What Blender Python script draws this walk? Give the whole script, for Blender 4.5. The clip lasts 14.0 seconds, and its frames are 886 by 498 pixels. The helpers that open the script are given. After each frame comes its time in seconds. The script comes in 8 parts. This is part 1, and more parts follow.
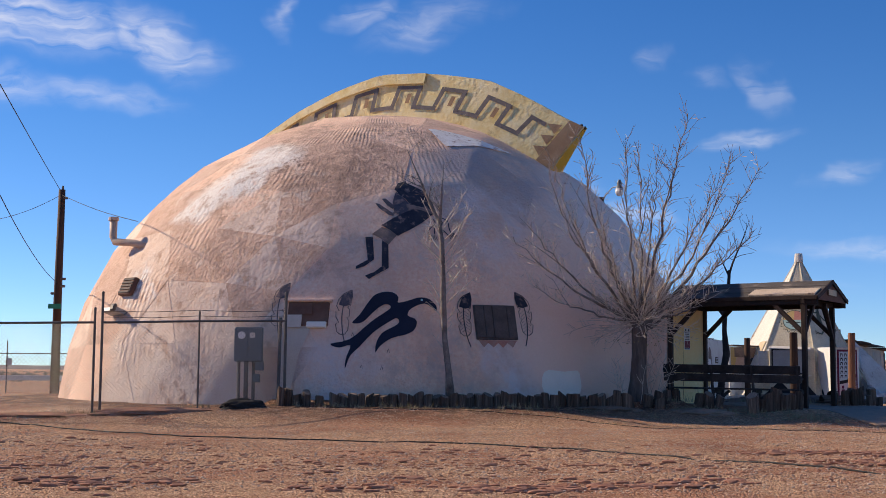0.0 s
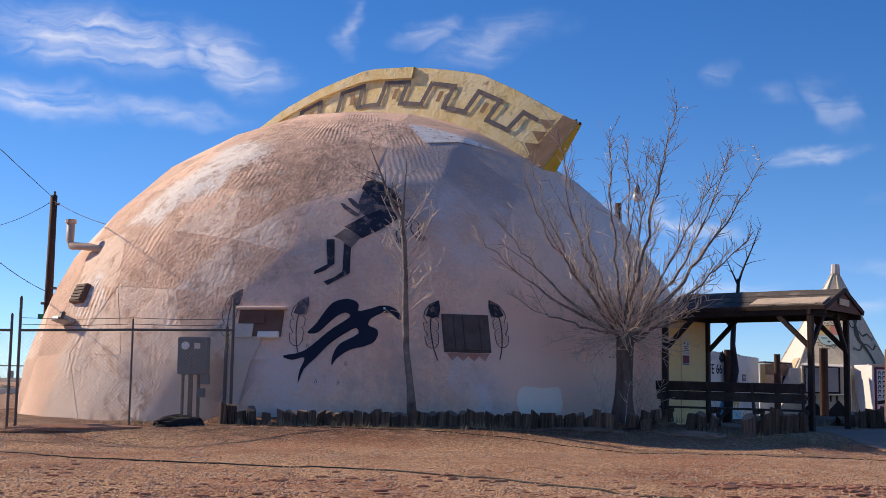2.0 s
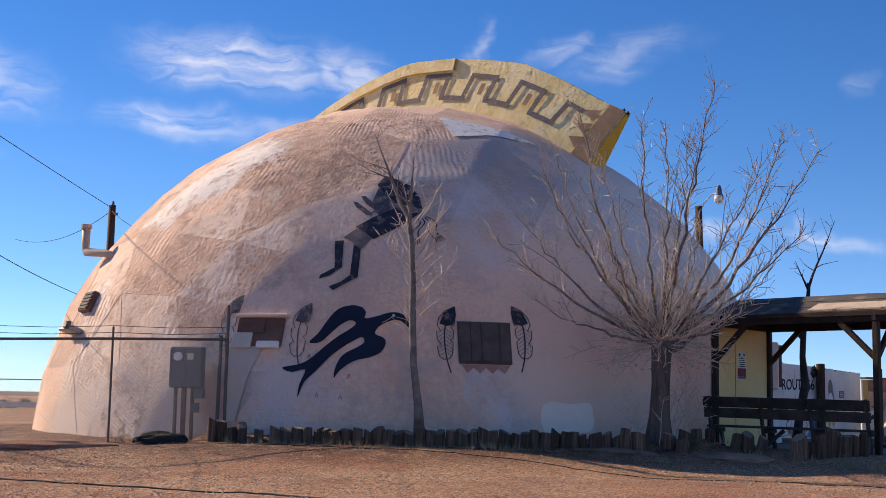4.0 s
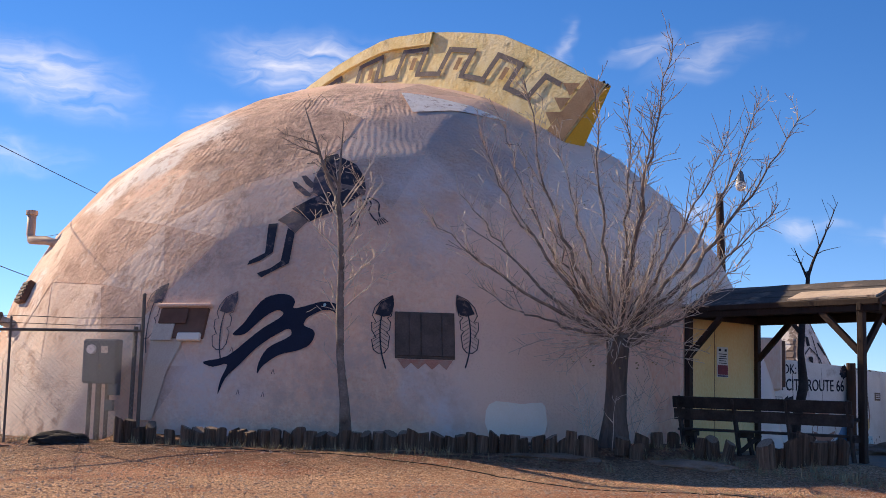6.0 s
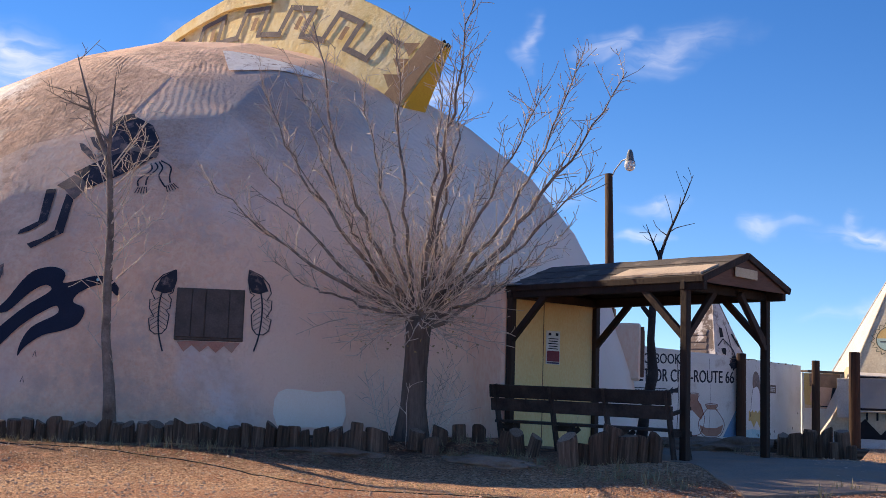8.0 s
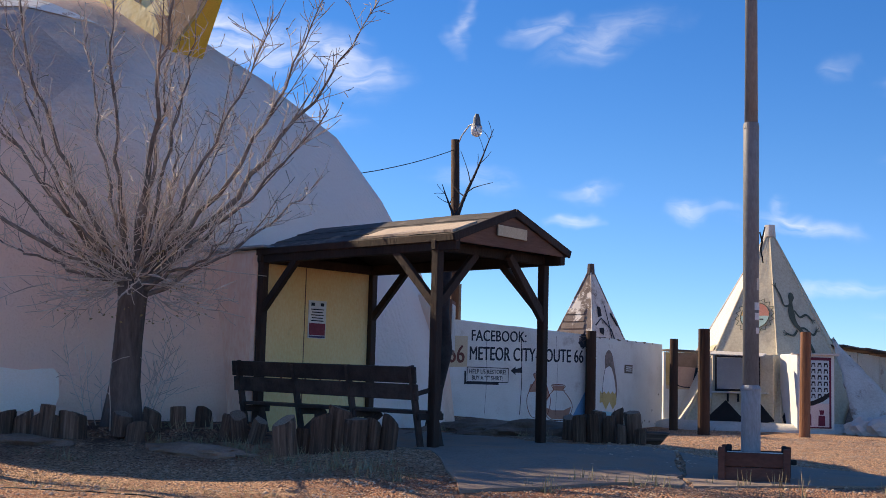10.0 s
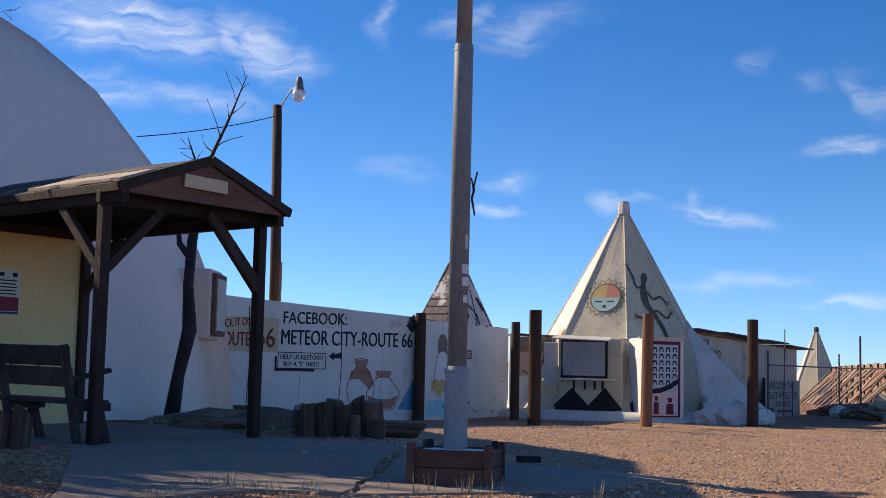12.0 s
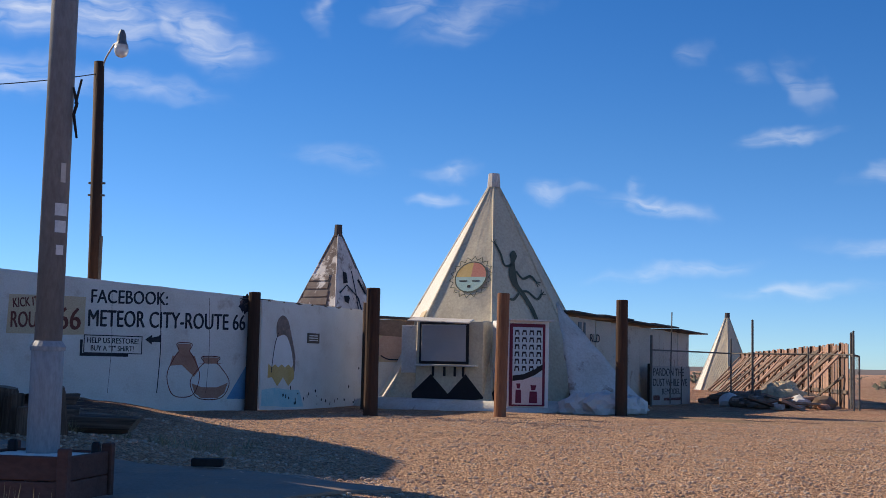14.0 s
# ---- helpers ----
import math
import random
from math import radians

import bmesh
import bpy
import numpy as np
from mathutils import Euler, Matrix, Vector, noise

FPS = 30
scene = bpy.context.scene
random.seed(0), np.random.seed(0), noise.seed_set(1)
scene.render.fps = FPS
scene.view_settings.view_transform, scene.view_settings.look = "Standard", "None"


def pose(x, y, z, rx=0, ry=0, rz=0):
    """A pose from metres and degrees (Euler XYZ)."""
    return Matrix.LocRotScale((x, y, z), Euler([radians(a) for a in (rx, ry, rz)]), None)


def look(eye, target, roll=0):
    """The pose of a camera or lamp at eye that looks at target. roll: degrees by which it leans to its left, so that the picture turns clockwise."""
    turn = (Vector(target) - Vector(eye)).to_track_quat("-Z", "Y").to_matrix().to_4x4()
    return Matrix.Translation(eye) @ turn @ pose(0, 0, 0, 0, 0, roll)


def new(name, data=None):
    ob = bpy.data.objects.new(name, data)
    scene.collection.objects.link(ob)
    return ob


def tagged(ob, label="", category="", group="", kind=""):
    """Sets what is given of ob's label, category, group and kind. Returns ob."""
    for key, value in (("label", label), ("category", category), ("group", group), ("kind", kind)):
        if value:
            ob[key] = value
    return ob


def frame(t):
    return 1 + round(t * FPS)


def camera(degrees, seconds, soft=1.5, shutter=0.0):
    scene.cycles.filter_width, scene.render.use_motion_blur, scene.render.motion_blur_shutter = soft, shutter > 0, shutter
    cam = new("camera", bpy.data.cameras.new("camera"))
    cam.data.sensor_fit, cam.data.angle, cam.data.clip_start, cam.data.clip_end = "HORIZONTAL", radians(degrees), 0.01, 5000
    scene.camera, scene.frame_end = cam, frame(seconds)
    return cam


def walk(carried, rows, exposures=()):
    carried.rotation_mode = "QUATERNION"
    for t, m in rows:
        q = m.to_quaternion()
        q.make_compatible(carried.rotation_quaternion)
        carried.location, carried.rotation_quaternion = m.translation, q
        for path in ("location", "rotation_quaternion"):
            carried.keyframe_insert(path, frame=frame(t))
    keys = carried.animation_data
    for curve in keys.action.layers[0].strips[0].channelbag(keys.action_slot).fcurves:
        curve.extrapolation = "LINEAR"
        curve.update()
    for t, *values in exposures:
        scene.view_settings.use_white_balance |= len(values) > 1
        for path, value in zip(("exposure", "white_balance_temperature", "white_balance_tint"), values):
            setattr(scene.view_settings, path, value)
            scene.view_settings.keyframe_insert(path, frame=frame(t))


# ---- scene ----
from mathutils.bvhtree import BVHTree
from mathutils.geometry import tessellate_polygon

# ---------------------------------------------------------------- camera
cam = camera(38.6, 14.0, soft=0.65)
METRES, EYE, TILT, LEAN, TURN = 27.0, 1.17, 0.5, 0.0, 0.0
ROWS = [
    (0.0, 0.0, 0.0, 0.0, -0.04, 5.04, -0.41),
    (0.5, 0.0205, 0.0262, -0.0003, 0.35, 5.17, -0.49),
    (1.0, 0.041, 0.0533, -0.0008, 0.93, 5.32, -0.6),
    (1.5, 0.062, 0.0807, -0.0008, 1.74, 5.51, -0.7),
    (2.0, 0.0834, 0.1081, -0.0009, 2.84, 5.76, -0.81),
    (2.5, 0.1046, 0.1353, -0.0013, 4.21, 6.03, -0.85),
    (3.0, 0.1258, 0.1631, -0.0016, 5.76, 6.24, -0.84),
    (5.5, 0.2318, 0.3027, -0.0026, 12.24, 6.5, -1.27),
    (6.0, 0.2533, 0.3308, -0.0028, 12.62, 6.46, -1.29),
    (6.5, 0.2752, 0.3591, -0.0036, 12.61, 6.41, -1.34),
    (7.0, 0.2958, 0.3869, -0.0036, 12.28, 6.34, -1.46),
    (7.5, 0.3169, 0.4151, -0.0034, 11.66, 6.25, -1.58),
    (8.0, 0.3386, 0.4441, -0.0037, 10.92, 6.18, -1.65),
    (10.5, 0.4475, 0.5907, -0.0054, 6.99, 5.43, -1.39),
    (11.0, 0.4693, 0.6212, -0.0057, 6.11, 5.35, -1.32),
    (11.5, 0.4908, 0.6511, -0.0063, 5.19, 5.28, -1.27),
    (12.0, 0.5122, 0.6815, -0.0066, 4.24, 5.19, -1.3),
    (12.5, 0.5335, 0.7119, -0.007, 3.32, 5.12, -1.26),
    (13.0, 0.5547, 0.7419, -0.0075, 2.52, 5.01, -1.24),
    (13.5, 0.5759, 0.7716, -0.008, 1.91, 4.89, -1.21),
    (14.0, 0.597, 0.802, -0.0085, 1.58, 4.74, -1.22),
]
walk(cam, [(t, pose(0, 0, EYE, TILT, LEAN, TURN) @ pose(METRES * x, METRES * y, METRES * z, 90 + pitch, roll, yaw)) for t, x, y, z, yaw, pitch, roll in ROWS],
     exposures=[(0.0, 0.24, 6950, 15), (3.0, 0.31, 7050, 16), (6.5, 0.54, 7480, 17), (8.2, 0.64, 7500, 16), (10.5, 0.56, 7050, 12), (14.0, 0.18, 6620, 10)])

# ---------------------------------------------------------------- world and sun
SUN_AZ, SUN_EL = 155.0, 31.0          # azimuth counted from +x, elevation
world = bpy.data.worlds.new("world")
scene.world = world
world.use_nodes = True
wn, wl = world.node_tree.nodes, world.node_tree.links
wn.clear()


def wnode(kind, **kw):
    n = wn.new(kind)
    for key, value in kw.items():
        n.inputs[key.replace("_", " ")].default_value = value
    return n


def wmath(op, a, b):
    n = wn.new("ShaderNodeMath")
    n.operation = op
    for i, v in enumerate((a, b)):
        if isinstance(v, (int, float)):
            n.inputs[i].default_value = v
        else:
            wl.new(v, n.inputs[i])
    return n.outputs[0]


sky = wn.new("ShaderNodeTexSky")
sky.sky_type = "NISHITA"
sky.sun_disc = False
sky.sun_elevation, sky.sun_rotation = radians(SUN_EL), radians(90.0 - SUN_AZ)
sky.altitude, sky.air_density, sky.dust_density, sky.ozone_density = 1500, 0.92, 0.0, 4.8
coord = wn.new("ShaderNodeTexCoord")
sep = wn.new("ShaderNodeSeparateXYZ")
wl.new(coord.outputs["Generated"], sep.inputs[0])
# cirrus: combed wisps, each at its bearing and elevation (degrees), and streaky noise over the rest of the sky
bearing_out = wmath("MULTIPLY", wmath("ARCTAN2", sep.outputs[0], sep.outputs[1]), 57.2958)
elevation_out = wmath("MULTIPLY", wmath("ARCSINE", sep.outputs[2], 0.0), 57.2958)
comb = wn.new("ShaderNodeCombineXYZ")
wl.new(bearing_out, comb.inputs[0])
wl.new(elevation_out, comb.inputs[1])
curl = wnode("ShaderNodeTexNoise", Scale=0.40, Detail=3.0, Roughness=0.5)
wl.new(comb.outputs[0], curl.inputs["Vector"])
bend = wn.new("ShaderNodeVectorMath")
bend.operation = "MULTIPLY_ADD"
bend.inputs[1].default_value = (4.0, 1.5, 0.0)
wl.new(curl.outputs["Color"], bend.inputs[0])
wl.new(comb.outputs[0], bend.inputs[2])
centred = wn.new("ShaderNodeVectorMath")
centred.operation = "SUBTRACT"
centred.inputs[1].default_value = (2.0, 0.75, 0.0)
wl.new(bend.outputs[0], centred.inputs[0])
# bearing, elevation, half length, half width, slope, density
WISPS = [(-18.6, 14.9, 4.6, 1.15, -3, 1.0), (-13.0, 14.3, 2.6, 1.1, -24, 0.85), (-21.0, 12.2, 3.6, 0.75, -4, 0.75), (-15.5, 11.9, 3.4, 0.5, -5, 0.5),
         (-7.2, 15.9, 0.65, 1.1, -14, 0.45), (-3.6, 15.9, 1.6, 0.45, 14, 0.55), (-0.8, 15.6, 2.9, 0.75, 16, 0.36),
         (-31.0, 13.6, 4.5, 1.3, -8, 0.8), (-33.0, 10.3, 3.4, 0.7, -4, 0.6), (9.7, 14.0, 1.1, 0.5, 0, 0.22), (12.2, 13.0, 1.0, 0.45, 0, 0.25)]
LOW_WISPS = [(14.5, 12.5, 0.75, 1.1, 35, 0.36), (13.6, 10.2, 1.9, 0.36, 6, 0.62), (17.5, 8.6, 1.5, 0.4, 12, 0.45), (-2.1, 7.6, 1.0, 0.30, 4, 0.62),
             (-1.4, 8.8, 1.3, 0.36, 5, 0.5), (-6.4, 9.3, 2.3, 0.50, -4, 0.30), (3.3, 8.0, 1.4, 0.42, 0, 0.6), (7.8, 7.3, 2.4, 0.42, -8, 0.66), (6.6, 8.1, 0.6, 0.6, 0, 0.4),
             (8.9, 4.4, 3.2, 0.33, 7, 0.55), (14.2, 3.6, 3.2, 0.33, 4, 0.5), (18.8, 5.3, 3.6, 0.42, -6, 0.5), (22.5, 6.6, 3.0, 0.5, 4, 0.45)]
clumps = None
for az, el, half_l, half_w, slope, dense in WISPS + LOW_WISPS:
    place = wn.new("ShaderNodeMapping")
    place.vector_type = "TEXTURE"
    place.inputs["Location"].default_value = (az, el, 0)
    place.inputs["Rotation"].default_value = (0, 0, radians(slope))
    place.inputs["Scale"].default_value = (half_l * 1.1, half_w * 1.3, 1)
    wl.new(centred.outputs[0], place.inputs[0])
    far = wn.new("ShaderNodeVectorMath")
    far.operation = "LENGTH"
    wl.new(place.outputs[0], far.inputs[0])
    soft_edge = wn.new("ShaderNodeMapRange")
    soft_edge.interpolation_type = "SMOOTHERSTEP"
    soft_edge.inputs["From Min"].default_value, soft_edge.inputs["From Max"].default_value = 1.35, 0.0
    soft_edge.inputs["To Min"].default_value, soft_edge.inputs["To Max"].default_value = 0.0, dense
    wl.new(far.outputs["Value"], soft_edge.inputs[0])
    clumps = soft_edge.outputs[0] if clumps is None else wmath("MAXIMUM", clumps, soft_edge.outputs[0])
combed = wn.new("ShaderNodeMapping")
combed.inputs["Rotation"].default_value = (0, 0, radians(-8))
combed.inputs["Scale"].default_value = (0.34, 1.5, 1.0)
wl.new(bend.outputs[0], combed.inputs[0])
fibre = wnode("ShaderNodeTexNoise", Scale=1.15, Detail=6.0, Roughness=0.54, Distortion=0.7)
wl.new(combed.outputs[0], fibre.inputs["Vector"])
streak = wn.new("ShaderNodeMapRange")
streak.inputs["From Min"].default_value, streak.inputs["From Max"].default_value = 0.26, 0.76
wl.new(fibre.outputs[0], streak.inputs[0])
mask = wnode("ShaderNodeTexNoise", Scale=0.07, Detail=3.0, Roughness=0.5)
wl.new(comb.outputs[0], mask.inputs["Vector"])
elsewhere = wn.new("ShaderNodeMapRange")
elsewhere.interpolation_type = "SMOOTHSTEP"
elsewhere.inputs["From Min"].default_value, elsewhere.inputs["From Max"].default_value = 0.50, 0.68
wl.new(mask.outputs[0], elsewhere.inputs[0])
aside = wn.new("ShaderNodeMapRange")
aside.inputs["From Min"].default_value, aside.inputs["From Max"].default_value = 32.0, 48.0
wl.new(wmath("ABSOLUTE", bearing_out, 0.0), aside.inputs[0])
rest = wmath("MULTIPLY", wmath("MULTIPLY", elsewhere.outputs[0], aside.outputs[0]), 0.5)
cover = wmath("MULTIPLY", wmath("MULTIPLY", wmath("MAXIMUM", clumps, rest), streak.outputs[0]), 0.76)
mix = wn.new("ShaderNodeMix")
mix.data_type = "RGBA"
wl.new(cover, mix.inputs[0])
hsv = wn.new("ShaderNodeHueSaturation")
hsv.inputs["Hue"].default_value = 0.508
hsv.inputs["Saturation"].default_value = 1.25
wl.new(sky.outputs[0], hsv.inputs["Color"])
haze = wn.new("ShaderNodeMix")
haze.data_type, haze.blend_type = "RGBA", "MULTIPLY"
haze.inputs[7].default_value = (0.70, 0.90, 1.16, 1)
low = wn.new("ShaderNodeMapRange")
low.interpolation_type = "SMOOTHSTEP"
low.inputs["From Min"].default_value, low.inputs["From Max"].default_value = 11.0, 0.0
wl.new(elevation_out, low.inputs[0])
wl.new(low.outputs[0], haze.inputs[0])
wl.new(hsv.outputs[0], haze.inputs[6])
wl.new(haze.outputs[2], mix.inputs[6])
mix.inputs[7].default_value = (7.2, 7.5, 8.0, 1)
bg = wn.new("ShaderNodeBackground")
bg.inputs["Strength"].default_value = 0.112
wl.new(mix.outputs[2], bg.inputs[0])
wout = wn.new("ShaderNodeOutputWorld")
wl.new(bg.outputs[0], wout.inputs[0])

sun_data = bpy.data.lights.new("sun", "SUN")
sun_data.energy, sun_data.angle, sun_data.color = 5.0, radians(0.53), (1.0, 0.85, 0.65)
sun = new("sun", sun_data)
to_sun = Vector((math.cos(radians(SUN_AZ)) * math.cos(radians(SUN_EL)), math.sin(radians(SUN_AZ)) * math.cos(radians(SUN_EL)), math.sin(radians(SUN_EL))))
sun.matrix_world = look(to_sun * 60, (0, 0, 0))

# ---------------------------------------------------------------- materials
MATS = {}


def material(name, stops, scale=3.0, rough=0.85, bump=0.25, fine=40.0, metal=0.0, stretch=(1, 1, 1), stain=None, vary=0.0, bump_dist=0.02, coords="Object"):
    """A two-scale procedural surface: stops are the colours of the broad variation, fine the scale of the grain."""
    m = bpy.data.materials.new(name)
    m.use_nodes = True
    nt = m.node_tree
    n, l = nt.nodes, nt.links
    bsdf = n["Principled BSDF"]
    tc = n.new("ShaderNodeTexCoord")
    mp = n.new("ShaderNodeMapping")
    mp.inputs["Scale"].default_value = stretch
    l.new(tc.outputs[coords], mp.inputs[0])
    src = mp.outputs[0]
    broad = n.new("ShaderNodeTexNoise")
    broad.inputs["Scale"].default_value, broad.inputs["Detail"].default_value, broad.inputs["Roughness"].default_value = scale, 6.0, 0.62
    l.new(src, broad.inputs["Vector"])
    grain = n.new("ShaderNodeTexNoise")
    grain.inputs["Scale"].default_value, grain.inputs["Detail"].default_value, grain.inputs["Roughness"].default_value = fine, 5.0, 0.65
    l.new(src, grain.inputs["Vector"])
    ramp = n.new("ShaderNodeValToRGB")
    els = ramp.color_ramp.elements
    els[0].position, els[1].position = 0.30, 0.72
    els[0].color, els[1].color = (*stops[0], 1), (*stops[-1], 1)
    for i, s in enumerate(stops[1:-1]):
        e = els.new(0.30 + 0.42 * (i + 1) / (len(stops) - 1))
        e.color = (*s, 1)
    l.new(broad.outputs[0], ramp.inputs[0])
    mul = n.new("ShaderNodeMix")
    mul.data_type, mul.blend_type = "RGBA", "OVERLAY"
    mul.inputs[0].default_value = 0.45
    l.new(ramp.outputs[0], mul.inputs[6])
    l.new(grain.outputs[0], mul.inputs[7])
    col = mul.outputs[2]
    if stain:
        colour, sscale, lo, hi = stain
        st = n.new("ShaderNodeTexNoise")
        st.inputs["Scale"].default_value, st.inputs["Detail"].default_value, st.inputs["Roughness"].default_value = sscale, 7.0, 0.68
        l.new(src, st.inputs["Vector"])
        mr = n.new("ShaderNodeMapRange")
        mr.inputs["From Min"].default_value, mr.inputs["From Max"].default_value = lo, hi
        l.new(st.outputs[0], mr.inputs[0])
        sm = n.new("ShaderNodeMix")
        sm.data_type = "RGBA"
        l.new(mr.outputs[0], sm.inputs[0])
        l.new(col, sm.inputs[6])
        sm.inputs[7].default_value = (*colour, 1)
        col = sm.outputs[2]
    if vary:
        info = n.new("ShaderNodeObjectInfo")
        hsv = n.new("ShaderNodeHueSaturation")
        vr = n.new("ShaderNodeMapRange")
        vr.inputs["To Min"].default_value, vr.inputs["To Max"].default_value = 1 - vary, 1 + vary
        l.new(info.outputs["Random"], vr.inputs[0])
        l.new(vr.outputs[0], hsv.inputs["Value"])
        l.new(col, hsv.inputs["Color"])
        col = hsv.outputs[0]
    l.new(col, bsdf.inputs["Base Color"])
    bsdf.inputs["Roughness"].default_value = rough
    bsdf.inputs["Metallic"].default_value = metal
    bsdf.inputs["Specular IOR Level"].default_value = 0.3
    if bump:
        add = n.new("ShaderNodeMath")
        add.operation = "ADD"
        l.new(broad.outputs[0], add.inputs[0])
        l.new(grain.outputs[0], add.inputs[1])
        b = n.new("ShaderNodeBump")
        b.inputs["Strength"].default_value, b.inputs["Distance"].default_value = bump, bump_dist
        l.new(add.outputs[0], b.inputs["Height"])
        l.new(b.outputs[0], bsdf.inputs["Normal"])
    MATS[name] = m
    return m


stucco = material("stucco", [(0.74, 0.485, 0.35), (0.84, 0.585, 0.44), (0.88, 0.66, 0.52)], 0.45, 0.92, 0.7, 11.0, stain=((0.70, 0.47, 0.35), 1.3, 0.53, 0.70), bump_dist=0.07)


def wear(m, patches):
    """Lays worn areas, and some paled for fill light, into a plaster: each has a middle (object space), a radius, a
    colour, a noise scale and a cover threshold.
    """
    n, l = m.node_tree.nodes, m.node_tree.links
    bsdf = n["Principled BSDF"]
    tc = n.new("ShaderNodeTexCoord")
    wob = n.new("ShaderNodeTexNoise")
    wob.inputs["Scale"].default_value, wob.inputs["Detail"].default_value = 0.8, 4.0
    l.new(tc.outputs["Object"], wob.inputs["Vector"])
    amp = n.new("ShaderNodeVectorMath")
    amp.operation = "MULTIPLY_ADD"
    amp.inputs[1].default_value = (1.6, 1.6, 1.6)
    l.new(wob.outputs["Color"], amp.inputs[0])
    l.new(tc.outputs["Object"], amp.inputs[2])
    shift = n.new("ShaderNodeVectorMath")
    shift.operation = "SUBTRACT"
    shift.inputs[1].default_value = (0.8, 0.8, 0.8)
    l.new(amp.outputs[0], shift.inputs[0])
    for mid, radius, colour, scale, lo, hi in patches:
        dist = n.new("ShaderNodeVectorMath")
        dist.operation = "DISTANCE"
        dist.inputs[1].default_value = mid
        l.new(shift.outputs[0], dist.inputs[0])
        near = n.new("ShaderNodeMapRange")
        near.interpolation_type = "SMOOTHSTEP"
        near.inputs["From Min"].default_value, near.inputs["From Max"].default_value = radius, radius * 0.55
        l.new(dist.outputs["Value"], near.inputs[0])
        flake = n.new("ShaderNodeTexNoise")
        flake.inputs["Scale"].default_value, flake.inputs["Detail"].default_value, flake.inputs["Roughness"].default_value = scale, 8.0, 0.72
        l.new(tc.outputs["Object"], flake.inputs["Vector"])
        fr = n.new("ShaderNodeMapRange")
        fr.inputs["From Min"].default_value, fr.inputs["From Max"].default_value = lo, hi
        l.new(flake.outputs[0], fr.inputs[0])
        both = n.new("ShaderNodeMath")
        both.operation = "MULTIPLY"
        l.new(near.outputs[0], both.inputs[0])
        l.new(fr.outputs[0], both.inputs[1])
        mx = n.new("ShaderNodeMix")
        mx.data_type = "RGBA"
        l.new(both.outputs[0], mx.inputs[0])
        l.new(bsdf.inputs["Base Color"].links[0].from_socket, mx.inputs[6])
        mx.inputs[7].default_value = (*colour, 1)
        l.new(mx.outputs[2], bsdf.inputs["Base Color"])


stucco_dusty = material("stucco_dusty", [(0.66, 0.49, 0.385), (0.77, 0.59, 0.47), (0.82, 0.66, 0.55)], 0.6, 0.92, 0.5, 14.0, stain=((0.56, 0.39, 0.30), 1.3, 0.53, 0.68), bump_dist=0.06)
stucco_brown = material("stucco_brown", [(0.57, 0.375, 0.28), (0.67, 0.46, 0.35), (0.74, 0.53, 0.415)], 0.5, 0.94, 0.6, 12.0, stain=((0.48, 0.315, 0.235), 1.6, 0.50, 0.68), bump_dist=0.07)
D0 = (1.845, -40.832, -0.2)


def spot(x, y, z):
    return (x + D0[0], y + D0[1], z + D0[2])


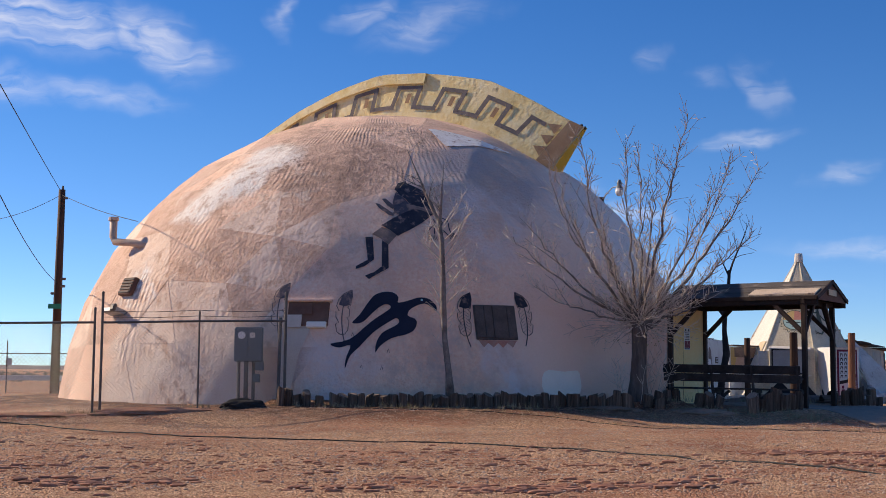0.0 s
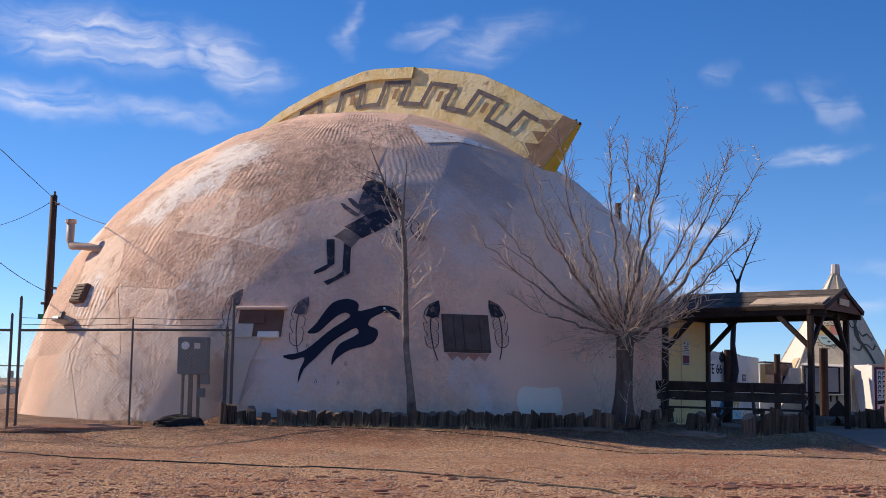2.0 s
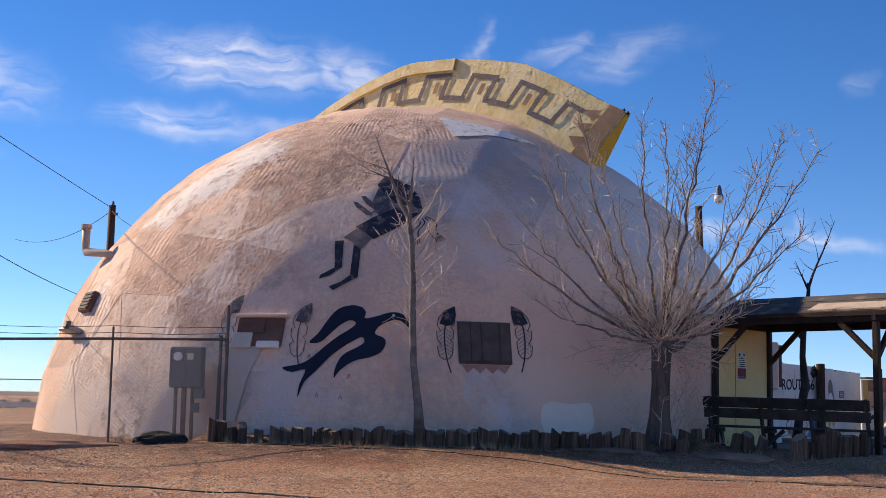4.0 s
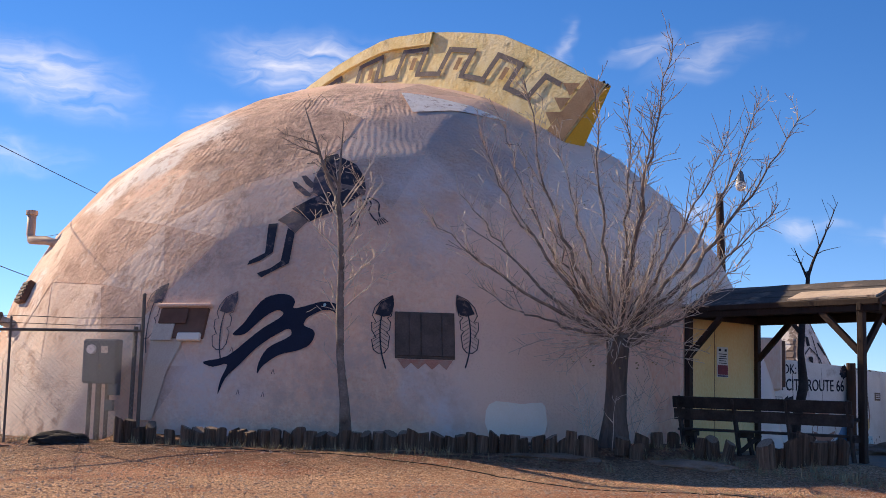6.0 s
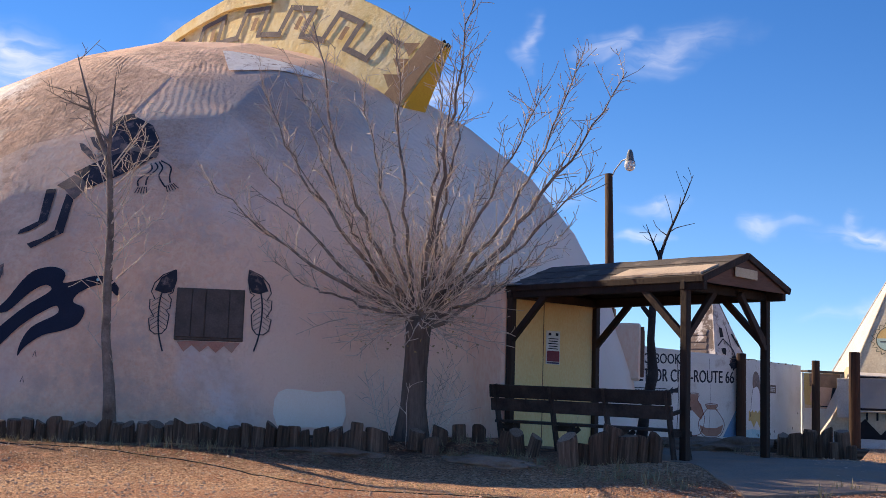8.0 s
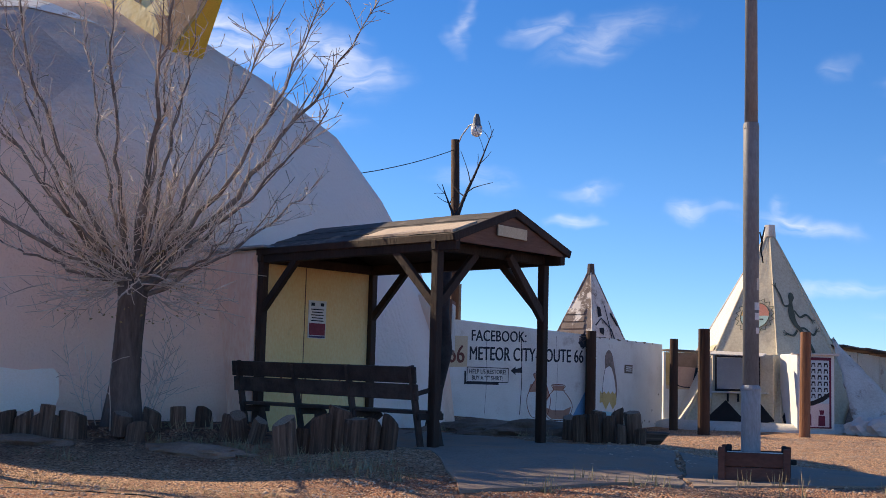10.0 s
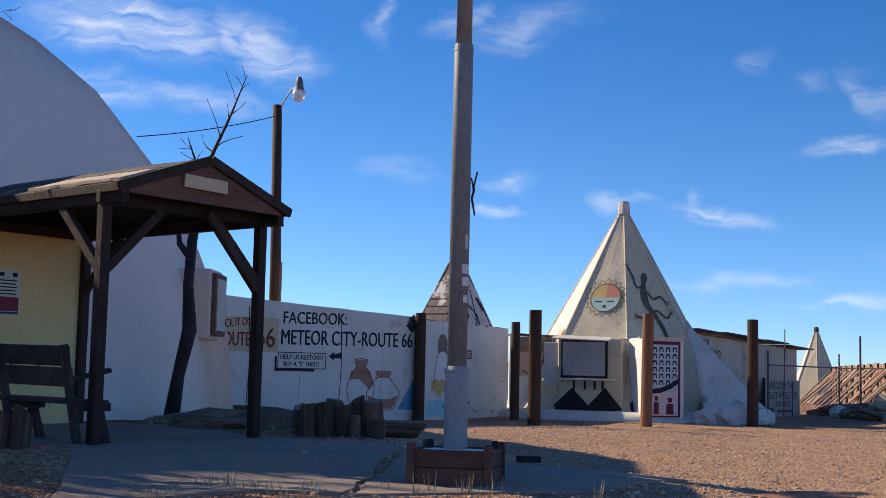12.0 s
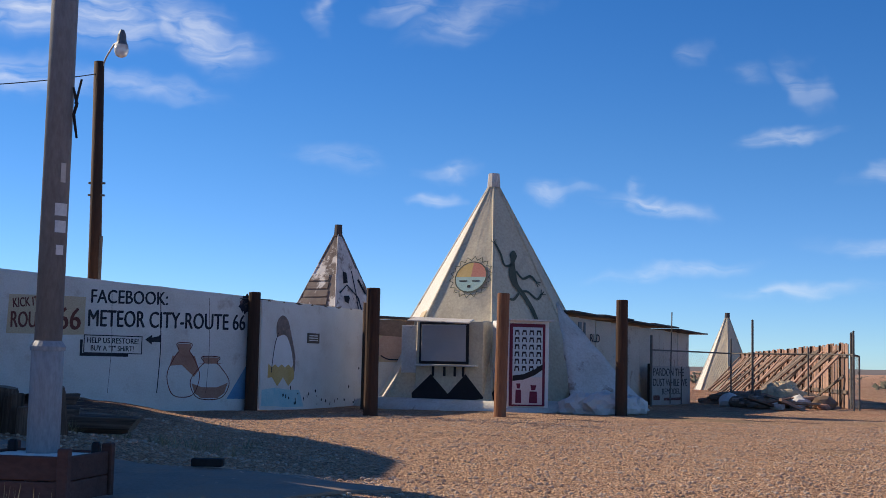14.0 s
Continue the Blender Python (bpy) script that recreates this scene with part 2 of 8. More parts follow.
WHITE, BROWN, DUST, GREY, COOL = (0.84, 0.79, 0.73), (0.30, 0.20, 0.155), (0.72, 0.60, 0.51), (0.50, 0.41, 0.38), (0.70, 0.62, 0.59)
WORN_AND_FILL = [(spot(-5.75, 34.9, 6.35), 1.30, WHITE, 2.6, 0.30, 0.42), (spot(-5.0, 35.5, 7.15), 1.15, WHITE, 2.6, 0.32, 0.44), (spot(-6.55, 34.8, 5.75), 1.0, WHITE, 2.6, 0.34, 0.46),
        (spot(-3.1, 33.7, 6.2), 1.5, BROWN, 3.4, 0.40, 0.60), (spot(-2.3, 34.2, 6.8), 1.5, BROWN, 3.8, 0.40, 0.62), (spot(-4.1, 34.6, 6.8), 0.9, BROWN, 5.0, 0.48, 0.58),
        (spot(-3.8, 36.2, 7.9), 1.7, BROWN, 4.0, 0.44, 0.70), (spot(-1.4, 35.6, 7.7), 1.8, BROWN, 3.6, 0.44, 0.68),
        (spot(-7.9, 33.1, 1.4), 1.9, DUST, 1.4, 0.34, 0.56), (spot(-5.8, 31.8, 1.2), 1.7, DUST, 1.4, 0.36, 0.58), (spot(-8.3, 34.2, 3.2), 0.9, WHITE, 2.0, 0.42, 0.6),
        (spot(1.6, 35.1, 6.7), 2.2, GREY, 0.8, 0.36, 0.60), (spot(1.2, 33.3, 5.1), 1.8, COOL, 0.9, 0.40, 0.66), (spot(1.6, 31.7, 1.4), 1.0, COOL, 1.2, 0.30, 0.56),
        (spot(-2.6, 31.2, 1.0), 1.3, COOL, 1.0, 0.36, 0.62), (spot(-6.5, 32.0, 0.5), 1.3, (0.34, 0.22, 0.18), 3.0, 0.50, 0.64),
        (spot(-5.5, 34.0, 4.2), 4.6, (0.47, 0.30, 0.215), 2.6, 0.50, 0.66), (spot(-6.0, 34.5, 4.5), 4.6, (0.80, 0.67, 0.56), 1.7, 0.56, 0.72),
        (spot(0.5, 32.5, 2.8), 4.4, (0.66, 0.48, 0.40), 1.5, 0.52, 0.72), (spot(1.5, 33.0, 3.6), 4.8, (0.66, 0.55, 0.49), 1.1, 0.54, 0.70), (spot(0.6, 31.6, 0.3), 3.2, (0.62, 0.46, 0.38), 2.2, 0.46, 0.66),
        # whitish paint of the right flank, paled further to brighten its shade
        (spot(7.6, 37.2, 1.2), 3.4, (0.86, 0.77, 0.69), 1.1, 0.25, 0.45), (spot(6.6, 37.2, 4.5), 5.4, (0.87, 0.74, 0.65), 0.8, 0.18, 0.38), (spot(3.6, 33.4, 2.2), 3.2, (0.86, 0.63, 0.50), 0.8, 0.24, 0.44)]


def ripple(m, strength):
    """Trowel ripples that run down the plaster, here and there, under the relief that the coat already has."""
    n, l = m.node_tree.nodes, m.node_tree.links
    bsdf = n["Principled BSDF"]
    tc = n.new("ShaderNodeTexCoord")
    cut_ = n.new("ShaderNodeSeparateXYZ")
    l.new(tc.outputs["Object"], cut_.inputs[0])

    def calc(op, a, b=0.0):
        q = n.new("ShaderNodeMath")
        q.operation = op
        for i, v in enumerate((a, b)):
            if isinstance(v, (int, float)):
                q.inputs[i].default_value = v
            else:
                l.new(v, q.inputs[i])
        return q.outputs[0]

    def cloud(scale, detail):
        q = n.new("ShaderNodeTexNoise")
        q.inputs["Scale"].default_value, q.inputs["Detail"].default_value = scale, detail
        l.new(tc.outputs["Object"], q.inputs["Vector"])
        return q.outputs[0]

    turn_ = calc("ADD", calc("MULTIPLY", calc("ARCTAN2", cut_.outputs[0], cut_.outputs[1]), 300.0), calc("MULTIPLY", cloud(0.9, 2.0), 14.0))
    band = n.new("ShaderNodeMapRange")
    band.interpolation_type = "SMOOTHSTEP"
    band.inputs["From Min"].default_value, band.inputs["From Max"].default_value = 0.50, 0.70
    l.new(cloud(0.5, 3.0), band.inputs[0])
    wave = calc("MULTIPLY", calc("SINE", turn_), calc("MULTIPLY", band.outputs[0], calc("MULTIPLY", cloud(1.9, 3.0), 0.30)))
    pits = calc("MULTIPLY", calc("MULTIPLY", cloud(6.0, 8.0), cloud(0.6, 2.0)), 1.0)
    b = n.new("ShaderNodeBump")
    b.inputs["Strength"].default_value, b.inputs["Distance"].default_value = strength, 0.09
    l.new(calc("ADD", wave, pits), b.inputs["Height"])
    l.new(bsdf.inputs["Normal"].links[0].from_socket, b.inputs["Normal"])
    l.new(b.outputs[0], bsdf.inputs["Normal"])


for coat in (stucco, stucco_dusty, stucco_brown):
    wear(coat, WORN_AND_FILL)
    ripple(coat, 0.55)
stucco_entry = material("stucco_entry", [(0.80, 0.56, 0.43), (0.87, 0.64, 0.50)], 0.8, 0.92, 0.35, 22.0, stretch=(1, 1, 0.35))
worn_white = material("worn_white", [(0.66, 0.60, 0.54), (0.80, 0.77, 0.72), (0.86, 0.84, 0.80)], 2.2, 0.9, 0.7, 12.0, stain=((0.36, 0.27, 0.23), 4.5, 0.55, 0.64), bump_dist=0.03)
pale_patch = material("pale_patch", [(0.84, 0.77, 0.66), (0.89, 0.83, 0.73)], 1.5, 0.9, 0.2)
cream_patch = material("cream_patch", [(0.60, 0.50, 0.41), (0.66, 0.56, 0.46)], 1.2, 0.9, 0.2)
navy = material("navy", [(0.006, 0.011, 0.030), (0.012, 0.020, 0.045)], 1.5, 0.75, 0.1)
worn_navy = material("worn_navy", [(0.016, 0.022, 0.038), (0.05, 0.052, 0.066)], 2.5, 0.85, 0.2, stain=((0.26, 0.19, 0.17), 5.0, 0.55, 0.66))
faded_navy = material("faded_navy", [(0.06, 0.065, 0.085), (0.12, 0.10, 0.11)], 3.0, 0.85, 0.2, stain=((0.30, 0.21, 0.18), 5.0, 0.5, 0.62))
skirt_paint = material("skirt_paint", [(0.17, 0.13, 0.11), (0.25, 0.19, 0.16)], 3.0, 0.85, 0.2, stain=((0.32, 0.22, 0.18), 5.0, 0.5, 0.62))
salmon = material("salmon", [(0.42, 0.19, 0.14), (0.48, 0.24, 0.18)], 3.0, 0.85, 0.2, stain=((0.42, 0.28, 0.22), 4.0, 0.5, 0.65))
crest_yellow = material("crest_yellow", [(0.72, 0.55, 0.22), (0.80, 0.66, 0.34), (0.84, 0.74, 0.48)], 1.3, 0.85, 0.8, 9.0, stain=((0.42, 0.32, 0.17), 2.2, 0.56, 0.72), bump_dist=0.04)
crest_ochre = material("crest_ochre", [(0.60, 0.36, 0.03), (0.68, 0.43, 0.06)], 1.5, 0.8, 0.3)
crest_grey = material("crest_grey", [(0.12, 0.11, 0.11), (0.20, 0.17, 0.16)], 4.0, 0.85, 0.4, stain=((0.50, 0.38, 0.18), 6.0, 0.60, 0.7))
crest_brown = material("crest_brown", [(0.27, 0.16, 0.09), (0.38, 0.25, 0.15)], 3.0, 0.85, 0.4)
dark_board = material("dark_board", [(0.065, 0.055, 0.05), (0.13, 0.105, 0.095)], 3.0, 0.8, 0.5, 30.0, stretch=(1, 1, 0.12))
brown_board = material("brown_board", [(0.13, 0.065, 0.045), (0.22, 0.12, 0.085)], 2.5, 0.85, 0.5, 25.0, stretch=(0.15, 0.15, 1))
dark_timber = material("dark_timber", [(0.022, 0.014, 0.011), (0.058, 0.034, 0.025)], 2.0, 0.75, 0.5, 25.0, stretch=(1, 1, 0.2), vary=0.25)
bench_timber = material("bench_timber", [(0.022, 0.016, 0.014), (0.085, 0.062, 0.054)], 3.0, 0.75, 0.6, 28.0, vary=0.3)
grey_timber = material("grey_timber", [(0.11, 0.085, 0.065), (0.24, 0.18, 0.14)], 3.0, 0.85, 0.6, 25.0, vary=0.3)
roof_felt = material("roof_felt", [(0.055, 0.050, 0.048), (0.12, 0.105, 0.095)], 1.6, 0.9, 0.5, 30.0, stain=((0.30, 0.24, 0.19), 1.0, 0.55, 0.68))
roof_pale = material("roof_pale", [(0.42, 0.33, 0.25), (0.62, 0.51, 0.40)], 2.0, 0.9, 0.4, 30.0, stain=((0.12, 0.085, 0.07), 2.0, 0.56, 0.68))
yellow_panel = material("yellow_panel", [(0.84, 0.60, 0.26), (0.90, 0.68, 0.34)], 1.0, 0.85, 0.2, 30.0, stretch=(1, 1, 0.5), stain=((0.36, 0.24, 0.12), 2.2, 0.63, 0.78))
log_side = material("log_side", [(0.05, 0.033, 0.025), (0.14, 0.088, 0.062), (0.26, 0.175, 0.128)], 4.0, 0.9, 0.8, 26.0, stretch=(1, 1, 0.15), vary=0.35)
log_top = material("log_top", [(0.15, 0.11, 0.08), (0.32, 0.245, 0.185)], 9.0, 0.9, 0.5, 60.0, vary=0.3)
post_wood = material("post_wood", [(0.035, 0.020, 0.014), (0.10, 0.05, 0.030)], 1.2, 0.85, 0.5, 30.0, stretch=(1, 1, 0.12), vary=0.2)
rust_post = material("rust_post", [(0.16, 0.070, 0.038), (0.26, 0.125, 0.07)], 1.0, 0.85, 0.5, 30.0, stretch=(1, 1, 0.15), vary=0.15)
bark = material("bark", [(0.08, 0.06, 0.05), (0.20, 0.155, 0.13)], 6.0, 0.95, 1.0, 30.0, stretch=(1, 1, 0.18), bump_dist=0.04)
limb_bark = material("limb_bark", [(0.095, 0.075, 0.065), (0.31, 0.26, 0.225)], 4.0, 0.9, 0.5, 30.0)
# much paler than the limbs: sunshine on the twigs put into their colour
twig = material("twig", [(0.36, 0.28, 0.22), (0.74, 0.65, 0.55)], 3.0, 0.85, 0.3, 30.0)
dead_wood = material("dead_wood", [(0.025, 0.020, 0.020), (0.06, 0.05, 0.05)], 4.0, 0.9, 0.6, 30.0)
dry_leaf = material("dry_leaf", [(0.24, 0.17, 0.08), (0.34, 0.27, 0.13)], 3.0, 0.8, 0.0)
galv = material("galv", [(0.26, 0.27, 0.28), (0.36, 0.36, 0.36)], 4.0, 0.5, 0.1, 40.0, metal=0.6)
fence_steel = material("fence_steel", [(0.10, 0.085, 0.075), (0.18, 0.16, 0.14)], 4.0, 0.6, 0.2, 40.0, metal=0.3)
pole_paint = material("pole_paint", [(0.25, 0.27, 0.29), (0.34, 0.36, 0.38)], 1.6, 0.55, 0.15, 40.0, stretch=(1, 1, 0.3), stain=((0.26, 0.24, 0.235), 1.5, 0.62, 0.76))
pole_dark = material("pole_dark", [(0.16, 0.168, 0.18), (0.25, 0.258, 0.27)], 1.6, 0.5, 0.15, 40.0, stretch=(1, 1, 0.3))
meter_grey = material("meter_grey", [(0.10, 0.125, 0.145), (0.14, 0.165, 0.185)], 3.0, 0.5, 0.1, metal=0.2)
redwood = material("redwood", [(0.075, 0.035, 0.028), (0.145, 0.070, 0.055)], 2.5, 0.8, 0.4, 30.0, stretch=(0.3, 0.3, 1), vary=0.2)
white_wall = material("white_wall", [(0.60, 0.57, 0.52), (0.70, 0.68, 0.63), (0.75, 0.73, 0.69)], 0.9, 0.88, 0.3, 25.0, stain=((0.45, 0.38, 0.32), 1.3, 0.60, 0.75))
white_worn = material("white_worn", [(0.52, 0.48, 0.42), (0.68, 0.65, 0.60)], 1.2, 0.9, 0.5, 18.0, stain=((0.30, 0.24, 0.20), 1.6, 0.57, 0.66))
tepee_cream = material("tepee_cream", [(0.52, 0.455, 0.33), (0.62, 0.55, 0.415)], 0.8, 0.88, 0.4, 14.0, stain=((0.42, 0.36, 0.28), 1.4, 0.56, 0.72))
# paler tone for tepee sides that face the sun: sunlight put into the colour
tepee_sunlit_pale = material("tepee_sunlit_pale", [(0.62, 0.58, 0.50), (0.72, 0.69, 0.62)], 1.0, 0.88, 0.4, 14.0, stain=((0.45, 0.28, 0.17), 1.3, 0.62, 0.72))
peeling_white = material("peeling_white", [(0.50, 0.46, 0.42), (0.66, 0.62, 0.58)], 1.2, 0.9, 0.5, 16.0, stretch=(1, 1, 0.4), stain=((0.17, 0.13, 0.115), 1.5, 0.54, 0.62))
tepee_board = material("tepee_board", [(0.13, 0.10, 0.09), (0.24, 0.20, 0.175)], 1.5, 0.9, 0.5, 20.0, stain=((0.66, 0.63, 0.59), 1.2, 0.52, 0.58))
white_trim = material("white_trim", [(0.70, 0.69, 0.66), (0.78, 0.77, 0.75)], 3.0, 0.7, 0.1)
black_paint = material("black_paint", [(0.012, 0.012, 0.015), (0.022, 0.021, 0.024)], 3.0, 0.7, 0.1)
letter_ink = material("letter_ink", [(0.014, 0.017, 0.025), (0.05, 0.05, 0.055)], 6.0, 0.8, 0.0)
terracotta_pale = material("terracotta_pale", [(0.56, 0.36, 0.27), (0.64, 0.45, 0.35)], 2.0, 0.85, 0.2)
tan_paint = material("tan_paint", [(0.55, 0.43, 0.28), (0.62, 0.50, 0.34)], 2.0, 0.85, 0.2)
brown_line = material("brown_line", [(0.14, 0.045, 0.035), (0.20, 0.07, 0.05)], 3.0, 0.8, 0.0)
terracotta = material("terracotta", [(0.36, 0.18, 0.125), (0.44, 0.25, 0.18)], 3.0, 0.85, 0.1)
sky_paint = material("sky_paint", [(0.10, 0.26, 0.44), (0.18, 0.37, 0.55)], 2.0, 0.85, 0.1)
pale_blue = material("pale_blue", [(0.26, 0.54, 0.60), (0.46, 0.64, 0.66)], 2.0, 0.85, 0.1, stain=((0.66, 0.64, 0.60), 3.0, 0.58, 0.72))
gold_paint = material("gold_paint", [(0.55, 0.37, 0.13), (0.62, 0.45, 0.20)], 2.0, 0.85, 0.1)
red_paint = material("red_paint", [(0.48, 0.19, 0.14), (0.55, 0.25, 0.19)], 2.0, 0.85, 0.1)
turquoise = material("turquoise", [(0.33, 0.50, 0.46), (0.42, 0.56, 0.51)], 2.0, 0.85, 0.1)
green_grey = material("green_grey", [(0.06, 0.075, 0.055), (0.11, 0.12, 0.09)], 3.0, 0.85, 0.1)
maroon = material("maroon", [(0.12, 0.018, 0.04), (0.17, 0.03, 0.06)], 3.0, 0.8, 0.1)
panel_blue = material("panel_blue", [(0.45, 0.55, 0.60), (0.52, 0.60, 0.64)], 3.0, 0.8, 0.1)
panel_pink = material("panel_pink", [(0.62, 0.50, 0.50), (0.68, 0.58, 0.56)], 3.0, 0.8, 0.1)
grey_board = material("grey_board", [(0.32, 0.33, 0.34), (0.42, 0.42, 0.42)], 1.6, 0.8, 0.2, stain=((0.45, 0.44, 0.42), 2.2, 0.58, 0.7))
shed_wall = material("shed_wall", [(0.50, 0.43, 0.34), (0.62, 0.55, 0.46)], 0.9, 0.88, 0.3, 20.0, stretch=(1, 1, 0.25), stain=((0.30, 0.23, 0.18), 1.6, 0.58, 0.70))
shed_roof = material("shed_roof", [(0.06, 0.05, 0.05), (0.14, 0.12, 0.11)], 2.0, 0.9, 0.5)
sign_board = material("sign_board", [(0.36, 0.34, 0.30), (0.46, 0.43, 0.39)], 2.0, 0.88, 0.2, stain=((0.25, 0.22, 0.19), 2.5, 0.58, 0.7))
fence_plank = material("fence_plank", [(0.30, 0.18, 0.13), (0.44, 0.28, 0.21)], 2.0, 0.88, 0.4, 25.0, stretch=(1, 1, 0.2), vary=0.25)
rubble_brown = material("rubble_brown", [(0.14, 0.088, 0.06), (0.32, 0.22, 0.16)], 2.0, 0.92, 0.6, vary=0.3)
rubble_white = material("rubble_white", [(0.55, 0.53, 0.50), (0.66, 0.64, 0.61)], 2.0, 0.9, 0.4)
concrete = material("concrete", [(0.22, 0.178, 0.145), (0.31, 0.255, 0.205)], 0.9, 0.92, 0.4, 28.0, stain=((0.33, 0.22, 0.155), 0.9, 0.47, 0.62), vary=0.06)
straw = material("straw", [(0.36, 0.28, 0.14), (0.50, 0.41, 0.24)], 5.0, 0.9, 0.0)
weed = material("weed", [(0.24, 0.20, 0.115), (0.42, 0.35, 0.22)], 3.0, 0.9, 0.0)
scrub = material("scrub", [(0.12, 0.115, 0.075), (0.22, 0.20, 0.14)], 0.3, 0.95, 0.0)
hill_haze = material("hill_haze", [(0.17, 0.15, 0.14), (0.22, 0.19, 0.175)], 0.02, 1.0, 0.0)
sign_green = material("sign_green", [(0.02, 0.20, 0.12), (0.03, 0.25, 0.15)], 3.0, 0.5, 0.0)
paper = material("paper", [(0.66, 0.65, 0.62), (0.74, 0.73, 0.70)], 5.0, 0.8, 0.0)
paper_red = material("paper_red", [(0.20, 0.035, 0.05), (0.26, 0.05, 0.07)], 5.0, 0.7, 0.0)
paper_blue = material("paper_blue", [(0.06, 0.06, 0.13), (0.09, 0.08, 0.16)], 5.0, 0.7, 0.0)
cable = material("cable", [(0.015, 0.015, 0.016), (0.03, 0.03, 0.03)], 3.0, 0.7, 0.0)
pvc = material("pvc", [(0.50, 0.36, 0.27), (0.58, 0.43, 0.33)], 3.0, 0.6, 0.1)
stone = material("stone", [(0.36, 0.22, 0.15), (0.52, 0.37, 0.27), (0.64, 0.52, 0.41)], 1.3, 0.95, 0.3, 30.0)
red_clay = material("red_clay", [(0.33, 0.15, 0.09), (0.48, 0.25, 0.16)], 3.0, 0.95, 0.6, 18.0)
black_rubber = material("black_rubber", [(0.012, 0.012, 0.012), (0.03, 0.028, 0.027)], 3.0, 0.85, 0.4)

lamp_glass = bpy.data.materials.new("lamp_glass")
lamp_glass.use_nodes = True
lg = lamp_glass.node_tree.nodes["Principled BSDF"]
lg.inputs["Base Color"].default_value, lg.inputs["Roughness"].default_value = (0.80, 0.80, 0.76, 1), 0.25
lg.inputs["Transmission Weight"].default_value = 0.35

# ground: red clay with pale gravel drifts and a fine stony relief
earth = bpy.data.materials.new("earth")
earth.use_nodes = True
gn, gl = earth.node_tree.nodes, earth.node_tree.links
gb = gn["Principled BSDF"]
gb.inputs["Roughness"].default_value, gb.inputs["Specular IOR Level"].default_value = 0.95, 0.15
gtc = gn.new("ShaderNodeTexCoord")


def gnoise(scale, detail=5.0, rough=0.6, kind="ShaderNodeTexNoise"):
    t = gn.new(kind)
    t.inputs["Scale"].default_value = scale
    if kind == "ShaderNodeTexNoise":
        t.inputs["Detail"].default_value, t.inputs["Roughness"].default_value = detail, rough
    gl.new(gtc.outputs["Object"], t.inputs["Vector"])
    return t


def gmix(a, b, f):
    m = gn.new("ShaderNodeMix")
    m.data_type = "RGBA"
    gl.new(f, m.inputs[0])
    for i, v in ((6, a), (7, b)):
        if isinstance(v, tuple):
            m.inputs[i].default_value = (*v, 1)
        else:
            gl.new(v, m.inputs[i])
    return m.outputs[2]


def grange(v, lo, hi):
    m = gn.new("ShaderNodeMapRange")
    m.interpolation_type = "SMOOTHSTEP"
    m.inputs["From Min"].default_value, m.inputs["From Max"].default_value = lo, hi
    gl.new(v, m.inputs[0])
    return m.outputs[0]


clay = gmix((0.38, 0.16, 0.095), (0.62, 0.31, 0.19), grange(gnoise(0.35, 6.0).outputs[0], 0.35, 0.68))
gravel_col = gmix((0.46, 0.25, 0.15), (0.94, 0.61, 0.385), grange(gnoise(14.0, 4.0, 0.7).outputs[0], 0.36, 0.66))
drift = grange(gnoise(0.30, 9.0, 0.72).outputs[0], 0.38, 0.58)
lot = gn.new("ShaderNodeVectorMath")
lot.operation = "DISTANCE"
lot.inputs[1].default_value = (24.0, 42.0, 0.0)
gl.new(gtc.outputs["Object"], lot.inputs[0])
spread = gn.new("ShaderNodeMath")
spread.operation = "MAXIMUM"
gl.new(drift, spread.inputs[0])
gl.new(grange(lot.outputs["Value"], 19.0, 12.0), spread.inputs[1])
speck = gmix(clay, gravel_col, spread.outputs[0])
peb = gnoise(34.0, kind="ShaderNodeTexVoronoi")
pebcol = gmix(speck, (0.80, 0.60, 0.43), grange(peb.outputs["Color"], 0.64, 0.92))
pebcol = gmix(pebcol, (0.20, 0.105, 0.065), grange(peb.outputs["Distance"], 0.52, 0.86))
dead_grass = gmix(pebcol, (0.33, 0.26, 0.155), grange(gnoise(0.06, 5.0, 0.6).outputs[0], 0.60, 0.74))
mottle = gmix(dead_grass, (0.26, 0.125, 0.075), grange(gnoise(1.7, 10.0, 0.82).outputs[0], 0.53, 0.72))
# dark debris round the dome's foot, with some of its shade painted in
foot = gn.new("ShaderNodeVectorMath")
foot.operation = "DISTANCE"
foot.inputs[1].default_value = (-1.8, 40.8, 0.0)
gl.new(gtc.outputs["Object"], foot.inputs[0])
litter = gn.new("ShaderNodeMath")
litter.operation = "MULTIPLY"
gl.new(grange(foot.outputs["Value"], 14.0, 11.6), litter.inputs[0])
gl.new(grange(gnoise(2.4, 8.0, 0.75).outputs[0], 0.36, 0.56), litter.inputs[1])
mulch_and_shade = gmix(mottle, (0.15, 0.085, 0.06), litter.outputs[0])
gl.new(mulch_and_shade, gb.inputs["Base Color"])
gbump = gn.new("ShaderNodeBump")
gbump.inputs["Strength"].default_value, gbump.inputs["Distance"].default_value = 1.0, 0.080
hmix = gn.new("ShaderNodeMath")
hmix.operation = "SUBTRACT"
gl.new(gnoise(9.0, 8.0, 0.7).outputs[0], hmix.inputs[0])
gl.new(peb.outputs["Distance"], hmix.inputs[1])
gl.new(hmix.outputs[0], gbump.inputs["Height"])
gl.new(gbump.outputs[0], gb.inputs["Normal"])
MATS["earth"] = earth


